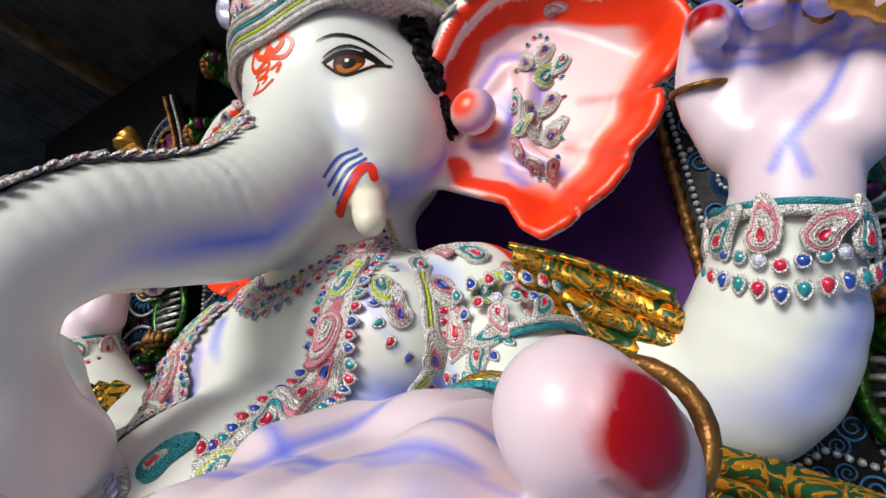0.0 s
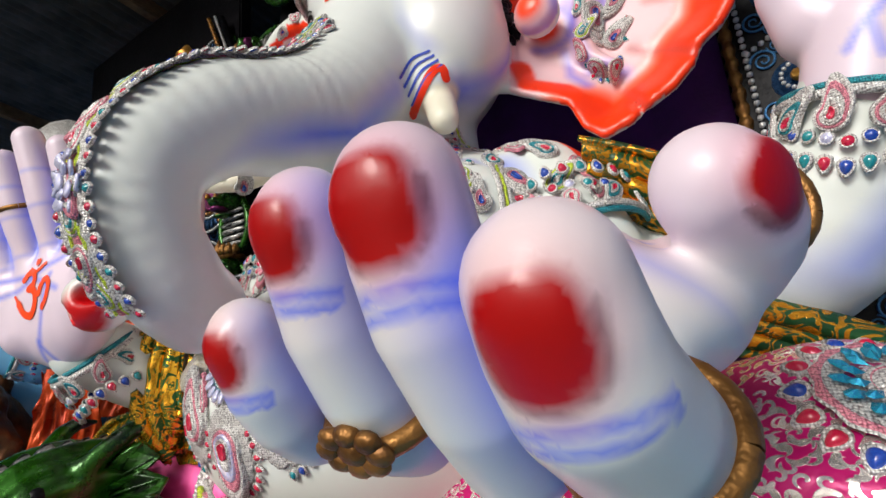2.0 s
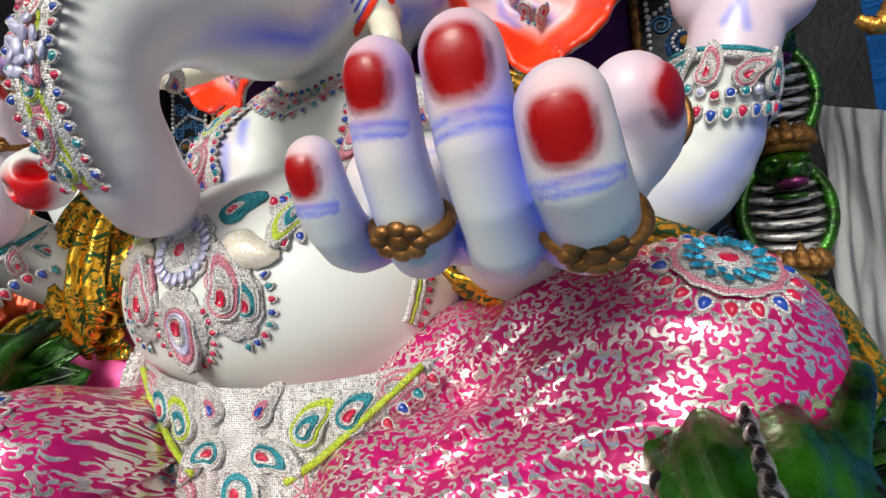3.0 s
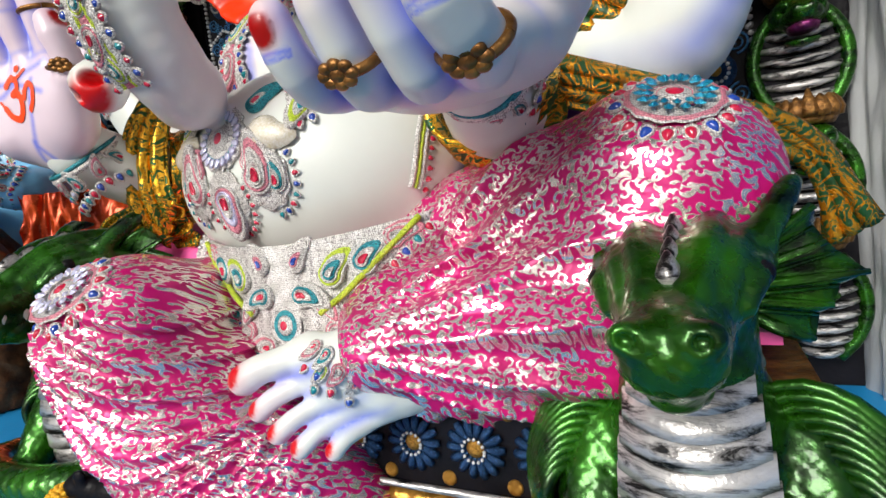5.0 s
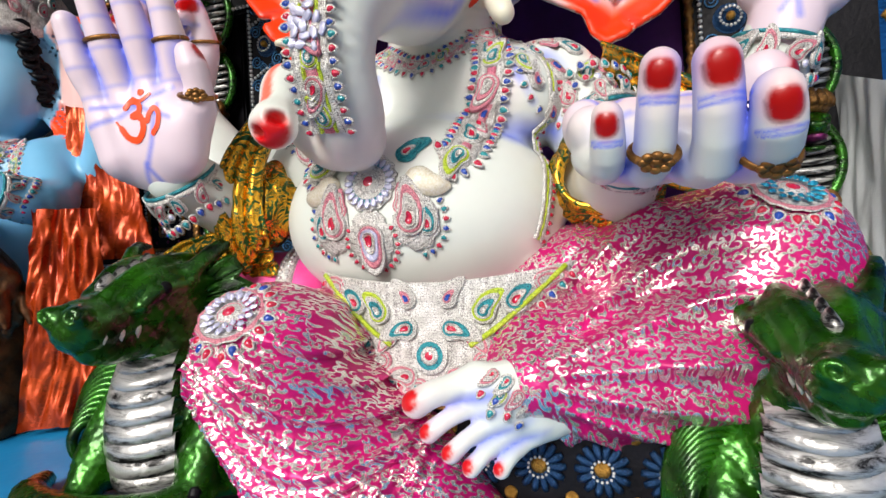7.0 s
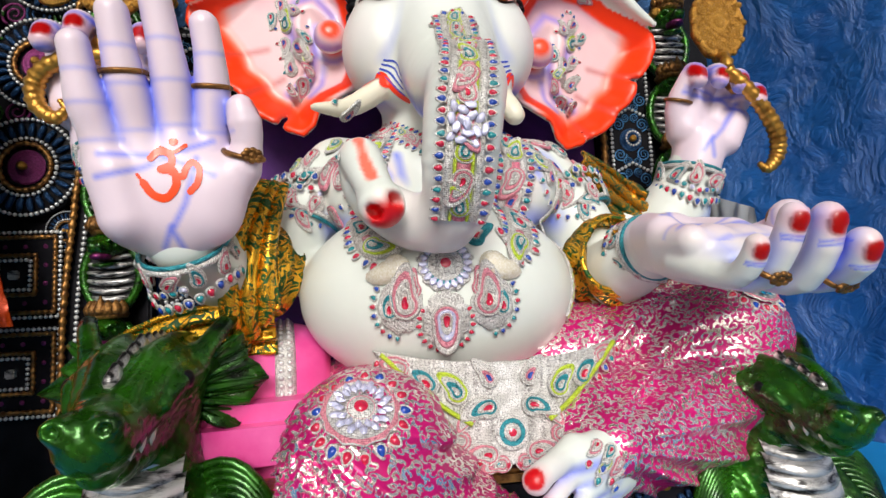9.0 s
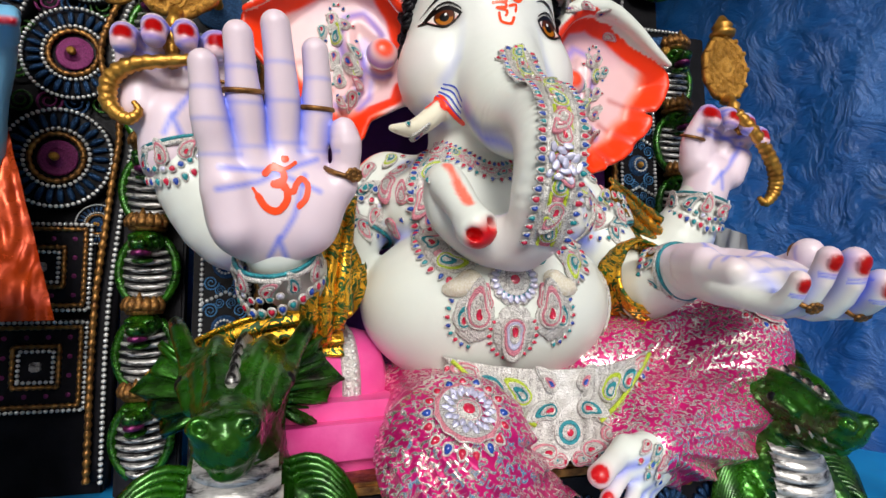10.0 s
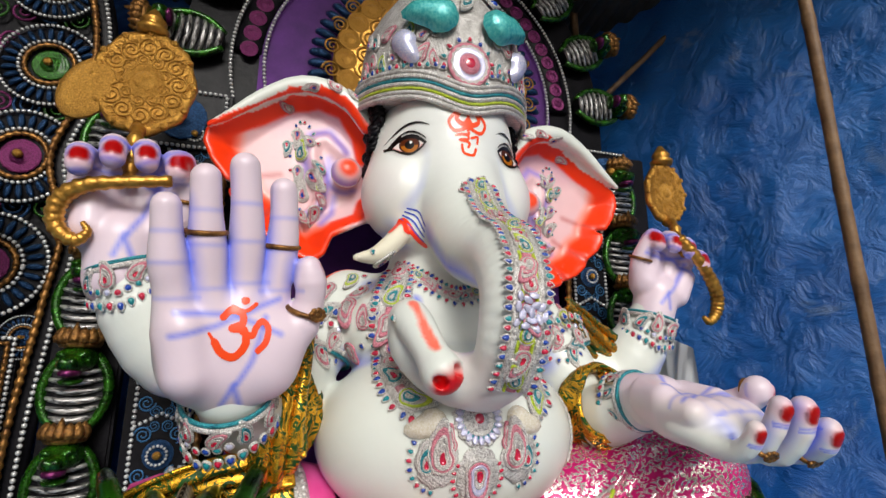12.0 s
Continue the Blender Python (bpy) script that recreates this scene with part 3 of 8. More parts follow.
pole("bamboo_pole", "upright weathered bamboo pole before the tarpaulin", (1.60, 0.46, 0.0), (1.57, 0.46, 4.3), 0.026, BAMBOO)
pole("bamboo_pole", "slanting thin bamboo strut behind the throne", (1.30, 1.75, 3.35), (2.3, 1.5, 4.4), 0.02, BAMBOO)
pole("bamboo_pole", "upright bamboo pole at the tarpaulin corner", (1.36, 1.9, 0.0), (1.34, 1.9, 4.3), 0.03, BAMBOO)
pole("bamboo_pole", "slanting bamboo strut under the dark roof", (-2.2, 1.9, 2.6), (-0.9, 2.2, 4.2), 0.03, BAMBOO)
for x in (-5.0, -2.6, -0.2, 2.2):
    thing("roof_beam", "sooty timber roof beam", "beam", "roof beams", "structure", data=block(0.09, 4.2, 0.12, BAMBOO, 0.01), m=pose(x, 1.0, 4.3, -7.3, 0, 0))

# ---- the seated statue ----
X0 = -0.02   # the statue's middle


def hand_frame(o, fingers, palm):
    """A pose at the wrist: y runs to the fingers, z out of the palm."""
    y, z = Vector(fingers).normalized(), Vector(palm)
    z = (z - y * z.dot(y)).normalized()
    m = Matrix((y.cross(z), y, z)).transposed().to_4x4()
    m.translation = Vector(o)
    return m


def into(m, rows):
    k = m.to_scale()[0]
    return [(*(m @ Vector(r[:3])), r[3] * k) for r in rows]


body = Field((-1.25, -0.02, 0.82), (1.25, 1.45, 3.0), 0.0095)
# trunk of the body
body.add(ball((-0.06, 0.80, 1.455), (0.435, 0.345, 0.295)), 0.02)
body.add(ball((X0, 0.98, 1.83), (0.43, 0.25, 0.23)), 0.10)
body.add(ball((0.20, 0.85, 1.80), (0.175, 0.14, 0.15)), 0.025)
body.add(ball((-0.24, 0.85, 1.80), (0.175, 0.14, 0.15)), 0.025)
body.add(limb([(X0, 1.02, 1.9, 0.2), (X0, 1.0, 2.2, 0.2)]), 0.06)
# head
TILT_HEAD = -4
body.add(ball((0.0, 1.03, 2.50), (0.315, 0.30, 0.36)), 0.05)
body.add(ball((-0.20, 0.93, 2.33), (0.155, 0.17, 0.19)), 0.06)
body.add(ball((0.19, 0.93, 2.33), (0.155, 0.17, 0.19)), 0.06)
body.add(ball((0.0, 0.90, 2.62), (0.22, 0.19, 0.16)), 0.08)
TRUNK = [(0.0, 0.86, 2.46, 0.15), (0.0, 0.80, 2.28, 0.168), (0.0, 0.66, 2.10, 0.145), (0.0, 0.51, 2.015, 0.118), (-0.015, 0.38, 1.965, 0.104),
         (-0.04, 0.285, 1.87, 0.094), (-0.055, 0.28, 1.76, 0.088), (-0.06, 0.34, 1.665, 0.083), (-0.10, 0.41, 1.635, 0.078)]
body.add(limb(TRUNK, 34), 0.05)
# cheeks of the tusks and the tusks
for s in (-1, 1):
    body.add(limb([(s * 0.13, 0.86, 2.21, 0.08), (s * 0.175, 0.83, 2.155, 0.055)]), 0.05)
TUSK = {1: [(0.17, 0.88, 2.18, 0.03), (0.195, 0.84, 2.125, 0.037), (0.215, 0.81, 2.075, 0.038), (0.228, 0.795, 2.045, 0.034)],
        -1: [(-0.19, 0.86, 2.19, 0.03), (-0.24, 0.79, 2.12, 0.037), (-0.33, 0.69, 2.03, 0.030), (-0.415, 0.59, 1.995, 0.012)]}
for s in (-1, 1):
    body.add(limb(TUSK[s], 10), 0.008)
CURL = [(-0.08, 0.40, 1.63, 0.078), (-0.17, 0.45, 1.645, 0.072), (-0.265, 0.47, 1.72, 0.062), (-0.285, 0.45, 1.80, 0.056),
        (-0.275, 0.40, 1.775, 0.052), (-0.25, 0.345, 1.705, 0.046), (-0.235, 0.305, 1.66, 0.056)]
body.add(limb(CURL, 24), 0.012)
body.add(ball((-0.205, 0.278, 1.665), (0.020, 0.03, 0.014), (0, 30, 0)), 0.012, cut=True)
body.add(ball((-0.25, 0.278, 1.64), (0.020, 0.03, 0.014), (0, 30, 0)), 0.012, cut=True)
# ears
EAR = [(0.26, 2.60), (0.36, 2.70), (0.47, 2.755), (0.58, 2.775), (0.70, 2.735), (0.80, 2.65), (0.88, 2.565), (0.945, 2.51), (0.955, 2.45), (0.92, 2.375), (0.88, 2.325), (0.855, 2.29), (0.84, 2.24),
       (0.805, 2.195), (0.76, 2.165), (0.735, 2.12), (0.69, 2.08), (0.64, 2.055), (0.58, 2.02), (0.515, 2.0), (0.47, 2.04), (0.445, 2.11), (0.37, 2.15), (0.28, 2.20), (0.22, 2.40)]
for s in (-1, 1):
    def ear_frame(p, s=s):
        q = p.copy()
        q[..., 0] = p[..., 0] * s
        if s < 0:
            q[..., 2] = p[..., 2] - 0.05 - 0.05 * (q[..., 0] - 0.3)
        return q
    f = plate(EAR, lambda x, z: 1.02 + 0.14 * (x - 0.3) + 0.08 * np.clip((2.3 - z), 0, 1), 0.018, 0.085, 0.13, ear_frame)
    lo, hi = ((0.2, 0.9, 1.9), (1.0, 1.3, 2.86)) if s > 0 else ((-1.0, 0.9, 1.9), (-0.2, 1.3, 2.9))
    body.add((f, arr(lo), arr(hi)), 0.03)
    eu = 0.05 if s < 0 else 0.0
    body.add(ball((s * 0.405, 1.03, 2.385 + eu), (0.062, 0.055, 0.062)), 0.012)
    # the rolled upper rim, and the lobes' grooves
    body.add(limb([(s * ax, 1.005 + 0.10 * (ax - 0.3), az + eu + 0.04 * (ax - 0.3), rr) for ax, az, rr in ((0.33, 2.58, 0.03), (0.40, 2.68, 0.038), (0.50, 2.73, 0.040), (0.62, 2.73, 0.036), (0.75, 2.655, 0.028), (0.86, 2.56, 0.020), (0.93, 2.51, 0.012))], 16), 0.025)
    for a, b in (((0.86, 2.30), (0.70, 2.37)), ((0.73, 2.155), (0.63, 2.25)), ((0.61, 2.05), (0.56, 2.15))):
        body.add(limb([(s * a[0], 1.075 + 0.02 * (a[0] > 0.8), a[1] + eu, 0.007), (s * b[0], 1.125, b[1] + eu, 0.006)]), 0.03, cut=True)
    body.add(limb([(s * 0.42, 1.12, 2.50 + eu, 0.016), (s * 0.49, 1.135, 2.56 + eu, 0.022), (s * 0.54, 1.13, 2.50 + eu, 0.022), (s * 0.51, 1.12, 2.38 + eu, 0.022), (s * 0.50, 1.11, 2.27 + eu, 0.020), (s * 0.56, 1.11, 2.21 + eu, 0.014)], 12), 0.03)
# arms
ARMS = {
    "front_right": [(X0 - 0.36, 1.0, 1.90, 0.13), (X0 - 0.50, 0.92, 1.72, 0.12), (-0.60, 0.82, 1.55, 0.115), (-0.68, 0.66, 1.54, 0.105), (-0.73, 0.50, 1.62, 0.09)],
    "back_right": [(-0.40, 1.08, 1.88, 0.13), (-0.66, 1.06, 1.72, 0.13), (-0.90, 0.98, 1.70, 0.14), (-1.03, 0.93, 1.84, 0.13), (-1.10, 0.90, 2.00, 0.095)],
    "back_left": [(0.38, 1.10, 1.88, 0.12), (0.62, 1.10, 1.72, 0.12), (0.80, 1.05, 1.63, 0.135), (0.90, 1.0, 1.73, 0.13), (0.965, 0.95, 1.90, 0.085)],
    "front_left": [(X0 + 0.38, 1.0, 1.88, 0.13), (0.47, 0.90, 1.66, 0.125), (0.49, 0.80, 1.50, 0.12), (0.515, 0.66, 1.51, 0.105), (0.54, 0.52, 1.56, 0.082)],
}
for rows in ARMS.values():
    body.add(limb(rows, 14), 0.05)
body_lo = body


# hands
def hand(field, m, fingers, thumb, wide=0.14, long_=0.28, thick=0.05, k=0.016, wrist=True):
    """A padded palm with its fingers: rows of joints in the hand's own frame."""
    def place(solid_rows, n=0):
        field.add(limb(into(m, solid_rows), n), k)
    if wrist:
        place([(0, -0.04, 0, 0.082), (0, 0.05, 0, 0.085)])
    for u in (-0.75, -0.3, 0.25, 0.7):
        place([(u * wide * 0.75, 0.07, 0, thick * 1.25), (u * wide * 1.05, long_ * 0.6, 0, thick * 1.05), (u * wide * 1.1, long_, 0, thick * 0.85)])
    place([(-wide * 0.62, 0.08, 0.02, thick * 1.2), (-wide * 0.7, 0.18, 0.02, thick)])
    place([(wide * 0.6, 0.07, 0.025, thick * 1.25), (wide * 0.8, 0.15, 0.025, thick)])
    for rows in fingers:
        field.add(limb(into(m, rows), 9), 0.007)
    field.add(limb(into(m, thumb), 9), 0.02)


HR = hand_frame((-0.735, 0.46, 1.60), (-0.05, -0.22, 0.97), (0.32, -0.92, -0.1))
hand_r = Field((-1.04, 0.12, 1.46), (-0.44, 0.62, 2.28), 0.0054)
FR = [[(-0.115, 0.25, 0, 0.04), (-0.13, 0.33, 0.012, 0.042), (-0.135, 0.40, 0.018, 0.034), (-0.137, 0.455, 0.02, 0.032)],
      [(-0.042, 0.27, 0, 0.042), (-0.05, 0.37, 0.012, 0.043), (-0.055, 0.45, 0.02, 0.036), (-0.057, 0.525, 0.022, 0.034)],
      [(0.038, 0.28, 0, 0.042), (0.04, 0.38, 0.012, 0.043), (0.036, 0.47, 0.02, 0.037), (0.03, 0.56, 0.022, 0.035)],
      [(0.11, 0.26, 0, 0.041), (0.125, 0.36, 0.012, 0.042), (0.128, 0.44, 0.02, 0.035), (0.125, 0.51, 0.022, 0.033)]]
TR = [(0.10, 0.10, 0.02, 0.06), (0.165, 0.17, 0.045, 0.048), (0.185, 0.23, 0.055, 0.036), (0.185, 0.28, 0.06, 0.04), (0.18, 0.315, 0.06, 0.032)]
hand(hand_r, HR, FR, TR, wrist=False)
hand_r.add(ball(HR @ Vector((0.0, 0.115, 0.0)), (0.158, 0.07, 0.15), (12, 0, 0)), 0.03)
hand_r.add(ball(HR @ Vector((0.09, 0.10, 0.035)), (0.075, 0.045, 0.10), (12, 0, 0)), 0.03)

HL = hand_frame((0.535, 0.50, 1.565), (0.07, -0.99, -0.08), (0.05, -0.05, 0.99))
hand_l = Field((0.34, -0.10, 1.36), (0.92, 0.64, 1.76), 0.004)


def of_hand(rows):
    return [(*(HL.inverted() @ Vector(r[:3])), r[3]) for r in rows]


FL = [of_hand(r) for r in (
    [(0.462, 0.29, 1.505, 0.030), (0.478, 0.20, 1.470, 0.028), (0.488, 0.135, 1.465, 0.027), (0.491, 0.095, 1.492, 0.0255), (0.492, 0.078, 1.523, 0.0225)],
    [(0.515, 0.28, 1.505, 0.034), (0.536, 0.20, 1.464, 0.032), (0.553, 0.142, 1.463, 0.0305), (0.558, 0.086, 1.522, 0.0285), (0.563, 0.062, 1.577, 0.0265)],
    [(0.585, 0.28, 1.505, 0.036), (0.612, 0.20, 1.460, 0.034), (0.635, 0.135, 1.455, 0.0335), (0.633, 0.074, 1.517, 0.0315), (0.630, 0.055, 1.572, 0.030)],
    [(0.650, 0.28, 1.505, 0.037), (0.682, 0.20, 1.460, 0.036), (0.702, 0.130, 1.457, 0.0345), (0.698, 0.068, 1.484, 0.0325), (0.694, 0.048, 1.519, 0.030)])]
TL = of_hand([(0.66, 0.42, 1.545, 0.05), (0.72, 0.37, 1.550, 0.046), (0.752, 0.328, 1.570, 0.042), (0.752, 0.295, 1.588, 0.0415), (0.742, 0.272, 1.603, 0.042)])
hand(hand_l, HL, FL, TL, wide=0.115, long_=0.25, thick=0.044)
hand_l.add(ball((0.585, 0.335, 1.527), (0.125, 0.155, 0.044)), 0.05)
hand_l.add(ball((0.63, 0.315, 1.508), (0.115, 0.145, 0.056)), 0.03)
hand_l.add(ball((0.54, 0.31, 1.505), (0.10, 0.14, 0.058)), 0.03)


NAIL_R = [((0.0, 0, -1), 0.02)] * 4 + [((0.9, 0, 0.0), 0.022)]
NAIL_L = [((0.15, 1, 0.0), 0.0165), ((0.12, 1, 0.0), 0.0195), ((0, 1, 0.0), 0.0225), ((0.1, 1, 0.0), 0.0205), ((-0.85, 0.52, -0.1), 0.028)]
NAIL_B = [((0, 0.5, 1), 0.021)] * 4 + [((0, -0.2, 1), 0.02)]


def nail_plates(field, m, rows_list, nails):
    """Raised finger nails, sunk a little into the finger ends."""
    for rows, (side, size) in zip(rows_list, nails):
        tip, last = Vector(rows[-1][:3]), Vector(rows[-2][:3])
        ax = (tip - last).normalized()
        out = Vector(side)
        out = (out - ax * out.dot(ax)).normalized()
        c = tip - ax * size * 0.28 + out * (rows[-1][3] - 0.0065)
        w = m.to_3x3().normalized()
        r = Matrix((w @ ax.cross(out), w @ ax, w @ out)).transposed().to_euler()
        k = m.to_scale()[0]
        field.add(ball(m @ c, (size * 0.98 * k, size * 1.12 * k, 0.0105 * k), tuple(math.degrees(a) for a in r)), 0.003)


# the back hands, closed round their emblems
def fist(o, fingers, palm, s, low, high, size):
    m = hand_frame(o, fingers, palm) @ Matrix.Scale(size, 4)
    fl = Field(low, high, 0.0075)
    rows = []
    for i, (u, ln) in enumerate(((-0.085, 0.88), (-0.03, 1.0), (0.03, 1.0), (0.088, 0.93))):
        u = u * s
        rows.append([(u, 0.20 * ln, -0.01, 0.034), (u * 1.1, 0.27 * ln, 0.03, 0.034), (u * 1.15, 0.265 * ln, 0.085, 0.03), (u * 1.15, 0.225 * ln, 0.115, 0.027)])
    th = [(0.08 * s, 0.07, 0.01, 0.045), (0.125 * s, 0.14, 0.04, 0.036), (0.125 * s, 0.21, 0.07, 0.03), (0.12 * s, 0.25, 0.08, 0.026)]
    hand(fl, m, rows, th, wide=0.11, long_=0.21, thick=0.042)
    return fl, m


hand_br, HBR = fist((-1.11, 0.90, 2.0), (-0.06, 0.0, 0.99), (0.25, -0.97, 0.05), 1, (-1.5, 0.58, 1.86), (-0.82, 1.08, 2.52), 1.28)
hand_bl, HBL = fist((0.985, 0.945, 1.93), (0.30, -0.05, 0.95), (-0.1, -0.98, 0.05), -1, (0.72, 0.62, 1.82), (1.42, 1.12, 2.42), 1.12)

# the bare foot
foot = Field((-0.08, 0.12, 0.78), (0.6, 0.62, 1.24), 0.0065)
foot.add(limb([(0.40, 0.52, 1.0, 0.07), (0.32, 0.45, 0.985, 0.066), (0.235, 0.385, 1.0, 0.054)], 6), 0.03)
foot.add(limb([(0.36, 0.45, 1.05, 0.06), (0.29, 0.385, 1.055, 0.056), (0.21, 0.365, 1.055, 0.042)], 6), 0.03)
foot.add(limb([(0.36, 0.50, 0.97, 0.05), (0.305, 0.44, 0.945, 0.036)]), 0.03)
TOES, TOE_ROWS = [], []
for tip, base, r in (((0.084, 0.300, 1.030), (0.175, 0.352, 1.062), 0.031), ((0.108, 0.304, 0.968), (0.205, 0.362, 1.022), 0.0215), ((0.155, 0.298, 0.930), (0.240, 0.374, 0.985), 0.0205),
                     ((0.193, 0.310, 0.899), (0.268, 0.392, 0.952), 0.0195), ((0.250, 0.336, 0.888), (0.295, 0.415, 0.925), 0.018)):
    tip, base = Vector(tip), Vector(base).lerp(Vector(tip), 0.2)
    TOES.append((tip, r))
    rows = [(*(base + (base - tip) * 0.6), r * 1.15), (*base, r * 0.98), (*(base * 0.45 + tip * 0.55 + Vector((0, -0.006, 0.006))), r * 0.92), (*tip, r)]
    TOE_ROWS.append(rows)
    foot.add(limb(rows, 8), 0.016)


# -- paint --
def srgb(*c):
    return np.array([(v / 255) ** 2.2 for v in c])


CREAM, WHITE, ROSE, LILAC, SKYB = srgb(229, 234, 226), srgb(238, 241, 237), srgb(239, 213, 218), srgb(205, 190, 240), srgb(92, 116, 238)
VERM, DEEPRED, DARK = srgb(255, 78, 26), srgb(190, 10, 22), srgb(28, 16, 14)


def near(p, c, r):
    d = np.linalg.norm((p - np.array(c)) / np.array(r), axis=-1)
    return np.clip(1.5 - d, 0, 1) ** 1.5


def along(p, rows, r):
    """How near places lie to a line, from 0 to 1 at r metres and less."""
    q = np.array(rows, dtype=float)
    best = np.full(len(p), 9.0)
    for a, b in zip(q[:-1], q[1:]):
        ab = b[:3] - a[:3]
        h = np.clip(((p - a[:3]) @ ab) / (ab @ ab + 1e-9), 0, 1)
        best = np.minimum(best, np.linalg.norm(p - a[:3] - h[:, None] * ab, axis=-1))
    return np.clip(1 - best / r, 0, 1)


def tint(c, colour, w):
    return c * (1 - w[:, None]) + np.array(colour) * w[:, None]


def crease(p, solids, width):
    """1 in the seams between neighbouring limbs."""
    d = np.sort(np.stack([s[0](p.astype(np.float32)) for s in solids], -1), -1)
    return np.clip(1 - np.abs(d[:, 1] - d[:, 0]) / width, 0, 1) * np.clip(1 - np.abs(d[:, 1]) / (width * 1.6), 0, 1)


def paint_hand(v, m, fingers, thumb, nails, blush=1.0):
    inv = np.array(m.inverted())
    q = v @ inv[:3, :3].T + inv[:3, 3]
    c = np.tile(CREAM, (len(v), 1))
    c = tint(c, ROSE, blush * np.clip(0.55 + q[:, 2] * 9, 0, 0.85))
    c = tint(c, LILAC, blush * 0.2 * np.clip(q[:, 2] * 20, 0, 1))
    solids = [limb(into(m, rows), 9) for rows in fingers] + [limb(into(m, thumb), 9)]
    c = tint(c, SKYB, 0.95 * crease(v, solids, 0.042) * np.clip((q[:, 1] - 0.21) * 14, 0, 1))
    # painted lines of the palm
    for rows in ([(-0.13, 0.17, 0), (-0.04, 0.185, 0), (0.06, 0.225, 0), (0.11, 0.24, 0)], [(-0.12, 0.22, 0), (0.0, 0.21, 0), (0.10, 0.16, 0)],
                 [(0.02, -0.01, 0), (0.0, 0.04, 0), (0.035, 0.10, 0), (0.07, 0.20, 0)], [(-0.02, 0.0, 0), (0.0, 0.05, 0)]):
        p2 = q.copy()
        p2[:, 2] = 0
        c = tint(c, SKYB, 0.75 * along(p2, rows, 0.012) * (q[:, 2] > 0.01))
    for rows in fingers:
        for joint in rows[0:3]:
            w = np.exp(-((q[:, 1] - joint[1]) / 0.006) ** 2) * (np.abs(q[:, 0] - joint[0]) < 0.05) * (q[:, 2] > 0.0)
            c = tint(c, SKYB, 0.35 * w)
    for rows, (side, size) in zip(fingers, nails):
        # two painted strokes below each nail
        tip, last = np.array(rows[-1][:3]), np.array(rows[-2][:3])
        ax = (tip - last) / np.linalg.norm(tip - last)
        e = q - tip
        o = np.array(side, dtype=float)
        o -= ax * (o @ ax)
        o /= np.linalg.norm(o)
        for far in (1.75, 2.15):
            c = tint(c, SKYB, 0.8 * np.exp(-((e @ ax + far * size + 6 * (e @ np.cross(ax, o)) ** 2) / 0.0032) ** 2) * (e @ o > 0.012) * (np.linalg.norm(e, axis=1) < 2.8 * size))
    for rows, (side, size) in zip([*fingers, thumb], nails):
        tip, last = np.array(rows[-1][:3]), np.array(rows[-2][:3])
        ax = (tip - last) / np.linalg.norm(tip - last)
        out = np.array(side, dtype=float)
        out -= ax * (out @ ax)
        out /= np.linalg.norm(out)
        x = np.cross(ax, out)
        e = q - (tip - ax * size * 0.28)
        a, b, h = e @ ax, e @ x, e @ out
        w = (np.abs(a / (1.1 * size)) ** 3 + np.abs(b / size) ** 3) ** (1 / 3)
        soft = np.clip(1.55 - (np.sqrt((a / (1.15 * size)) ** 2 + (b / size) ** 2)), 0, 1) * (h > 0)
        c = tint(c, srgb(225, 110, 130), 0.6 * soft)
        on = np.clip((1.04 - w) * 4.5, 0, 1) * (h > 0.003)
        c = tint(c, srgb(168, 0, 8), on)
        cut = np.clip(1 - np.abs(w - 1.0) / 0.14, 0, 1) * (h > 0.005) * (a < 0.3 * size)
        c = tint(c, srgb(105, 0, 28), 0.6 * cut)
    return c


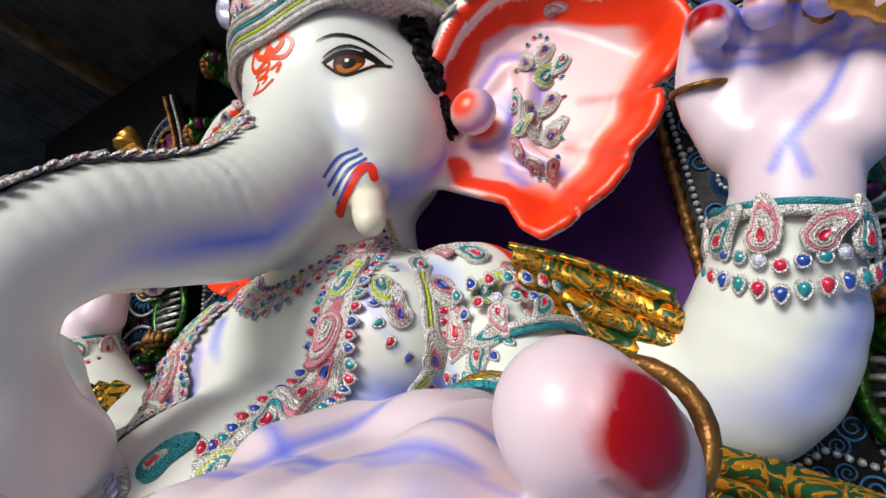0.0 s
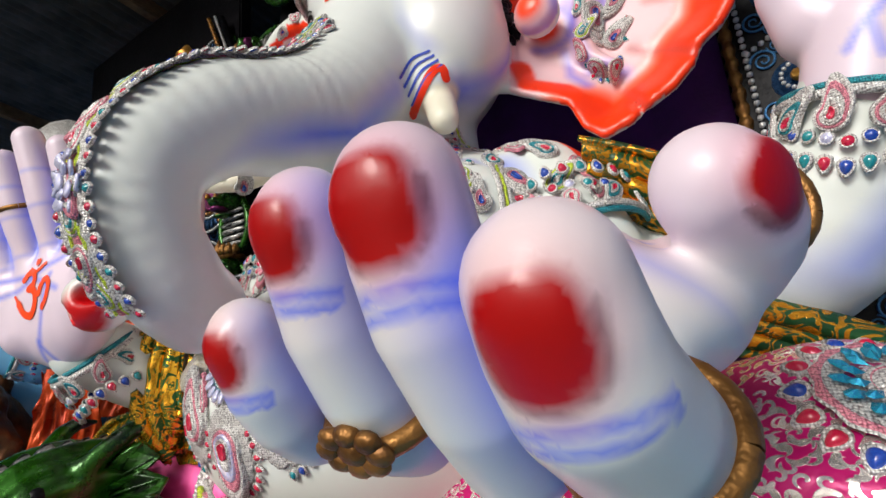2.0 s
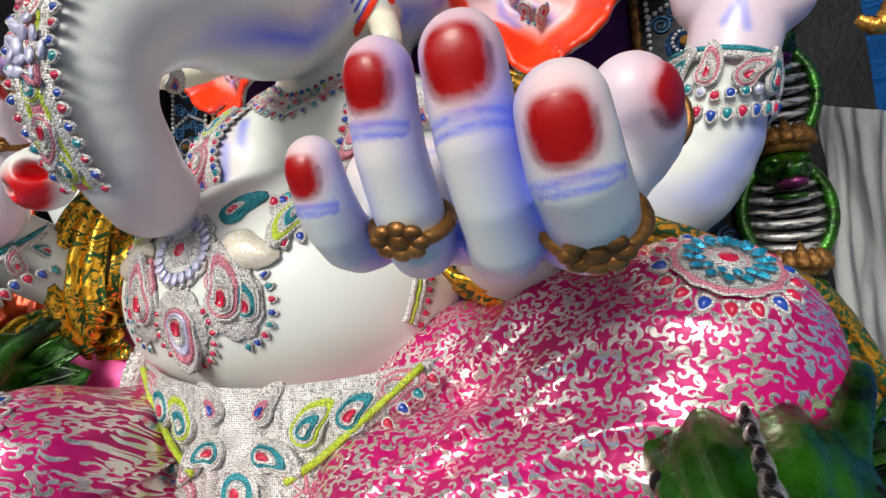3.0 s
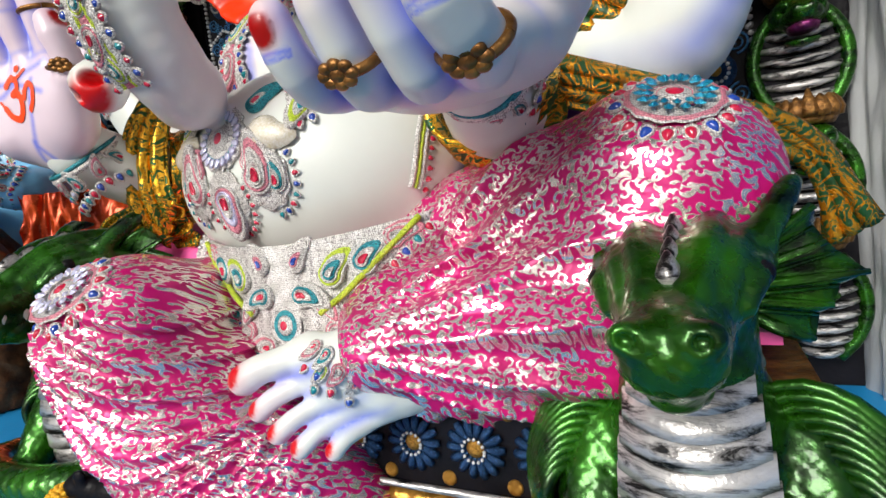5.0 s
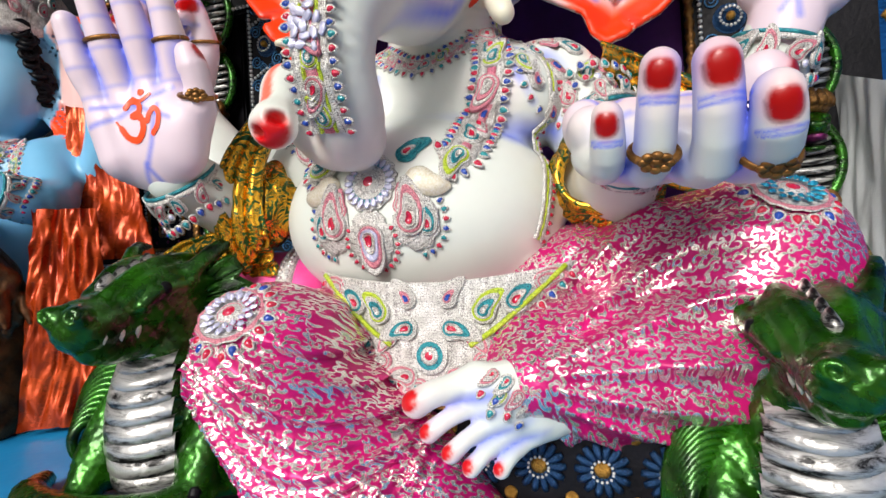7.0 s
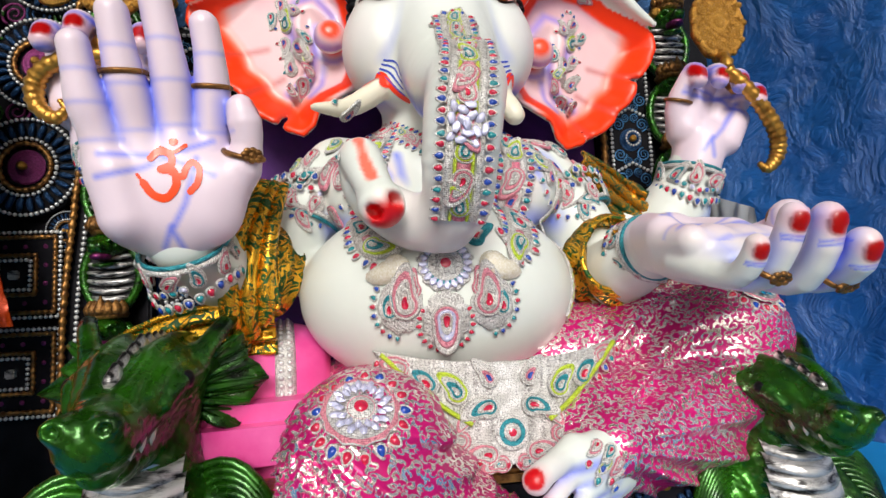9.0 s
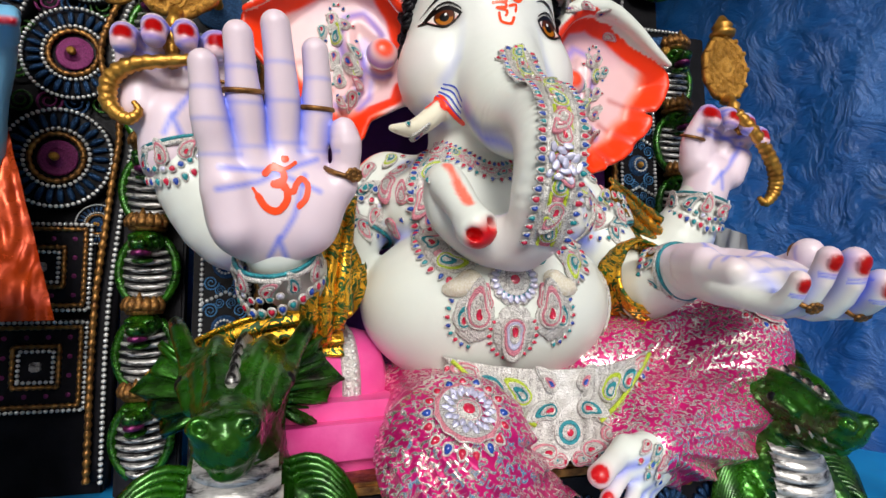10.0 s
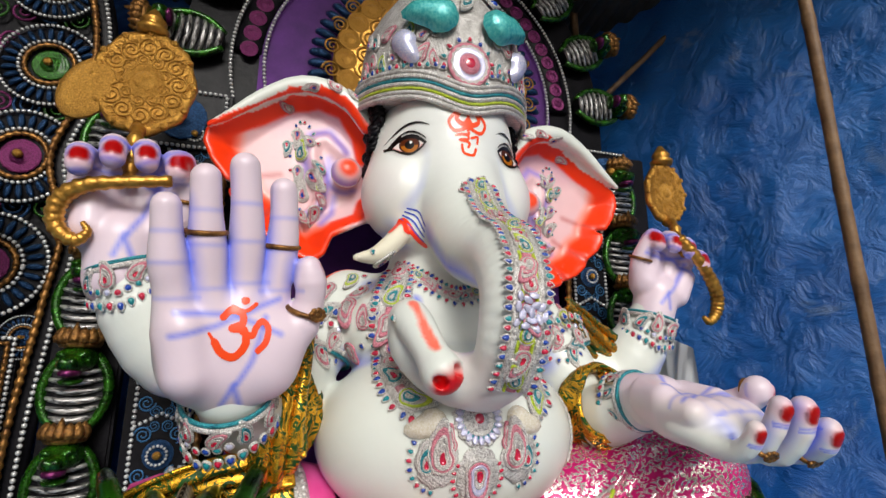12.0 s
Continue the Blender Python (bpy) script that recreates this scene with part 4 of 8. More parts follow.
def paint_body(v):
    n = body.normal(v)
    c = np.tile(CREAM, (len(v), 1))
    x, y, z = v.T
    c = tint(c, WHITE, np.clip(near(v, (0, 0.8, 2.5), (0.3, 0.3, 0.3)), 0, 1))
    # blue airbrush where the breast, belly, jaw and shoulders meet
    for rows, r, w in (([(-0.40, 0.88, 1.70), (-0.24, 0.72, 1.665), (-0.06, 0.74, 1.69), (0.05, 0.74, 1.69), (0.22, 0.72, 1.66), (0.37, 0.86, 1.69)], 0.075, 0.9),
                       ([(0.02, 0.80, 1.9), (0.0, 0.78, 1.80), (0.02, 0.76, 1.70)], 0.05, 0.6),
                       ([(0.30, 0.80, 2.14), (0.22, 0.86, 2.13), (0.26, 0.95, 2.14)], 0.08, 0.7), ([(-0.30, 0.80, 2.14), (-0.22, 0.86, 2.13), (-0.26, 0.95, 2.14)], 0.08, 0.7),
                       ([(0.13, 0.72, 2.12), (0.11, 0.62, 1.99), (0.10, 0.50, 1.94), (0.09, 0.42, 1.89), (0.06, 0.37, 1.80), (0.05, 0.40, 1.72)], 0.06, 1.0),
                       ([(-0.13, 0.72, 2.12), (-0.11, 0.62, 1.99), (-0.10, 0.50, 1.94), (-0.10, 0.42, 1.89), (-0.10, 0.37, 1.80), (-0.10, 0.40, 1.72)], 0.06, 1.0),
                       ([(0.26, 0.83, 1.95), (0.32, 0.83, 1.86), (0.36, 0.86, 1.74)], 0.03, 0.6), ([(-0.28, 0.83, 1.95), (-0.34, 0.83, 1.86), (-0.38, 0.86, 1.74)], 0.03, 0.6),
                       ([(0.34, 1.02, 2.30), (0.31, 0.96, 2.22), (0.24, 0.88, 2.16)], 0.05, 0.85), ([(0.13, 0.80, 2.50), (0.125, 0.78, 2.40), (0.15, 0.77, 2.31), (0.20, 0.80, 2.25), (0.25, 0.86, 2.24)], 0.045, 0.85),
                       ([(-0.13, 0.80, 2.50), (-0.125, 0.78, 2.40), (-0.15, 0.77, 2.31), (-0.20, 0.80, 2.25), (-0.25, 0.86, 2.24)], 0.045, 0.85),
                       ([(-0.2, 0.85, 2.72), (0, 0.74, 2.74), (0.2, 0.85, 2.72)], 0.06, 0.6)):
        c = tint(c, SKYB, w * along(v, rows, r) ** 1.3)
    for sd in (-1, 1):
        for rows, r in (([(sd * 0.44 - 0.06, 0.86, 1.58), (sd * 0.435 - 0.06, 0.80, 1.45), (sd * 0.40 - 0.06, 0.80, 1.30)], 0.06), ([(sd * 0.30, 0.84, 2.02), (sd * 0.34, 0.86, 1.92), (sd * 0.40, 0.88, 1.80), (sd * 0.44, 0.90, 1.68)], 0.05), ([(sd * 0.70, 1.0, 1.62), (sd * 0.90, 0.92, 1.60), (sd * 1.02, 0.92, 1.72)], 0.07)):
            c = tint(c, SKYB, 0.6 * along(v, rows, r))
    for px in (0.20, -0.24):
        c = tint(c, ROSE, 0.55 * near(v, (px, 0.72, 1.82), (0.09, 0.09, 0.1)))
        for rows in ([(px - 0.02, 0.75, 1.9), (px + 0.03, 0.72, 1.82), (px + 0.02, 0.72, 1.74)], [(px + 0.06, 0.75, 1.9), (px + 0.07, 0.73, 1.83), (px + 0.10, 0.76, 1.76)]):
            c = tint(c, SKYB, 0.85 * along(v, rows, 0.024))
    c = tint(c, ROSE, 0.7 * near(v, (-0.05, 0.42, 1.66), (0.16, 0.14, 0.10)))
    # ears: orange scalloped rim, rosy hollow, violet fold
    ear = (np.abs(x) > 0.31) & (y > 0.96) & (z > 1.93) & (np.abs(x) > 0.30 + 0.25 * np.clip(z - 2.6, 0, 1))
    s = np.where(x < 0, -1, 1)
    xe, ze = np.abs(x), np.where(x < 0, z - 0.05 - 0.05 * (np.abs(x) - 0.3), z)
    front = ear & (n[:, 1] < -0.12)
    flat = np.stack([xe, 0 * xe, ze], -1)
    c = tint(c, srgb(240, 196, 200), 0.95 * front)
    # mauve below the upper rim: airbrush with the hollow's shade mixed into the colour
    c = tint(c, srgb(200, 150, 172), 0.75 * front * along(flat, [(0.36, 0, 2.50), (0.42, 0, 2.62), (0.54, 0, 2.67), (0.68, 0, 2.62)], 0.11))
    low = np.clip(2.2 * along(flat, [(a, 0, b) for a, b in EAR[7:21]], 0.15), 0, 1)
    c = tint(c, srgb(255, 120, 50), front * low ** 0.8)
    c = tint(c, srgb(255, 62, 12), front * np.clip(low * 1.5 - 0.35, 0, 1))
    for rows in ([(0.86, 0, 2.30), (0.78, 0, 2.345), (0.66, 0, 2.37)], [(0.74, 0, 2.15), (0.68, 0, 2.21), (0.60, 0, 2.25)], [(0.62, 0, 2.05), (0.56, 0, 2.16)]):
        c = tint(c, srgb(190, 70, 60), 0.6 * front * along(flat, rows, 0.022))
    c = tint(c, srgb(255, 60, 14), front * np.clip(3 * along(flat, [(0.33, 0, 2.47), (0.355, 0, 2.57), (0.42, 0, 2.665), (0.52, 0, 2.70), (0.64, 0, 2.675), (0.76, 0, 2.59), (0.90, 0, 2.50)], 0.034), 0, 1))
    top = front & (ze > np.interp(xe, [0.3, 0.42, 0.52, 0.64, 0.76, 0.92], [2.56, 2.685, 2.722, 2.70, 2.615, 2.52]))
    c = tint(c, CREAM, top.astype(float))
    for rows, r in (([(0.40, 0, 2.50), (0.47, 0, 2.585), (0.55, 0, 2.56), (0.575, 0, 2.47), (0.545, 0, 2.37)], 0.03), ([(0.47, 0, 2.46), (0.475, 0, 2.33), (0.50, 0, 2.22), (0.58, 0, 2.19)], 0.03),
                    ([(0.405 + 0.066 * math.cos(t), 0, 2.385 + 0.066 * math.sin(t)) for t in np.linspace(-2.2, 2.4, 12)], 0.02), ([(0.44, 0, 2.30), (0.45, 0, 2.22), (0.49, 0, 2.17)], 0.022)):
        c = tint(c, srgb(130, 120, 225), 0.75 * front * along(flat, rows, r))
    c = tint(c, srgb(255, 78, 40), np.clip(1.6 * ear * near(flat, (0.40, 0, 2.385), (0.036, 1, 0.036)), 0, 1) * (n[:, 1] < 0))
    c = tint(c, srgb(250, 60, 20), front * np.clip(2.5 * along(flat, [(0.33, 0, 2.27), (0.35, 0, 2.20), (0.44, 0, 2.16), (0.50, 0, 2.08)], 0.028), 0, 1))
    # tusks, their red gums and the whisker strokes
    for sd in (-1, 1):
        t = along(v, TUSK[sd][1:], 0.06)
        c = tint(c, srgb(238, 232, 208), np.clip(t * 4, 0, 1))
    # red mouth of the trunk's tip and the stroke along it
    c = tint(c, srgb(215, 20, 28), np.clip(3.0 * near(v, (-0.226, 0.282, 1.640), (0.038, 0.03, 0.040)), 0, 1))
    c = tint(c, VERM, 0.85 * np.clip(3 * along(v, [(-0.286, 0.40, 1.835), (-0.27, 0.34, 1.765), (-0.25, 0.30, 1.71)], 0.018), 0, 1))
    # brown shade round the eyes and a drawn curl on the cheek
    for sd in (-1, 1):
        c = tint(c, srgb(84, 46, 40), 0.95 * near(v, (sd * 0.208, 0.79, 2.478), (0.060, 0.09, 0.046)))
        c = tint(c, ROSE, 0.4 * near(v, (sd * 0.26, 0.85, 2.33), (0.1, 0.1, 0.1)))
        c = tint(c, srgb(120, 40, 25), np.clip(3 * along(v, [(sd * 0.30, 0.97, 2.40), (sd * 0.315, 1.0, 2.385), (sd * 0.30, 0.98, 2.365), (sd * 0.315, 1.01, 2.345), (sd * 0.295, 0.98, 2.32), (sd * 0.285, 0.96, 2.34)], 0.009), 0, 1))
    # hair
    hair = (z > 2.28) & (y > 0.93) & (np.abs(x) > 0.23) & (np.abs(x) < 0.36) & (np.abs(x) < 0.34 + (2.5 - z) * 0.1) & (y > 0.95 + (2.75 - z) * 0.25) & ~ear
    c = tint(c, DARK, hair.astype(float))
    return c


# -- wrinkles of the trunk, before it is meshed --
tr = spline(TRUNK, 120)
tr_len = np.concatenate([[0], np.cumsum(np.linalg.norm(np.diff(tr[:, :3], axis=0), axis=1))])


def wrinkles(p):
    out = np.zeros(p.shape[:-1])
    q = p.reshape(-1, 3)
    idx = np.flatnonzero((q[:, 1] < 0.72) & (np.abs(body.d[trunk_s].ravel()) < 0.06))
    if len(idx):
        sub = q[idx]
        best, arc = np.full(len(sub), 9.0), np.zeros(len(sub))
        for i in range(len(tr)):
            d = np.linalg.norm(sub - tr[i, :3], axis=1)
            hit = d < best
            best[hit], arc[hit] = d[hit], tr_len[i]
        w = np.clip((0.70 - sub[:, 1]) * 8, 0, 1) * np.clip((sub[:, 2] - 1.62) * 10, 0, 1)
        away = sub - np.array((0.0, 0.66, 1.74))
        away /= np.linalg.norm(away, axis=1, keepdims=True)
        core = tr[np.searchsorted(tr_len, arc).clip(0, len(tr) - 1), :3]
        side = sub - core
        side /= np.linalg.norm(side, axis=1, keepdims=True) + 1e-6
        w *= np.clip(0.15 + (side * away).sum(1) * 1.3, 0, 1)
        out.ravel()[idx] = (0.0014 * np.sin(arc * 2 * math.pi / 0.029 + 0.9 * np.sin(sub[:, 0] * 26 + arc * 9)) - 0.0012 * np.abs(np.sin(arc * 2 * math.pi / 0.047 + sub[:, 0] * 9))) * w
    return out


trunk_s, _ = body.sub((-0.2, 0.12, 1.55), (0.2, 0.75, 2.3), 0)
body.ripple(wrinkles, (-0.2, 0.12, 1.55), (0.2, 0.75, 2.3))

nail_plates(hand_l, HL, [*FL, TL], NAIL_L)



def fist_rows(s):
    rows = []
    for u, ln in ((-0.085, 0.88), (-0.03, 1.0), (0.03, 1.0), (0.088, 0.93)):
        u = u * s
        rows.append([(u, 0.20 * ln, -0.01, 0.034), (u * 1.1, 0.27 * ln, 0.03, 0.034), (u * 1.15, 0.265 * ln, 0.085, 0.03), (u * 1.15, 0.225 * ln, 0.115, 0.027)])
    return rows, [(0.08 * s, 0.07, 0.01, 0.045), (0.125 * s, 0.14, 0.04, 0.036), (0.125 * s, 0.21, 0.07, 0.03), (0.12 * s, 0.25, 0.08, 0.026)]


def paint_foot(v):
    c = np.tile(CREAM, (len(v), 1))
    solids = [limb(rows, 8) for rows in TOE_ROWS]
    c = tint(c, SKYB, 0.9 * crease(v, solids, 0.03))
    c = tint(c, SKYB, 0.6 * along(v, [(0.15, 0.32, 1.03), (0.21, 0.32, 1.04), (0.27, 0.33, 1.05)], 0.02))
    c = tint(c, ROSE, 0.5 * near(v, (0.13, 0.28, 0.98), (0.1, 0.06, 0.1)))
    for t, r in TOES:
        p = np.array(t) + np.array((-0.35, -0.75, 0.45)) * r
        c = tint(c, srgb(230, 140, 150), 0.6 * near(v, p, r * 1.1))
        c = tint(c, srgb(205, 12, 25), np.clip(6 * near(v, p, r * 0.6), 0, 1))
    return c


pieces = []
for fl, pf in ((body, paint_body), (hand_r, lambda v: paint_hand(v, HR, FR, TR, NAIL_R)), (hand_l, lambda v: paint_hand(v, HL, FL, TL, NAIL_L, 0.9)),
               (hand_br, lambda v: paint_hand(v, HBR, *fist_rows(1), NAIL_B)), (hand_bl, lambda v: paint_hand(v, HBL, *fist_rows(-1), NAIL_B)), (foot, paint_foot)):
    v, f = fl.mesh()
    pieces.append((v, f, pf(v)))


def joined(pieces):
    vs, fs, cs, n = [], [], [], 0
    for v, f, c in pieces:
        vs.append(v), fs.append(f + n), cs.append(c)
        n += len(v)
    return np.vstack(vs), np.vstack(fs), np.vstack(cs)


def patch(field, centre, way, up, nu, nv, su, sv, colour, lift=0.002):
    """A thin layer of paint on a surface: a grid cast onto it along way, kept where colour(u, v) says so (alpha, rgb)."""
    w, u_ = Vector(way).normalized(), Vector(up)
    x = w.cross(u_).normalized()
    y = x.cross(w)
    g = np.stack(np.meshgrid(np.linspace(-1, 1, nu), np.linspace(-1, 1, nv), indexing="ij"), -1)
    start = np.array(centre) - np.array(w) * 0.25 + g[..., :1] * su * np.array(x) + g[..., 1:] * sv * np.array(y)
    p = field.cast(start, np.broadcast_to(np.array(w), start.shape))
    n = field.normal(p)
    p = p + n * lift
    on, rgb = colour(g[..., 0], g[..., 1])
    k = np.arange(nu * nv).reshape(nu, nv)
    q = np.stack([k[:-1, :-1], k[1:, :-1], k[1:, 1:], k[:-1, 1:]], -1).reshape(-1, 4)
    keep = (on[:-1, :-1] & on[1:, 1:] & on[1:, :-1] & on[:-1, 1:]).ravel()
    return p.reshape(-1, 3), q[keep], rgb.reshape(-1, 3)


def strokes(lines, width, colours=()):
    """Painted strokes in a -1 to 1 square: rows of points, each line with its own swelling width."""
    def colour(u, v):
        p = np.stack([u.ravel(), v.ravel(), 0 * u.ravel()], -1)
        w = np.zeros(len(p))
        rgb = np.tile(VERM, (len(p), 1))
        for i, (rows, k) in enumerate(lines):
            q = spline(rows, 26)
            q3 = np.column_stack([q, np.zeros(len(q))])
            near_line = along(p, q3, width * k)
            if colours:
                rgb[near_line > w] = colours[i]
            w = np.maximum(w, near_line)
        return (w > 0.02).reshape(u.shape), rgb.reshape(*u.shape, 3)
    return colour


OM = [([(-0.55, 0.42), (-0.30, 0.62), (0.0, 0.52), (0.02, 0.25), (-0.28, 0.10)], 1.2), ([(-0.28, 0.10), (0.05, 0.05), (0.12, -0.35), (-0.18, -0.72), (-0.55, -0.62), (-0.78, -0.30)], 1.3),
      ([(0.02, 0.0), (0.30, -0.12), (0.42, 0.12), (0.62, 0.30), (0.80, 0.10), (0.72, -0.30), (0.50, -0.55)], 1.1), ([(-0.25, 0.72), (0.10, 0.60), (0.45, 0.80)], 0.7), ([(0.10, 0.90), (0.13, 0.91)], 1.3),
      ([(-0.95, -0.05), (-0.72, -0.38)], 0.6)]
MARK = [([(-0.55, 0.62), (-0.85, 0.30), (-0.60, -0.02), (-0.10, 0.10), (0.0, 0.30)], 1.0), ([(0.55, 0.62), (0.85, 0.30), (0.60, -0.02), (0.10, 0.10), (0.0, 0.30)], 1.0),
        ([(-0.30, 0.72), (-0.52, 0.40), (-0.22, 0.22), (0.0, 0.42)], 1.3), ([(0.30, 0.72), (0.52, 0.40), (0.22, 0.22), (0.0, 0.42)], 1.3), ([(0, 0.98), (0.02, 0.6)], 1.0), ([(0, 0.5), (0, 0.1), (0.02, -0.1)], 1.0),
        ([(-0.55, -0.18), (-0.10, -0.14), (0.0, -0.30), (-0.40, -0.36), (0.02, -0.44), (-0.05, -0.62)], 0.8), ([(0.15, -0.25), (0.45, -0.18), (0.40, -0.42)], 0.8), ([(-0.32, -0.55), (-0.28, -0.86), (0.10, -0.92), (0.30, -0.66)], 0.9)]


def eye_paint(s):
    def colour(u, v):
        u = u * s
        # u grows outward; the eye is an almond with a long outer corner
        top = 0.50 * np.clip(1 - np.abs((u + 0.05) / 0.82) ** 2.0, 0, 1) - 0.10 * u * 0.5
        low = -0.46 * np.clip(1 - np.abs((u + 0.05) / 0.78) ** 1.7, 0, 1) - 0.05 * u
        eye = (v < top) & (v > low)
        rgb = np.broadcast_to(srgb(235, 225, 220), (*u.shape, 3)).copy()
        edge = np.minimum(top - v, v - low)
        rgb[(edge < 0.16) & (v < 0)] = srgb(225, 165, 160)
        r = np.hypot(u + 0.10, (v - 0.02) * 1.05)
        rgb[r < 0.44] = srgb(60, 28, 8)
        rgb[r < 0.39] = srgb(88, 40, 8)
        rgb[(r < 0.36) & (v < 0.0)] = srgb(170, 100, 18)
        rgb[r < 0.20] = srgb(8, 5, 5)
        rgb[np.hypot(u + 0.17, v - 0.14) < 0.06] = srgb(250, 250, 250)
        lid = eye & ((top - v < 0.19) | (v - low < 0.11))
        rgb[lid] = srgb(20, 10, 10)
        crown = (np.abs(v - (top + 0.10)) < 0.045) & (np.abs(u) < 0.8)
        brow_mid = 0.90 - 0.42 * np.clip(u + 0.2, -2, 2) ** 2 - 0.06 * u
        brow = (np.abs(v - brow_mid) < 0.055 * np.clip(1.35 - np.abs(u) * 0.9, 0, 1)) & (u > -0.98) & (u < 0.98)
        lash = (np.abs(v - (top + 0.03)) < 0.05) & (u > 0.2)
        wing = (np.abs(v - (-0.10 + 0.10 * (u - 0.7))) < 0.04) & (u > 0.6) & (u < 0.98)
        dark = crown | brow | lash | wing
        rgb[dark & ~eye] = srgb(24, 14, 12)
        return eye | dark, rgb
    return colour


pieces.append(patch(hand_r, HR @ Vector((0.015, 0.17, 0.06)), -(HR.to_3x3() @ Vector((0, 0, 1))), HR.to_3x3() @ Vector((0.06, 1, 0)), 110, 110, 0.072, 0.078, strokes(OM, 0.10)))
pieces.append(patch(body, (0.0, 0.74, 2.53), (0, 1, 0.05), (0, 0, 1), 110, 120, 0.085, 0.115, strokes(MARK, 0.075)))
WHISK = [([((25 + 7 * i) / 61, (55 - 9 * i) / 61), ((-8 + 8 * i) / 61, (40 - 12 * i) / 61), ((-32 + 7 * i) / 61, (2 - 14 * i) / 61)], 0.6) for i in range(4)]
WHISK.append(([(0.85, 0.05), (0.76, 0.36), (0.46, 0.24), (0.12, -0.30), (-0.14, -0.86)], 1.7))
for s in (-1, 1):
    rows = [([(x * s, y) for x, y in line], k) for line, k in WHISK]
    pieces.append(patch(body, (s * 0.178, 0.77, 2.155), (-s * 0.62, 0.78, 0.35), (0, 0, 1), 120, 120, 0.08, 0.08, strokes(rows, 0.085, [srgb(62, 84, 190)] * 4 + [srgb(250, 60, 22)])))
for s in (-1, 1):
    pieces.append(patch(body, (s * 0.205 - 0.005, 0.80, 2.475), (-s * 0.22, 1, -0.02), (s * 0.06, 0, 1), 150, 130, 0.088, 0.098, eye_paint(s), 0.003))
v, f, c = joined(pieces)
statue = thing("statue", "seated elephant-headed statue in white plaster airbrushed blue and pink", "statue", data=mesh_data("statue", v, f, PAINT, c))

# ---- the magenta trousers ----
dh = Field((-0.75, 0.0, 0.6), (1.2, 1.4, 1.62), 0.0095)
dh.add(ball((0.0, 0.92, 1.10), (0.50, 0.34, 0.26)), 0.02)
dh.add(limb([(0.15, 0.88, 1.14, 0.22), (0.48, 0.78, 1.21, 0.21), (0.80, 0.68, 1.28, 0.195)], 8), 0.06)
dh.add(limb([(0.82, 0.67, 1.28, 0.19), (0.68, 0.62, 1.12, 0.165), (0.30, 0.53, 1.075, 0.13)], 8), 0.05)
dh.add(limb([(0.60, 0.54, 1.07, 0.14), (0.44, 0.465, 1.06, 0.105), (0.325, 0.405, 1.06, 0.078)], 6), 0.05)
dh.add(limb([(0.72, 0.60, 1.06, 0.13), (0.52, 0.575, 0.98, 0.11), (0.40, 0.53, 0.975, 0.09)], 6), 0.06)
dh.add(limb([(-0.20, 0.88, 1.10, 0.20), (-0.27, 0.56, 1.085, 0.178), (-0.285, 0.34, 1.10, 0.183)], 8), 0.05)
dh.add(ball((0.07, 0.64, 1.12), (0.22, 0.165, 0.13)), 0.05)
dh.add(limb([(-0.28, 0.33, 1.10, 0.185), (-0.20, 0.36, 0.90, 0.19), (-0.08, 0.42, 0.68, 0.20)], 8), 0.05)
dh.add(limb([(-0.22, 0.40, 0.98, 0.16), (-0.02, 0.45, 0.80, 0.16), (0.10, 0.48, 0.66, 0.14)], 8), 0.08)


def folds(p):
    x, y, z = p[..., 0], p[..., 1], p[..., 2]
    # the hanging leg: swags that sag between the knee and the foot
    kx, kz, gx, gz = -0.40, 1.24, 0.14, 0.98
    ln = math.hypot(gx - kx, gz - kz)
    tx, tz = (gx - kx) / ln, (gz - kz) / ln
    s = np.clip(((x - kx) * tx + (z - kz) * tz) / ln, 0.02, 0.98)
    d = -((z - kz) * tx - (x - kx) * tz)
    sw = d / (0.10 + 2.2 * s * (1 - s))
    w1 = np.clip((0.62 - y) * 5, 0, 1) * np.clip((0.20 - x) * 8, 0, 1) * np.clip((1.27 - z) * 7, 0, 1)
    f1 = (1 - 2 * np.abs(np.sin(sw * 34 + 0.9 * np.sin(x * 11)))) * 0.012 + np.sin(sw * 27 + x * 9) * 0.006 + np.sin(sw * 120 + z * 7) * 0.0022
    # the bent leg: folds that fan from the ankle over the shin
    r = np.hypot(x - 0.25, z - 1.07)
    b = np.arctan2(z - 1.07, x - 0.25)
    w2 = np.clip((x - 0.27) * 7, 0, 1) * np.clip((0.72 - r) * 4, 0, 1) * np.clip((0.75 - y) * 5, 0, 1)
    bb = b + 0.55 * r
    f2 = ((1 - 2 * np.abs(np.sin(bb * 12 + 0.8 * np.sin(r * 9)))) * 0.016 + np.sin(bb * 17 + 2) * 0.006) * np.clip(r * 3.4, 0.25, 1) + np.sin(bb * 60 + r * 9) * 0.0025
    return w1 * f1 + w2 * f2 + 0.003 * np.sin(x * 31 + z * 17) * np.sin(y * 23 + z * 11)


dh.ripple(folds, (-0.75, 0.0, 0.6), (1.2, 1.4, 1.62))
v, f = dh.mesh()
trousers = thing("trousers", "draped magenta brocade trousers with silver leaf pattern on the seated statue", "trousers", data=mesh_data("trousers", v, f, MAGENTA))

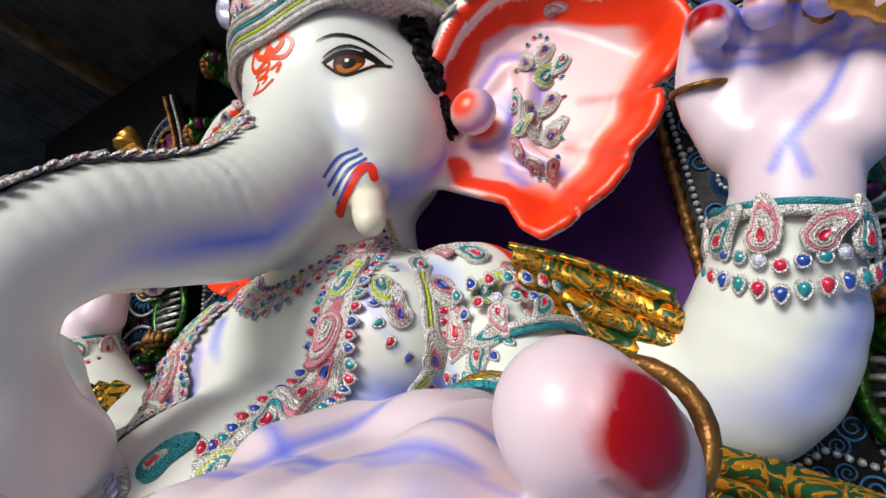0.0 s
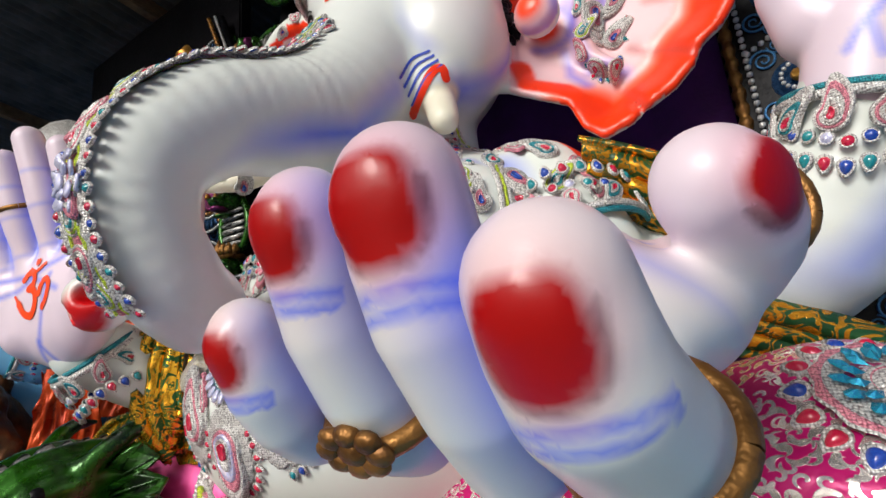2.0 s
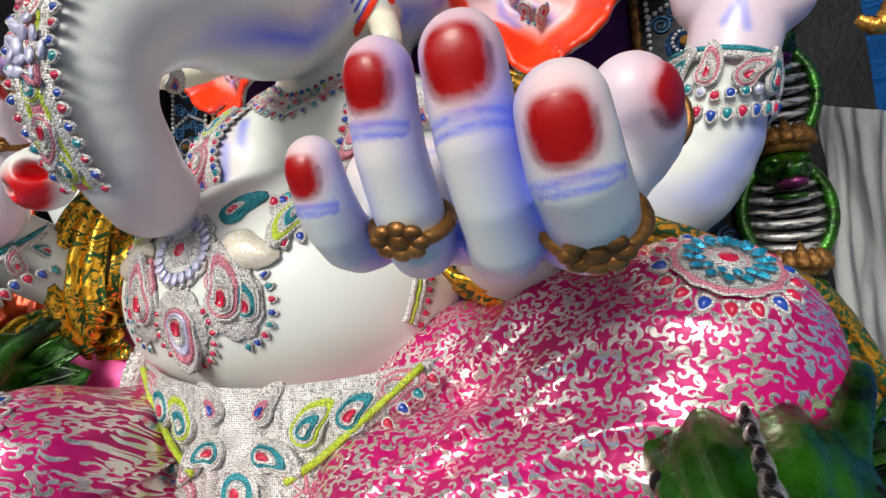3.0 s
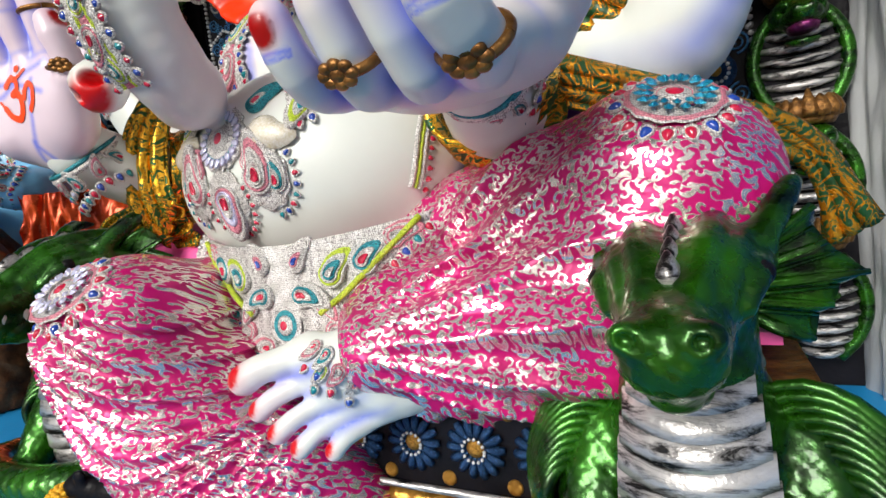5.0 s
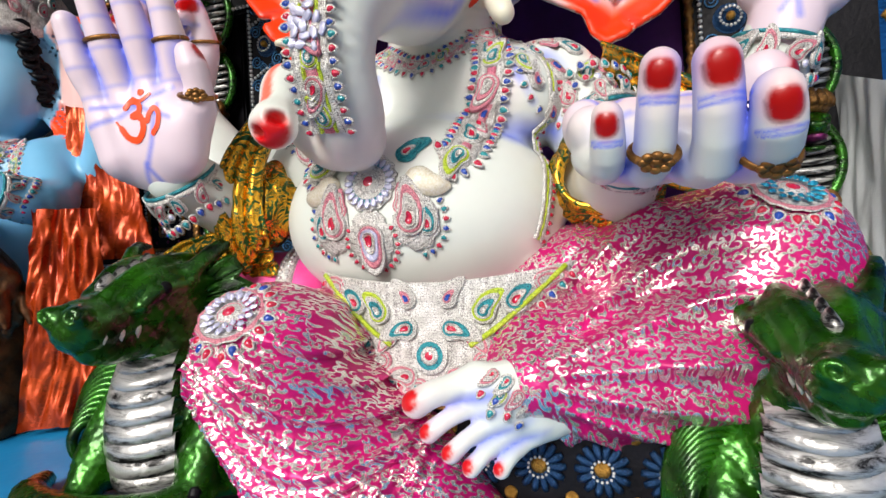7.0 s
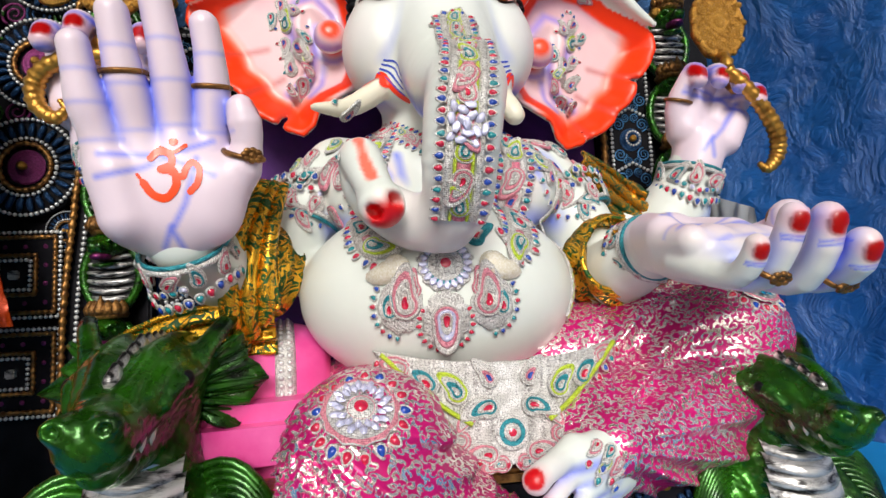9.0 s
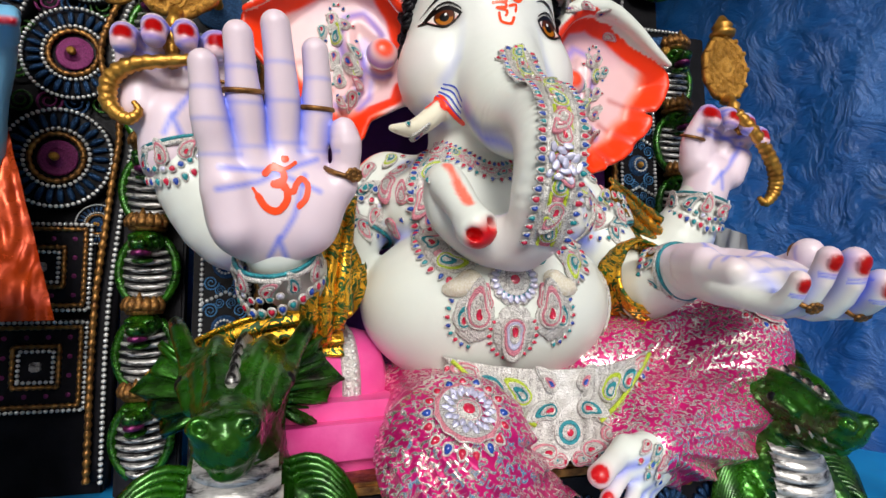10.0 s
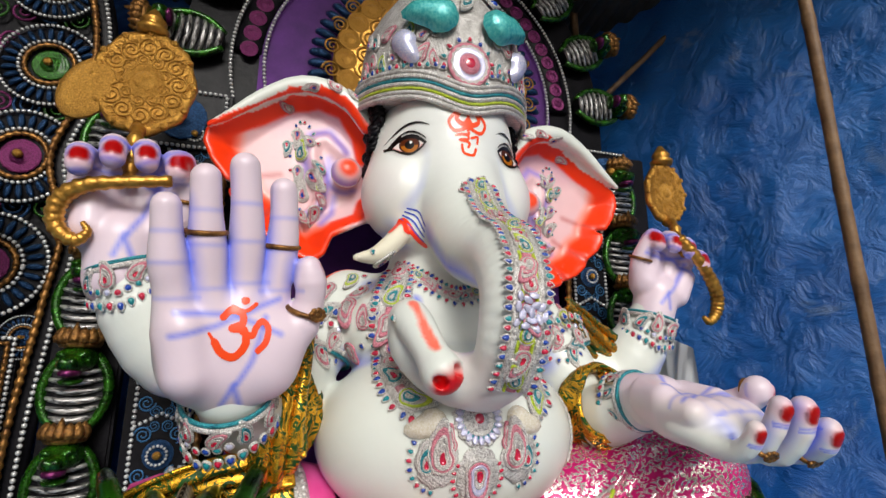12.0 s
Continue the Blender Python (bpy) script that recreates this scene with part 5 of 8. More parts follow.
# ---- jewellery ----
def drop_mesh(stone, length=1.0, wide=0.9, rim=SILVER):
    """A teardrop stone in a corded setting; its foot at the origin, pointing along +y, standing on z = 0."""
    v, f, slots = [], [], []
    n = 14

    def ring(scale, z, shift=0.0):
        out = []
        for i in range(n):
            a = 2 * math.pi * i / n
            y = 0.5 - 0.5 * math.cos(a)
            x = 0.5 * wide * math.sin(a) * (1.1 - 0.6 * (0.5 + 0.5 * math.cos(a)))
            y = 1 - y
            out.append((x * scale * length, ((y - 0.45) * scale + 0.45) * length, z * length))
        return out
    levels = [(1.0, 0.0, 0), (0.98, 0.14, 0), (0.82, 0.20, 0), (0.68, 0.13, 0), (0.66, 0.15, 1), (0.45, 0.26, 1), (0.18, 0.31, 1)]
    for sc, z, m in levels:
        v += ring(sc, z)
    for k in range(len(levels) - 1):
        for i in range(n):
            f.append((k * n + i, k * n + (i + 1) % n, (k + 1) * n + (i + 1) % n, (k + 1) * n + i))
            slots.append(levels[k + 1][2])
    f.append(tuple((len(levels) - 1) * n + i for i in range(n)))
    slots.append(1)
    f = [tuple(reversed(q)) for q in f]
    return mesh_data("drop", v, f, [rim, stone], slots=slots)


def round_mesh(stone, rim=SILVER, n=12):
    prof = [(0.5, 0.0), (0.5, 0.14), (0.42, 0.2), (0.36, 0.15), (0.34, 0.17), (0.22, 0.28), (0.05, 0.33)]
    me = lathe(prof, [rim, stone], n)
    me.polygons.foreach_set("material_index", [1 if i >= n * 3 else 0 for i in range(len(me.polygons))])
    return me


def paisley_mesh(mats, curl=1):
    """A nested comma motif about 1 long: layers of corded thread, each inside and above the last."""
    v, f, slots = [], [], []
    n = 26

    def outline(k):
        # a round body whose tail bends over
        pts = []
        for i in range(n):
            a = 2 * math.pi * i / n
            t = max(0.0, math.cos(a))
            r = 0.27 + 0.40 * t ** 3
            y = r * math.cos(a)
            x = r * math.sin(a) * (1 - 0.25 * t) + 0.62 * curl * max(0, y) ** 2.0
            pts.append((x * k, y * k - 0.02 * (1 - k)))
        return pts
    layers = [(1.0, 0), (0.80, 1), (0.62, 2), (0.42, 3), (0.22, 4)]
    z = 0.0
    for k, m in layers:
        m = m % len(mats)
        base = len(v)
        for sc, dz in ((k, -0.02), (k * 0.99, 0.045), (k * 0.93, 0.07), (k * 0.84, 0.045)):
            v += [(x, y, z + dz) for x, y in outline(sc)]
        for q in range(3):
            for i in range(n):
                f.append((base + q * n + i, base + (q + 1) * n + i, base + (q + 1) * n + (i + 1) % n, base + q * n + (i + 1) % n))
                slots.append(m)
        f.append(tuple(base + 3 * n + i for i in reversed(range(n))))
        slots.append(m)
        z += 0.013
    return mesh_data("paisley", v, f, mats, slots=slots)


def star_rosette(mats, petals=18):
    """A beaded boss inside rings."""
    n = petals * 2
    prof = [(1.0, 0.0, 0), (1.0, 0.10, 0), (0.90, 0.16, 0), (0.80, 0.10, 1), (0.74, 0.16, 1), (0.66, 0.10, 2), (0.50, 0.18, 2), (0.46, 0.24, 3), (0.36, 0.34, 3), (0.22, 0.40, 3), (0.18, 0.44, 4), (0.04, 0.48, 4)]
    v, f, slots = [], [], []
    for i, (r, z, m) in enumerate(prof):
        for j in range(n):
            a = 2 * math.pi * j / n
            w = (0.93 if j % 2 else 1.0) if i in (2, 5, 6) else 1.0
            v.append((r * w * math.cos(a), r * w * math.sin(a), z))
    for i in range(len(prof) - 1):
        for j in range(n):
            f.append((i * n + j, i * n + (j + 1) % n, (i + 1) * n + (j + 1) % n, (i + 1) * n + j))
            slots.append(prof[i + 1][2] % len(mats))
    f.append(tuple((len(prof) - 1) * n + j for j in range(n)))
    slots.append(prof[-1][2] % len(mats))
    return mesh_data("rosette", v, f, mats, slots=slots)


def shell_mesh(mat, bend=1):
    """A smooth leaf-shaped shell with a pointed end, domed and faintly ribbed."""
    n, rings = 24, 6
    v, f = [(0, 0, 0.16)], []
    for k in range(1, rings + 1):
        q = k / rings
        for i in range(n):
            a = 2 * math.pi * i / n
            t = max(0.0, math.cos(a))
            r = 0.30 + 0.30 * t ** 4
            y = r * math.cos(a)
            x = r * math.sin(a) * (1 - 0.2 * t) + 0.35 * bend * max(0, y) ** 2
            v.append((x * q, y * q, 0.16 * math.sqrt(max(0, 1 - q * q)) + 0.008 * math.sin(a * 9) * q))
    for i in range(n):
        f.append((0, 1 + (i + 1) % n, 1 + i))
    for k in range(rings - 1):
        for i in range(n):
            a, b = 1 + k * n + i, 1 + k * n + (i + 1) % n
            f.append((a, b, b + n, a + n))
    return mesh_data("shell", v, [tuple(reversed(q)) for q in f], mat)


DROPS = [drop_mesh(m) for m in (RED, BLUE, TEAL)]
STUDS = [round_mesh(m) for m in (RED, BLUE, TEAL, MIRROR)]
PAIS = [paisley_mesh(m, c) for c in (1, -1) for m in ([SILVER, PINKBEAD, SILVER, SILVER, RED], [SILVER, SILVER, TEALBEAD, SILVER, RED], [SILVER, LIME, SILVER, TEALBEAD, SILVER], [PINKBEAD, SILVER, PINKBEAD, SILVER, SILVER], [SILVER, SILVER, SILVER, PINKBEAD, BLUE])]
dice = random.Random(7)


def spot(field, p, way=None):
    """Place and normal on a surface, nearest to p or along way from p."""
    q = field.cast(np.array([p]), np.array([way]))[0] if way is not None else field.snap(np.array([p]))[0]
    return Vector(q), Vector(field.normal(np.array([q]), 0.02)[0])


def laid(name, mesh, parent, p, n, up, size, lift=0.0, label="", height=1.0):
    m = on_surface(p, n, up, lift) @ Matrix.Diagonal((size, size, size * height, 1))
    return part(name, mesh, parent, label, m)


def surface_path(field, rows, step):
    q = spline(rows, 60)
    q = field.snap(q)
    d = np.concatenate([[0], np.cumsum(np.linalg.norm(np.diff(q, axis=0), axis=1))])
    s = np.arange(0, d[-1], step)
    p = np.stack([np.interp(s, d, q[:, i]) for i in range(3)], -1)
    return p, field.normal(p, 0.02)


def cord(p, n, widths, mats, lift=0.001, high=0.007):
    """A raised braid along places on a surface: strips side by side, each with its own thread."""
    v, f, slots = [], [], []
    t = np.gradient(p, axis=0)
    t /= np.linalg.norm(t, axis=1, keepdims=True) + 1e-9
    side = np.cross(t, n)
    total = sum(widths)
    x = -total / 2
    for w, k in zip(widths, range(len(widths))):
        base = len(v)
        cols = [(x, 0), (x + 0.15 * w, high * 0.8), (x + 0.5 * w, high), (x + 0.85 * w, high * 0.8), (x + w, 0)]
        for i in range(len(p)):
            rise = 1 + 0.25 * math.sin(i * 2.4 + k)
            for cx, cz in cols:
                v.append(p[i] + side[i] * cx + n[i] * (lift + cz * rise))
        for i in range(len(p) - 1):
            for c in range(4):
                a = base + i * 5 + c
                f.append((a, a + 1, a + 6, a + 5))
                slots.append(k)
        x += w
    return mesh_data("braid", v, f, mats, slots=slots)


def fringe(parent, p, n, side_sign, every, size, offset, first=0, kinds=(0, 1, 0, 1, 2)):
    """Drops that stand out along one side of a braid."""
    t = np.gradient(p, axis=0)
    for k, i in enumerate(range(first, len(p), every)):
        s = Vector(np.cross(t[i], n[i])).normalized() * side_sign
        laid("gem", DROPS[kinds[k % len(kinds)]], parent, Vector(p[i]) + s * offset, n[i], s, size * dice.uniform(0.9, 1.1), 0.001)


def braid_with_gems(name, label, category, field, rows, widths, mats, gem=0.02, sides=(1, -1), paisleys=0.0, group="", kinds=(0, 1, 0, 1, 2), pool=None):
    ob = thing(name, label, category, group)
    p, n = surface_path(field, rows, 0.012)
    part("braid", cord(p, n, widths, mats), ob, "corded bead braid")
    for s in sides:
        fringe(ob, p, n, s, max(2, round(gem * 0.85 / 0.012)), gem, sum(widths) / 2 - 0.002, 1, kinds)
    if paisleys:
        t = np.gradient(p, axis=0)
        stepn = max(2, round(paisleys * 0.66 / 0.012))
        for k, i in enumerate(range(stepn // 2, len(p), stepn)):
            pool_ = pool or range(len(PAIS))
            laid("paisley", PAIS[pool_[k % len(pool_)]], ob, p[i], n[i], Vector(t[i]) * (1 if k % 2 else -1), paisleys, 0.004)
    return ob


def brooch_disc(tone):
    """Rings of beads: a pink cord, white lace, a raised heart with one small stone."""
    n = 48
    prof = [(1.0, 0.0, 0), (0.98, 0.10, 0), (0.90, 0.10, 1), (0.885, 0.17, 1), (0.83, 0.17, 1), (0.815, 0.10, 0), (0.70, 0.12, 0), (0.42, 0.12, 0), (0.40, 0.26, 0), (0.34, 0.31, 0), (0.32, 0.28, 1), (0.27, 0.36, 0), (0.17, 0.42, 0), (0.12, 0.42, 2), (0.10, 0.48, 2), (0.03, 0.52, 2)]
    v, f, slots = [], [], []
    for i, (r, z, m) in enumerate(prof):
        for j in range(n):
            a = 2 * math.pi * j / n
            w = 0.965 + 0.035 * math.cos(a * 12) if i in (0, 1) else 1.0
            v.append((r * w * math.cos(a), r * w * math.sin(a), z))
    for i in range(len(prof) - 1):
        for j in range(n):
            f.append((i * n + j, i * n + (j + 1) % n, (i + 1) * n + (j + 1) % n, (i + 1) * n + j))
            slots.append(prof[i + 1][2])
    f.append(tuple((len(prof) - 1) * n + j for j in range(n)))
    slots.append(2)
    return mesh_data("brooch", v, f, [SILVER, PINKBEAD, RED], slots=slots)


PETALS = {}
for tone, mat in (("white", MIRROR), ("blue", TEALMIRROR)):
    PETALS[tone] = mesh_data("petal", [(0, 0, 0), (0.34, 0.45, 0.05), (0.22, 0.9, 0.1), (0, 1.05, 0.14), (-0.22, 0.9, 0.1), (-0.34, 0.45, 0.05), (0, 0.55, 0.30)],
                             [(0, 1, 6), (1, 2, 6), (2, 3, 6), (3, 4, 6), (4, 5, 6), (5, 0, 6)], mat, smooth=False)


def wheel(name, label, field, centre, way, up, radius, petals=15, inner="white", kinds=(0, 1)):
    """A round brooch with a fringe of drops."""
    p, n = spot(field, centre, way)
    ob = thing(name, label, "brooch")
    laid("rosette", brooch_disc(inner), ob, p, n, up, radius, -0.010 * radius / 0.1, height=0.45)
    m = on_surface(p, n, up)
    for k in range(petals):
        a = 2 * math.pi * (k + 0.5) / petals
        d = m.to_3x3() @ Vector((math.sin(a), math.cos(a), 0))
        q, qn = spot(field, p + d * radius * 1.0 + n * 0.05, -n)
        laid("gem", DROPS[kinds[k % len(kinds)]], ob, q - d * radius * 0.10, qn, d, radius * 0.42, 0.001)
    for ring, (count, far, size) in enumerate(((14, 0.60, 0.30), (14, 0.50, 0.26))):
        for k in range(count):
            a = 2 * math.pi * (k + 0.5 * ring) / count
            part("mirror_petal", PETALS[inner], ob, "", m @ Matrix.Rotation(a, 4, "Z") @ Matrix.Translation((0, radius * (far - 0.12), radius * (0.05 + 0.05 * ring))) @ Matrix.Scale(radius * size, 4))
    return ob


# the torso alone, to lay the jewellery on
torso = Field((-0.62, 0.35, 1.1), (0.58, 1.3, 2.25), 0.0105)
torso.add(ball((-0.06, 0.80, 1.455), (0.435, 0.345, 0.295)), 0.02).add(ball((X0, 0.98, 1.83), (0.43, 0.25, 0.23)), 0.10)
torso.add(ball((0.20, 0.85, 1.80), (0.175, 0.14, 0.15)), 0.025).add(ball((-0.24, 0.85, 1.80), (0.175, 0.14, 0.15)), 0.025)
torso.add(limb([(X0, 1.02, 1.9, 0.2), (X0, 1.0, 2.2, 0.2)]), 0.06)
# the long necklace: two strands that meet in a medallion
MIX = [SILVER, PINKBEAD, SILVER]
NECK = "strands of the long necklace"
braid_with_gems("necklace_strand", "silver paisley necklace strand with red and blue stones", "necklace", torso,
                [(0.16, 0.86, 2.04), (0.20, 0.74, 1.88), (0.18, 0.70, 1.76), (0.17, 0.58, 1.66), (0.16, 0.50, 1.61), (0.11, 0.47, 1.585)], (0.025, 0.026, 0.025), MIX, 0.032, (1, -1), 0.125, NECK)
braid_with_gems("necklace_strand", "silver paisley necklace strand with red and blue stones", "necklace", torso,
                [(-0.22, 0.86, 2.04), (-0.27, 0.74, 1.90), (-0.29, 0.70, 1.78), (-0.30, 0.60, 1.68), (-0.28, 0.52, 1.61), (-0.24, 0.48, 1.585)], (0.025, 0.026, 0.025), MIX, 0.032, (1, -1), 0.125, NECK)
CX = -0.076


def scallop(parent, cx, cz, rx, rz, lobes, mat=SILVER, label="corded silver backing"):
    """A thin scalloped backing plate laid on the belly."""
    def shape(u, v):
        a = np.arctan2(v, u)
        return np.hypot(u, v) < 0.90 + 0.08 * np.abs(np.sin(a * lobes / 2)), np.ones((*u.shape, 3))
    v, f, c = patch(torso, (cx, 0.36, cz), (0, 1, 0), (0, 0, 1), 40, 40, rx, rz, shape, 0.004)
    ob = part("backing", mesh_data("backing", v, f, mat), parent, label)
    sol = ob.modifiers.new("solid", "SOLIDIFY")
    sol.thickness, sol.offset = 0.006, 0
    return ob


medal = thing("medallion", "silver beaded medallion with mirror ring and ruby", "medallion")
scallop(medal, CX, 1.528, 0.078, 0.080, 14)
p, n = spot(torso, (CX, 0.36, 1.528), (0, 1, 0))
laid("rosette", star_rosette([MIRROR, TEALBEAD, SILVER, SILVER, RED], 18), medal, p, n, (0, 0, 1), 0.062, 0.0, height=0.55)
m = on_surface(p, n, (0, 0, 1), 0.006)
CHIP = lathe([(0.5, 0), (0.5, 0.10), (0.40, 0.16)], MIRROR, 6, (0.62, 1.0))
for k in range(20):
    a = 2 * math.pi * k / 20
    part("mirror_chip", CHIP, medal, "", m @ Matrix.Rotation(a, 4, "Z") @ Matrix.Translation((0, 0.058, 0)) @ Matrix.Scale(0.026, 4))
pend = thing("pendant", "heart-shaped pink and silver bead pendant with drops", "pendant")
p, n = spot(torso, (CX - 0.004, 0.36, 1.39), (0, 1, 0))
scallop(pend, CX - 0.004, 1.388, 0.066, 0.078, 10)
laid("heart", paisley_mesh([SILVER, PINKBEAD, MIRROR, SILVER, RED], 0), pend, p, n, (0, 0, -1), 0.15, 0.003)
for k in range(15):
    a = math.pi * (k / 14 - 0.5) * 1.35
    q, qn = spot(torso, (p.x + 0.060 * math.sin(a), 0.36, p.z - 0.014 - 0.060 * math.cos(a)), (0, 1, 0))
    laid("gem", DROPS[0 if k != 7 else 1], pend, q, qn, (math.sin(a), 0, -math.cos(a)), 0.022, 0.003)
for s in (-1, 1):
    ob = thing("shell_brooch", "glossy cream shell with teal paisley and stones", "brooch", "shells beside the medallion")
    q, qn = spot(torso, (CX + s * 0.128, 0.36, 1.522), (0, 1, 0))
    laid("shell", shell_mesh(SHELL, -s), ob, q, qn, (s * 0.9, 0, -0.45), 0.135, 0.004, "iridescent cream shell", 1.2)
    q, qn = spot(torso, (CX + s * 0.088, 0.36, 1.598), (0, 1, 0))
    laid("paisley", paisley_mesh([TEALBEAD, TEALBEAD, TEALBEAD, SILVER, RED], s), ob, q, qn, (s * 0.45, 0, 1), 0.105, 0.003)
    scallop(ob, CX + s * 0.118, 1.425, 0.062, 0.075, 9)
    for dx, dz, k, sz in ((0.105, 1.43, 0, 0.15), (0.145, 1.415, 1, 0.10), (0.085, 1.465, 3, 0.08)):
        q, qn = spot(torso, (CX + s * dx, 0.36, dz), (0, 1, 0))
        laid("paisley", PAIS[k + (0 if s < 0 else 5)], ob, q, qn, (s * 0.4, 0, 1), sz, 0.005)
    for k in range(12):
        a = math.pi * (-0.05 + 1.0 * k / 11)
        q, qn = spot(torso, (CX + s * (0.118 + 0.062 * math.sin(a)), 0.36, 1.425 + 0.074 * math.cos(a)), (0, 1, 0))
        laid("gem", DROPS[(0, 1, 2)[k % 3]], ob, q, qn, (s * math.sin(a), 0, math.cos(a)), 0.022, 0.003)
# short collar round the neck
braid_with_gems("collar", "silver and pink beaded collar below the jaw", "collar", torso, [(-0.22, 0.90, 2.04), (-0.12, 0.80, 1.94), (-0.02, 0.77, 1.90), (0.08, 0.80, 1.94), (0.2, 0.90, 2.04)], (0.014, 0.016, 0.014), MIX, 0.026, (1, -1), 0.07)
# sacred thread over the left breast down to the waist
braid_with_gems("sash_strip", "lime and silver beaded strip with red stones", "beaded strip", torso, [(0.35, 0.98, 2.09), (0.345, 0.84, 1.96), (0.342, 0.80, 1.82), (0.348, 0.80, 1.68), (0.358, 0.66, 1.50), (0.352, 0.62, 1.34)], (0.014, 0.008, 0.014), [SILVER, LIME, SILVER], 0.024, (-1,), kinds=(0, 0, 0))
braid_with_gems("collar_strip", "lime edged beaded neckline strip", "beaded strip", torso, [(0.20, 0.92, 2.12), (0.26, 0.93, 2.10), (0.33, 0.97, 2.06)], (0.01, 0.008, 0.01), [SILVER, LIME, SILVER], 0.02, (1,))
# shoulder clusters
for s, cx in ((1, X0 + 0.40), (-1, X0 - 0.40)):
    ob = thing("shoulder_ornament", "cluster of silver, pink and teal paisleys on the shoulder", "shoulder ornament", "shoulder ornaments")
    for k, (dx, dz, sz) in enumerate(((-0.07, 0.05, 0.09), (-0.06, -0.07, 0.09), (0.05, 0.13, 0.09), (0.13, -0.05, 0.09), (-0.04, 0.10, 0.09), (0.04, 0.06, 0.10), (-0.02, -0.01, 0.13), (0.07, -0.04, 0.11), (0.02, -0.11, 0.11), (0.10, 0.02, 0.09), (0.10, -0.12, 0.09), (0.0, 0.15, 0.08), (-0.10, 0.0, 0.09), (-0.09, 0.12, 0.09), (0.14, 0.06, 0.09), (0.07, -0.16, 0.09), (-0.03, -0.15, 0.09), (0.06, 0.19, 0.08))):
        q, qn = spot(body, (cx + s * dx, 0.45, 1.88 + dz), (0, 1, 0))
        laid("paisley", PAIS[(k * 3 + (s > 0)) % len(PAIS)], ob, q, qn, (s * dice.uniform(-0.8, 0.8), 0, dice.choice((-1, 1))), sz, 0.002)
    for k in range(30):
        a = 2 * math.pi * k / 30
        q, qn = spot(body, (cx + s * (0.03 + 0.125 * math.cos(a)), 0.45, 1.88 + 0.18 * math.sin(a)), (0, 1, 0))
        if q.y < 1.25:
            laid("gem", DROPS[k % 3], ob, q, qn, (s * math.cos(a), 0, math.sin(a)), 0.026, 0.001)
# garland along the trunk
tg = braid_with_gems("trunk_garland", "silver and lime paisley garland down the trunk", "garland", body,
                     [(0.0, 0.66, 2.26), (0.0, 0.52, 2.16), (-0.01, 0.38, 2.09), (-0.03, 0.24, 1.98), (-0.05, 0.17, 1.86), (-0.06, 0.17, 1.74), (-0.07, 0.26, 1.60)], (0.02, 0.008, 0.03, 0.008, 0.02), [SILVER, LIME, PINKBEAD, LIME, SILVER], 0.026, (1, -1), 0.095, pool=(2, 0, 7, 3, 5, 8))
q, qn = spot(body, (-0.055, 0.0, 1.80), (0, 1, 0))
for k in range(15):
    a = k * 2.4
    m = on_surface(q, qn, (0, 0, 1), 0.012)
    part("mirror_chip", CHIP, tg, "", m @ Matrix.Translation((0.011 * math.sqrt(k) * math.cos(a), 0.013 * math.sqrt(k) * math.sin(a), 0.004 - 0.0008 * k)) @ pose(0, 0, 0, 14 * math.sin(k * 1.7), 14 * math.cos(k * 2.9), 40 * k) @ Matrix.Scale(0.030, 4))
tb = thing("trunk_brooch", "gold, red and teal lotus brooch where the trunk begins", "brooch")
for k in range(7):
    a = radians(-75 + 25 * k)
    q, qn = spot(body, (0.045 * math.sin(a), 0.3, 2.27 + 0.045 * math.cos(a)), (0, 1, -0.1))
    laid("gem", DROPS[(0, 2, 1, 0, 1, 2, 0)[k]], tb, q, qn, (math.sin(a), 0, math.cos(a)), 0.036, 0.001)
q, qn = spot(body, (0.0, 0.3, 2.26), (0, 1, -0.1))
laid("paisley", PAIS[2], tb, q, qn, (0, 0, -1), 0.09, 0.003)
# ear ornaments
for s in (-1, 1):
    ob = thing("ear_ornament", "tall silver paisley ornament with stones inside the ear", "ear ornament", "ear ornaments")
    up_z = 0.06 if s < 0 else 0
    for k, (dx, dz, sz) in enumerate(((0.60, 2.56, 0.10), (0.58, 2.47, 0.12), (0.53, 2.37, 0.13), (0.565, 2.29, 0.10), (0.52, 2.22, 0.10), (0.50, 2.40, 0.08), (0.64, 2.51, 0.08), (0.545, 2.52, 0.08), (0.59, 2.40, 0.09), (0.50, 2.32, 0.08), (0.565, 2.20, 0.07), (0.49, 2.26, 0.07))):
        q, qn = spot(body, (s * dx, 0.7, dz + up_z), (0, 1, 0))
        laid("paisley", PAIS[(4, 2, 9, 4, 0, 6, 1, 9, 4, 2, 5, 8)[k]], ob, q, qn, (s * (0.5 if k % 2 else -0.4), 0, 1 if k % 2 else -1), sz, 0.003)
    for k in range(22):
        a = 2 * math.pi * k / 22
        q, qn = spot(body, (s * (0.555 + 0.055 * math.cos(a) + 0.03 * math.sin(a)), 0.7, 2.40 + up_z + 0.21 * math.sin(a)), (0, 1, 0))
        laid("gem", DROPS[k % 3], ob, q, qn, (s * math.cos(a), 0, math.sin(a)), 0.021, 0.001)
    rim = thing("ear_top_ornament", "silver beaded ornament along the top of the ear", "ear ornament", "ear top ornaments")
    for k, (dx, dz) in enumerate(((0.38, 2.69), (0.46, 2.72), (0.55, 2.72), (0.64, 2.69))):
        q, qn = spot(body, (s * dx, 0.75, dz + up_z + 0.03), (0, 1, -0.15))
        laid("paisley", PAIS[(4, 0, 9, 3)[k]], rim, q, qn, (s, 0, 0.2), 0.075, 0.002)


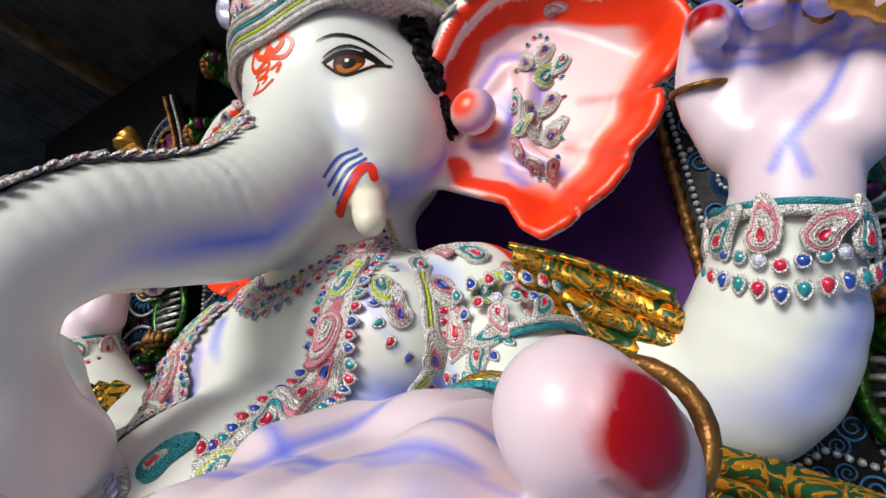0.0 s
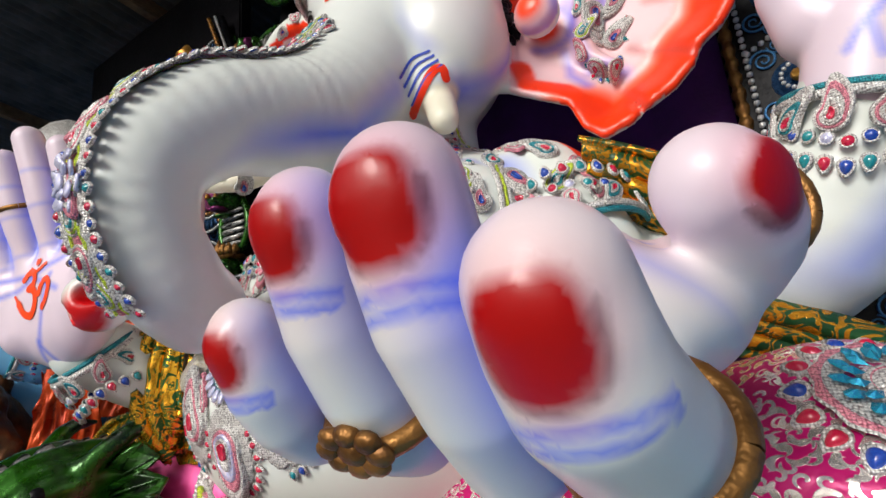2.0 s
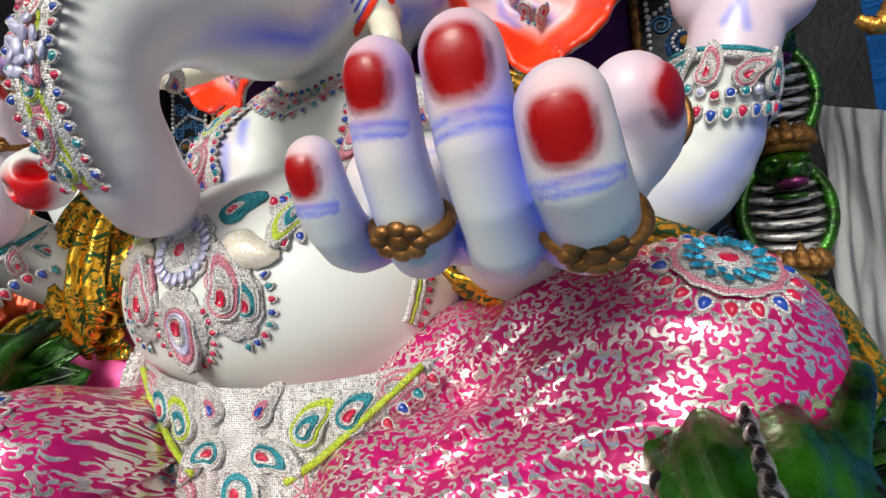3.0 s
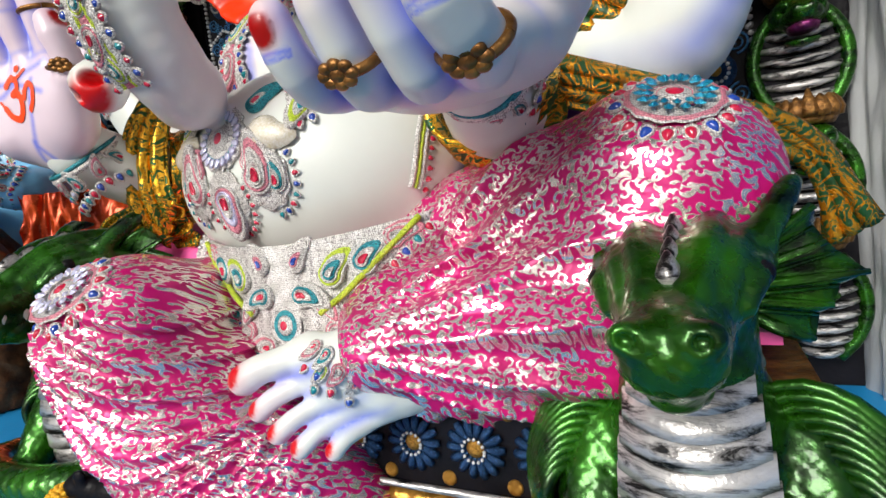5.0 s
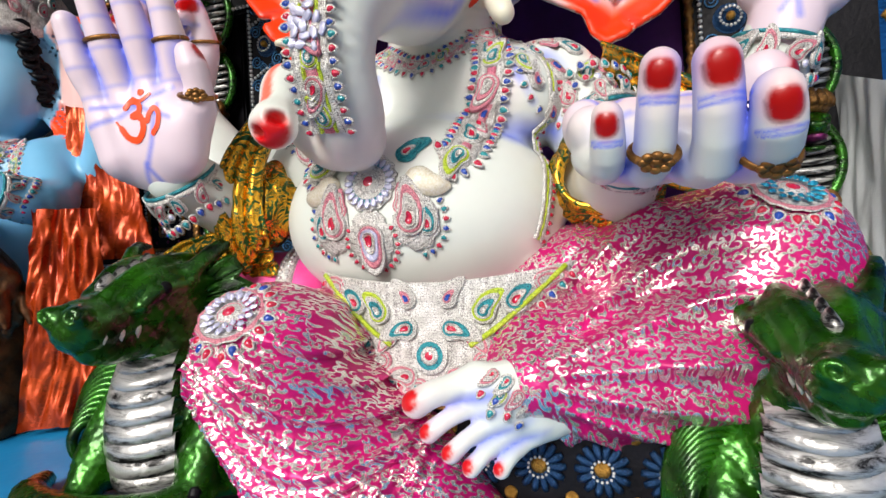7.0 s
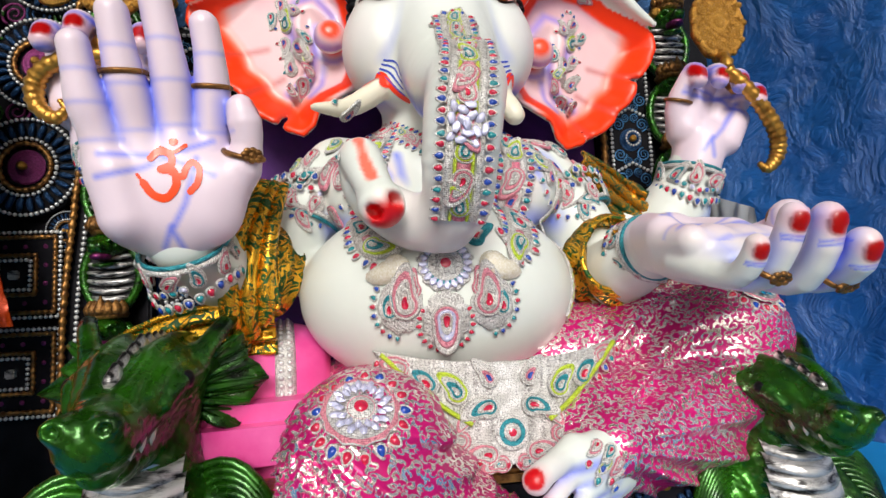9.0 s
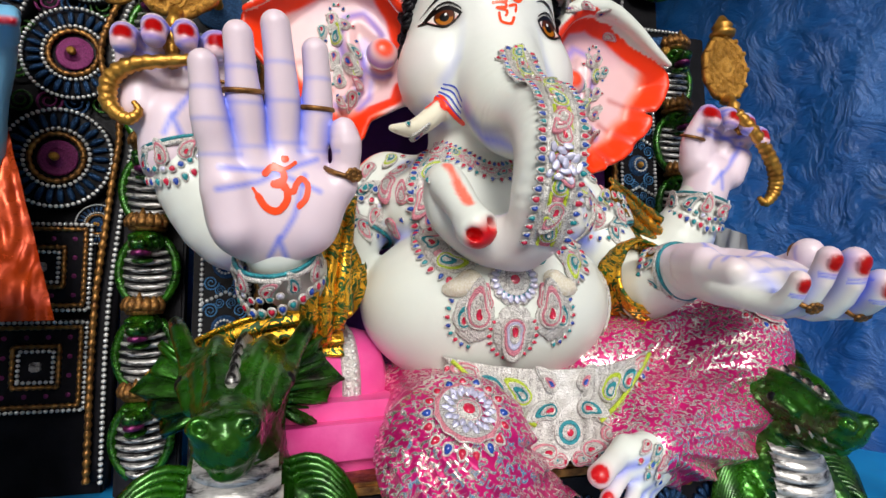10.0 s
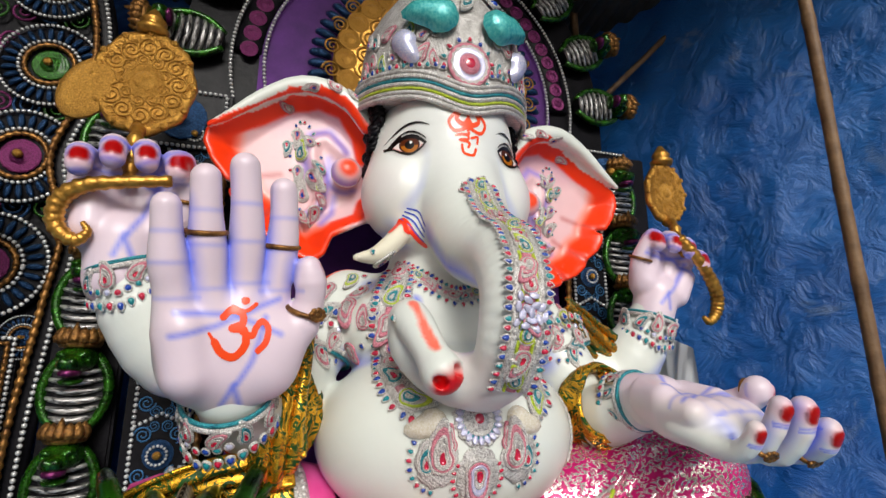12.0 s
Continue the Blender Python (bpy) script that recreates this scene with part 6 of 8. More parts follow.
def cuff(name, label, centre, axis, radius, drop_way, size=0.05, mats=None, group="bracelets"):
    """A bracelet: a corded ring round a wrist with paisleys and drops that hang one way."""
    ob = thing(name, label, "bracelet", group)
    m = on_surface(centre, axis, (0.3, 0.1, 1) if abs(Vector(axis).normalized().z) < 0.9 else (0, 1, 0))
    n = 40
    rows = [(radius * math.cos(2 * math.pi * i / n), radius * math.sin(2 * math.pi * i / n), 0, 0.009) for i in range(n + 1)]
    part("band", tube([(x, y, z, 0.006) for x, y, z, r in rows], TEALBEAD, 8, up=(0, 0, 1), caps=False), ob, "teal corded band", m)
    part("band", tube([(x, y, z - 0.014 * drop_way, r) for x, y, z, r in rows], SILVER, 8, up=(0, 0, 1), caps=False), ob, "silver corded band", m)
    for i in range(10):
        a = 2 * math.pi * i / 10
        out = Vector((math.cos(a), math.sin(a), 0))
        q = m @ (out * (radius + 0.004) - Vector((0, 0, drop_way * (0.022 + size * 0.5))))
        laid("paisley", PAIS[(0, 6, 1, 5)[i % 4]], ob, q, m.to_3x3() @ out, m.to_3x3() @ Vector((0.5, 0, drop_way)), size * 1.5, 0.0)
    for i in range(26):
        a = 2 * math.pi * i / 26
        out = Vector((math.cos(a), math.sin(a), 0))
        drop_ = 0.02 + size * 0.9 + 0.045 * (1 - abs((i % 13) - 6) / 6)
        q = m @ (out * (radius + 0.006) - Vector((0, 0, drop_way * drop_)))
        laid("gem", DROPS[(0, 1, 2)[i % 3]], ob, q, m.to_3x3() @ out, m.to_3x3() @ Vector((0, 0, -drop_way)), 0.034, 0.0)
        if abs((i % 13) - 6) < 4:
            q = m @ (out * (radius + 0.004) - Vector((0, 0, drop_way * (drop_ - 0.026))))
            laid("stud", STUDS[(i + 1) % 4], ob, q, m.to_3x3() @ out, m.to_3x3() @ Vector((0, 0, 1)), 0.024, 0.0)
    return ob


LBL = "silver and pink paisley bracelet with a teal cord and stone drops"
cuff("bracelet", LBL, (-0.735, 0.515, 1.605), (-0.1, -0.6, 0.8), 0.108, 1, 0.05)
cuff("bracelet", LBL, (-1.10, 0.902, 1.99), (-0.3, -0.1, 0.95), 0.112, 1, 0.06)
cuff("bracelet", LBL, (0.96, 0.955, 1.885), (0.25, -0.1, 0.96), 0.108, 1, 0.065)
cuff("bracelet", LBL, (0.54, 0.545, 1.56), (0.1, -0.97, 0.2), 0.096, 1, 0.045)
# upper arm bands
for s in (-1, 1):
    c = (s * 0.49 + X0, 0.93, 1.71)
    cuff("armband", "beaded silver and pink arm band above the elbow", c, (s * 0.30, -0.2, -0.9), 0.135, 1, 0.05, group="armbands")


def ring_(parent_label, m, centre, axis, radius, flower=True, out=(0, 0, 1), size=0.03):
    ob = thing("finger_ring", parent_label, "ring", "finger rings")
    p = m @ Vector(centre)
    a = m.to_3x3().normalized() @ Vector(axis)
    k = on_surface(p, a, (0.2, 0.3, 1))
    n = 24
    part("hoop", tube([(radius * math.cos(2 * math.pi * i / n), radius * math.sin(2 * math.pi * i / n), 0, 0.0065) for i in range(n + 1)], BRONZE, 8, caps=False), ob, "", k)
    if flower:
        o = (m.to_3x3().normalized() @ Vector(out)).normalized()
        fl = on_surface(p + o * (radius + 0.002), o, a)
        bm_list = []
        for i in range(9):
            t = 2 * math.pi * i / 8
            r = 0 if i == 8 else size * 0.62
            b = bmesh.new()
            bmesh.ops.create_icosphere(b, subdivisions=2, radius=size * (0.42 if i < 8 else 0.5), matrix=Matrix.Translation((r * math.cos(t) * 1.25, r * math.sin(t) * 0.8, 0)) @ Matrix.Diagonal((1, 0.8, 0.6, 1)))
            bm_list.append((bm_data(b, BRONZE), Matrix()))
        part("flower", merge(bm_list), ob, "cast bronze flower", fl)
    return ob


GR = "bronze-gold ring on the statue's finger"
ring_(GR, HR, (-0.053, 0.40, 0.012), (0.0, 1, 0.1), 0.044, False)
ring_(GR, HR, (0.125, 0.37, 0.012), (0.05, 1, 0.1), 0.042, False)
ring_(GR, HR, (0.175, 0.205, 0.05), (0.25, 0.9, 0.2), 0.046, True, (0.3, -0.1, 0.9), 0.024)
GF = "cast gold flower ring on the statue's finger"
ring_(GF, Matrix(), (0.555, 0.128, 1.474), (0.1, -0.60, 0.75), 0.033, True, (0.0, -0.82, -0.57), 0.022)
ring_(GF, Matrix(), (0.702, 0.128, 1.459), (0.05, -0.75, 0.6), 0.037, True, (0.05, -0.70, -0.71), 0.023)
ring_(GF, Matrix(), (0.760, 0.320, 1.590), (0.22, -0.95, 0.10), 0.041, False)
ring_(GR, HBR, (0.125, 0.155, 0.045), (0.1, 0.95, 0.3), 0.052, False)
ring_(GR, HBL, (-0.125, 0.155, 0.045), (-0.1, 0.95, 0.3), 0.046, False)

# knee brooches, cast onto the cloth
wheel("knee_brooch", "round white and pink sequinned brooch on the knee", dh, (-0.289, -0.30, 1.355), (0.0, 0.94, -0.22), (0, 0, 1), 0.080, 17, "white", kinds=(0, 1, 0))
wheel("knee_brooch", "round blue mirrored brooch with pink rings on the knee", dh, (0.885, 0.05, 1.62), (-0.05, 0.94, -0.34), (0, 0, 1), 0.080, 17, "blue", kinds=(0, 1, 0))

# belt and apron of the trousers
belt = thing("belt", "wide silver paisley belt and apron with lime cords", "belt")
BELT_X = 0.07


def apron_half(z):
    """Half width of the apron at a height."""
    return np.interp(z, [1.02, 1.05, 1.08, 1.13, 1.20, 1.27, 1.31], [0.05, 0.13, 0.155, 0.165, 0.235, 0.31, 0.35])


def on_apron(x, z):
    return Vector((BELT_X + x, 0.447 + 0.85 * x * x - 0.004, z)), Vector((1.7 * x, -1, 0.12)).normalized()


rows, faces = [], []
for i in range(61):
    z = 1.02 + 0.29 * i / 60
    for k in range(61):
        u = k / 30 - 1
        x = u * (apron_half(z) - 0.008 * abs(math.sin(z * 95)))
        zz = max(z - 0.035 * (1 - u * u) * (z - 1.02) / 0.29, 1.02 + 0.010 * abs(math.sin(x * 70)))
        rows.append((*on_apron(x, zz)[0],))
for i in range(60):
    for k in range(60):
        a = i * 61 + k
        faces.append((a, a + 1, a + 62, a + 61))
cloth = part("apron", mesh_data("apron", rows, faces, SILVER), belt, "silver beaded apron")
sol = cloth.modifiers.new("solid", "SOLIDIFY")
sol.thickness, sol.offset = 0.008, 0
for s in (-1, 1):
    for x, z, k, sz, up in ((0.055, 1.165, 1, 0.11, (1, 0, 0.1)), (0.13, 1.205, 2, 0.12, (0.4, 0, 1)), (0.20, 1.225, 1, 0.12, (0.5, 0, 1)), (0.265, 1.265, 3, 0.09, (0.8, 0, 0.6)), (0.05, 1.235, 4, 0.09, (0.3, 0, 1)),
                            (0.06, 1.05, 0, 0.10, (1, 0, 0.5)), (0.125, 1.085, 3, 0.09, (1, 0, 0.6)), (0.105, 1.14, 0, 0.08, (1, 0, -0.4)), (0.03, 1.025, 3, 0.08, (1, 0, 0.2)), (0.19, 1.165, 0, 0.08, (0.7, 0, 0.7))):
        q, qn = on_apron(s * x, z)
        laid("paisley", PAIS[k + (0 if s > 0 else 5)], belt, q, qn, (s * up[0], 0, up[2]), sz, 0.007)
    line = [on_apron(s * (apron_half(z) - w), z)[0] for z, w in ((1.30, 0.02), (1.25, 0.025), (1.20, 0.03), (1.16, 0.04), (1.125, 0.065))]
    part("cord", tube([(a[0], a[1] - 0.014, a[2], 0.0065) for a in spline([tuple(a) for a in line], 24)], LIME, 8), belt, "lime green cord")
    for k in range(13):
        z = 1.02 + 0.022 * k
        q, qn = on_apron(s * (apron_half(z) - 0.004), z)
        laid("gem", DROPS[(0, 1, 2)[k % 3]], belt, q, qn, (s, 0, -0.8), 0.028, 0.004)
    for k in range(6):
        q, qn = on_apron(s * (0.012 + 0.022 * k), 1.034 + 0.004 * k)
        laid("gem", DROPS[(0, 2, 0)[k % 3]], belt, q, qn, (s * 0.3, 0, -1), 0.030, 0.004)
q, qn = on_apron(0, 1.10)
laid("rosette", star_rosette([SILVER, SILVER, TEALBEAD, SILVER, RED], 14), belt, q, qn, (0, 0, 1), 0.045, 0.006, "round beaded boss", 0.5)
anklet = thing("anklet", "silver paisley anklet over the bare foot", "anklet")
for k, (x, y, z) in enumerate(((0.245, 0.1, 1.085), (0.275, 0.1, 1.075), (0.262, 0.1, 1.05), (0.295, 0.1, 1.045), (0.315, 0.1, 1.02))):
    q, qn = spot(foot, (x, y, z), (0, 1, 0))
    if q.y < 0.7:
        laid("paisley", PAIS[k % 10], anklet, q, qn, (-0.4, 0, -1), 0.055, 0.002)
        laid("gem", DROPS[k % 3], anklet, q + Vector((-0.02, 0, -0.03)), qn, (-0.5, 0, -1), 0.026, 0.002)

# ---- crown ----
crown = thing("crown", "tall silver beaded crown with turquoise shells", "crown", m=pose(0.0, 1.05, 2.73, 9, 0, 0) @ Matrix.Scale(1.03, 4))
prof = [(0.345, -0.02), (0.36, 0.0), (0.365, 0.03), (0.35, 0.05), (0.352, 0.08), (0.345, 0.20), (0.33, 0.30), (0.28, 0.40), (0.21, 0.50), (0.13, 0.60), (0.07, 0.68), (0.02, 0.72)]
cf = Field((-0.5, -0.5, -0.2), (0.5, 0.5, 0.9), 0.02)


def crown_solid(p):
    r = np.hypot(p[..., 0], p[..., 1] * 1.04)
    return (r - np.interp(p[..., 2], [a[1] for a in prof], [a[0] for a in prof])) * 0.9


cf.add((crown_solid, arr((-0.48, -0.48, -0.15)), arr((0.48, 0.48, 0.85))), 0.01)


part("cap", lathe(prof, SILVER, 64, (1, 0.96)), crown, "silver cord covered cap")
for k, (dz, rr, mat) in enumerate(((-0.02, 0.010, SILVER), (-0.002, 0.009, SILVER), (0.014, 0.006, LIME), (0.028, 0.010, SILVER), (0.045, 0.006, TEALBEAD), (0.06, 0.010, SILVER), (0.078, 0.009, SILVER))):
    rows = []
    for i in range(65):
        a = 2 * math.pi * i / 64
        front = math.exp(-((a - 1.5 * math.pi) / 0.35) ** 2)
        rows.append((0.365 * math.cos(a), 0.35 * math.sin(a) - 0.012 * front, dz - 0.055 * front, rr))
    part("cord", tube(rows, mat, 8, caps=False), crown)


def on_crown(name, mesh, az, z, size, up=(0, 0, 1), label="", height=1.0, lift=0.004):
    a = radians(az)
    d = np.array((math.sin(a), -math.cos(a), 0))
    q, qn = spot(cf, Vector(d * 0.48) + Vector((0, 0, z)), -d)
    return laid(name, mesh, crown, q, qn, up, size, lift, label, height)


on_crown("rosette", star_rosette([PINKBEAD, SILVER, MIRROR, PINKBEAD, RED], 16), 0, 0.115, 0.085, height=0.5)
for k in range(14):
    a = 2 * math.pi * k / 14
    on_crown("gem", DROPS[k % 3], 14.5 * math.sin(a), 0.115 + 0.085 * math.cos(a), 0.03, (math.sin(a), 0, math.cos(a)))
for s in (-1, 1):
    on_crown("shell", shell_mesh(TURQ, s), s * 20, 0.285, 0.24, (s * 1.0, 0, 0.35), "turquoise shell", 1.5, 0.02)
    on_crown("shell", shell_mesh(MIRROR, s), s * 42, 0.19, 0.17, (-s * 0.5, 0, -1), "iridescent lilac shell", 1.4, 0.01)
    for k in range(14):
        on_crown("paisley", PAIS[(k * 3 + (s > 0)) % 10], s * (22 + 9 * (k % 7)), 0.115 + 0.10 * (k // 7) + 0.02 * (k % 2), 0.085, (s * dice.uniform(-1, 1), 0, 1))
    for k in range(16):
        on_crown("gem", DROPS[k % 3], s * (16 + 5 * k), 0.088, 0.03)
    on_crown("stud", STUDS[2], s * 68, 0.06, 0.05)
for k in range(11):
    a = radians(-75 + 15 * k)
    on_crown("feather", DROPS[k % 3], 24 * math.sin(a), 0.40 + 0.10 * math.cos(a), 0.06, (math.sin(a), 0, math.cos(a)), "", 1.0, 0.012)
on_crown("paisley", PAIS[1], 0, 0.39, 0.11, (0, 0, -1), "", 1.0, 0.012)
on_crown("paisley", PAIS[6], 0, 0.48, 0.11, (0, 0, -1), "", 1.0, 0.012)
# curls of hair beside the face
for s in (-1, 1):
    lock_items = []
    for k in range(26):
        u = k / 25
        c = Vector((s * (0.315 - 0.015 * abs(2 * u - 1) + dice.uniform(-0.012, 0.012)), 0.93 + 0.12 * u + dice.uniform(-0.02, 0.03), 2.70 - 0.36 * u))
        turn = [(0.03 * math.cos(t) * (1 - t / 16), 0.03 * math.sin(t) * (1 - t / 16), 0.006 * math.sin(t * 3), 0.011) for t in np.linspace(0, 9, 20)]
        lock_items.append((tube(turn, BLACK, 7), Matrix.Translation(c) @ pose(0, 0, 0, dice.uniform(40, 110), dice.uniform(-30, 30), s * 60)))
    thing("hair_lock", "curled dark hair below the crown beside the face", "hair", "hair locks", data=merge(lock_items))

# ---- throne ----
def beads(points, r, mat, sub=1):
    """A string of small balls."""
    v0 = bmesh.new()
    bmesh.ops.create_icosphere(v0, subdivisions=sub, radius=1)
    base = np.array([v.co[:] for v in v0.verts])
    faces = np.array([[v.index for v in f.verts] for f in v0.faces])
    v0.free()
    pts = np.array(points, dtype=float)
    v = (pts[:, None, :] + base[None] * r).reshape(-1, 3)
    f = (faces[None] + (np.arange(len(pts)) * len(base))[:, None, None]).reshape(-1, 3)
    return mesh_data("beads", v, f, mat)


def even(rows, step, closed=False):
    q = np.array(rows, dtype=float)
    if closed:
        q = np.vstack([q, q[:1]])
    d = np.concatenate([[0], np.cumsum(np.linalg.norm(np.diff(q, axis=0), axis=1))])
    s = np.arange(0, d[-1], step)
    return np.stack([np.interp(s, d, q[:, i]) for i in range(3)], -1)


def ring_rows(x, z, r, y, a0=0.0, a1=2 * math.pi, n=40):
    return [(x + r * math.cos(a), y, z + r * math.sin(a)) for a in np.linspace(a0, a1, n)]


def rope(rows, r, mat):
    """A twisted gold rope: a tube with a winding swelling."""
    q = even(rows, r * 0.7)
    return tube([(*p, r * (1 + 0.25 * math.sin(i * 1.6))) for i, p in enumerate(q)], mat, 7, up=(0.05, 1, 0.03))


def spiral(mat, turns=2.2, r=0.012, size=1.0):
    """A curling scroll, flat in the x-z plane."""
    t = np.linspace(0, turns * 2 * math.pi, int(16 * turns))
    k = 1 - t / t[-1] * 0.85
    return tube([(size * a * math.cos(b), -0.012 * (1 - a), size * a * math.sin(b), r * (0.5 + 0.5 * a)) for a, b in zip(k, t)], mat, 6, up=(0, 1, 0.01))


FACE = Matrix.Rotation(radians(90), 4, "X")      # lays a z-up relief onto a wall that faces -y
FLOWER = {k: star_rosette(m, 8) for k, m in (("navy", [NAVY, NAVY, NAVY, NAVY, GOLD]), ("plum", [PLUM, PLUM, PLUM, PLUM, PLUM]), ("green", [GREEN] * 5), ("gold", [GOLD] * 5))}
SCROLL = {k: spiral(m, 2.0, 0.12, 1.0) for k, m in (("navy", NAVY), ("plum", PLUM), ("green", GREEN), ("gold", GOLD), ("sky", BRIGHTBLUE))}
PEARLBALL = beads([(0, 0, 0)], 1.0, GOLD, 2)


def relief(parent, mesh, x, y, z, size, name="flower", turn=0.0, deep=0.5):
    return part(name, mesh, parent, "", Matrix.Translation((x, y, z)) @ Matrix.Rotation(radians(turn), 4, "Y") @ FACE @ Matrix.Diagonal((size, size, size * deep, 1)))


def flat_scroll(parent, mesh, x, y, z, size, turn=0.0, flip=1):
    return part("scroll", mesh, parent, "", Matrix.Translation((x, y, z)) @ Matrix.Rotation(radians(turn), 4, "Y") @ Matrix.Diagonal((size * flip, size, size, 1)))


YB = 1.46
throne = thing("throne", "black carved throne back with jewelled columns and arch", "throne")
ARC = [(0.84 * math.cos(a), 3.12 + 0.84 * math.sin(a)) for a in np.linspace(0, math.pi, 25)]
# backing with its arched top
bm = bmesh.new()
outer = [(1.16, PLAT + 0.03), (1.16, 3.0)] + [(1.16 * math.cos(a), 3.12 + 1.16 * math.sin(a)) for a in np.linspace(0.05, math.pi - 0.05, 30)] + [(-1.16, 3.0), (-1.16, PLAT + 0.03)]
fr = [bm.verts.new((x, YB, z)) for x, z in outer]
bk = [bm.verts.new((x, YB + 0.08, z)) for x, z in outer]
bm.faces.new(fr)
bm.faces.new(list(reversed(bk)))
for i in range(len(fr)):
    bm.faces.new((fr[i], bk[i], bk[(i + 1) % len(bk)], fr[(i + 1) % len(fr)]))
part("backing", bm_data(bm, BLACK, False), throne, "black lacquered board")
bm = bmesh.new()
inner = [(0.80, PLAT + 0.2)] + [(0.80 * math.cos(a), 3.12 + 0.80 * math.sin(a)) for a in np.linspace(0, math.pi, 30)] + [(-0.80, PLAT + 0.2)]
fr = [bm.verts.new((x, YB - 0.02, z)) for x, z in inner]
bk = [bm.verts.new((x, YB - 0.004, z)) for x, z in inner]
bm.faces.new(fr)
for i in range(len(fr)):
    bm.faces.new((fr[i], bk[i], bk[(i + 1) % len(bk)], fr[(i + 1) % len(fr)]))
part("cushion_panel", bm_data(bm, PURPLE, False), throne, "purple velvet panel")
# arch band
band_line = [(x, YB - 0.05, z) for x, z in ARC]
part("arch_band", tube([(x * 1.02, YB - 0.01, 3.12 + (z - 3.12) * 1.02, 0.07) for x, _, z in even(band_line, 0.05)], BLACK, 10, 0.45, up=(0, 1, 0)), throne)
for k, (rr, mat, rad) in enumerate(((0.775, PEARL, 0.010), (0.925, PEARL, 0.010))):
    part("pearl_string", beads(even([(rr * math.cos(a), YB - 0.045, 3.12 + rr * math.sin(a)) for a in np.linspace(-0.25, math.pi + 0.25, 60)], 0.021), rad, mat), throne)
for i in range(30):
    a = math.pi * (i + 0.5) / 30
    relief(throne, FLOWER["plum"], 0.85 * math.cos(a), YB - 0.04, 3.12 + 0.85 * math.sin(a), 0.042)
# halo of gold scrolls behind the crown
part("halo_disc", lathe([(0.52, 0.0), (0.52, 0.03), (0.45, 0.05), (0.3, 0.05), (0.02, 0.05)], GOLD, 48), throne, "old gold halo", Matrix.Translation((0.06, YB - 0.12, 3.12)) @ FACE)
for i in range(26):
    a = 2 * math.pi * i / 26
    relief(throne, FLOWER["gold"], 0.06 + 0.46 * math.cos(a), YB - 0.17, 3.12 + 0.46 * math.sin(a), 0.055)
    flat_scroll(throne, SCROLL["gold"], 0.06 + 0.37 * math.cos(a + 0.12), YB - 0.175, 3.12 + 0.37 * math.sin(a + 0.12), 0.05, -math.degrees(a), 1 if i % 2 else -1)
    flat_scroll(throne, SCROLL["gold"], 0.06 + 0.53 * math.cos(a + 0.12), YB - 0.16, 3.12 + 0.53 * math.sin(a + 0.12), 0.045, -math.degrees(a) + 180, -1 if i % 2 else 1)
RIB = tube([(-0.5, 0, 0, 0.12), (-0.3, -0.1, 0, 0.2), (0, -0.14, 0, 0.22), (0.3, -0.1, 0, 0.2), (0.5, 0, 0, 0.12)], NAVY, 8, up=(0, 0, 1))
for i in range(64):
    a = 2 * math.pi * i / 64
    part("rib", RIB, throne, "", Matrix.Translation((0.06 + 0.58 * math.cos(a), YB - 0.08, 3.12 + 0.58 * math.sin(a))) @ Matrix.Rotation(-a, 4, "Y") @ Matrix.Scale(0.10, 4))

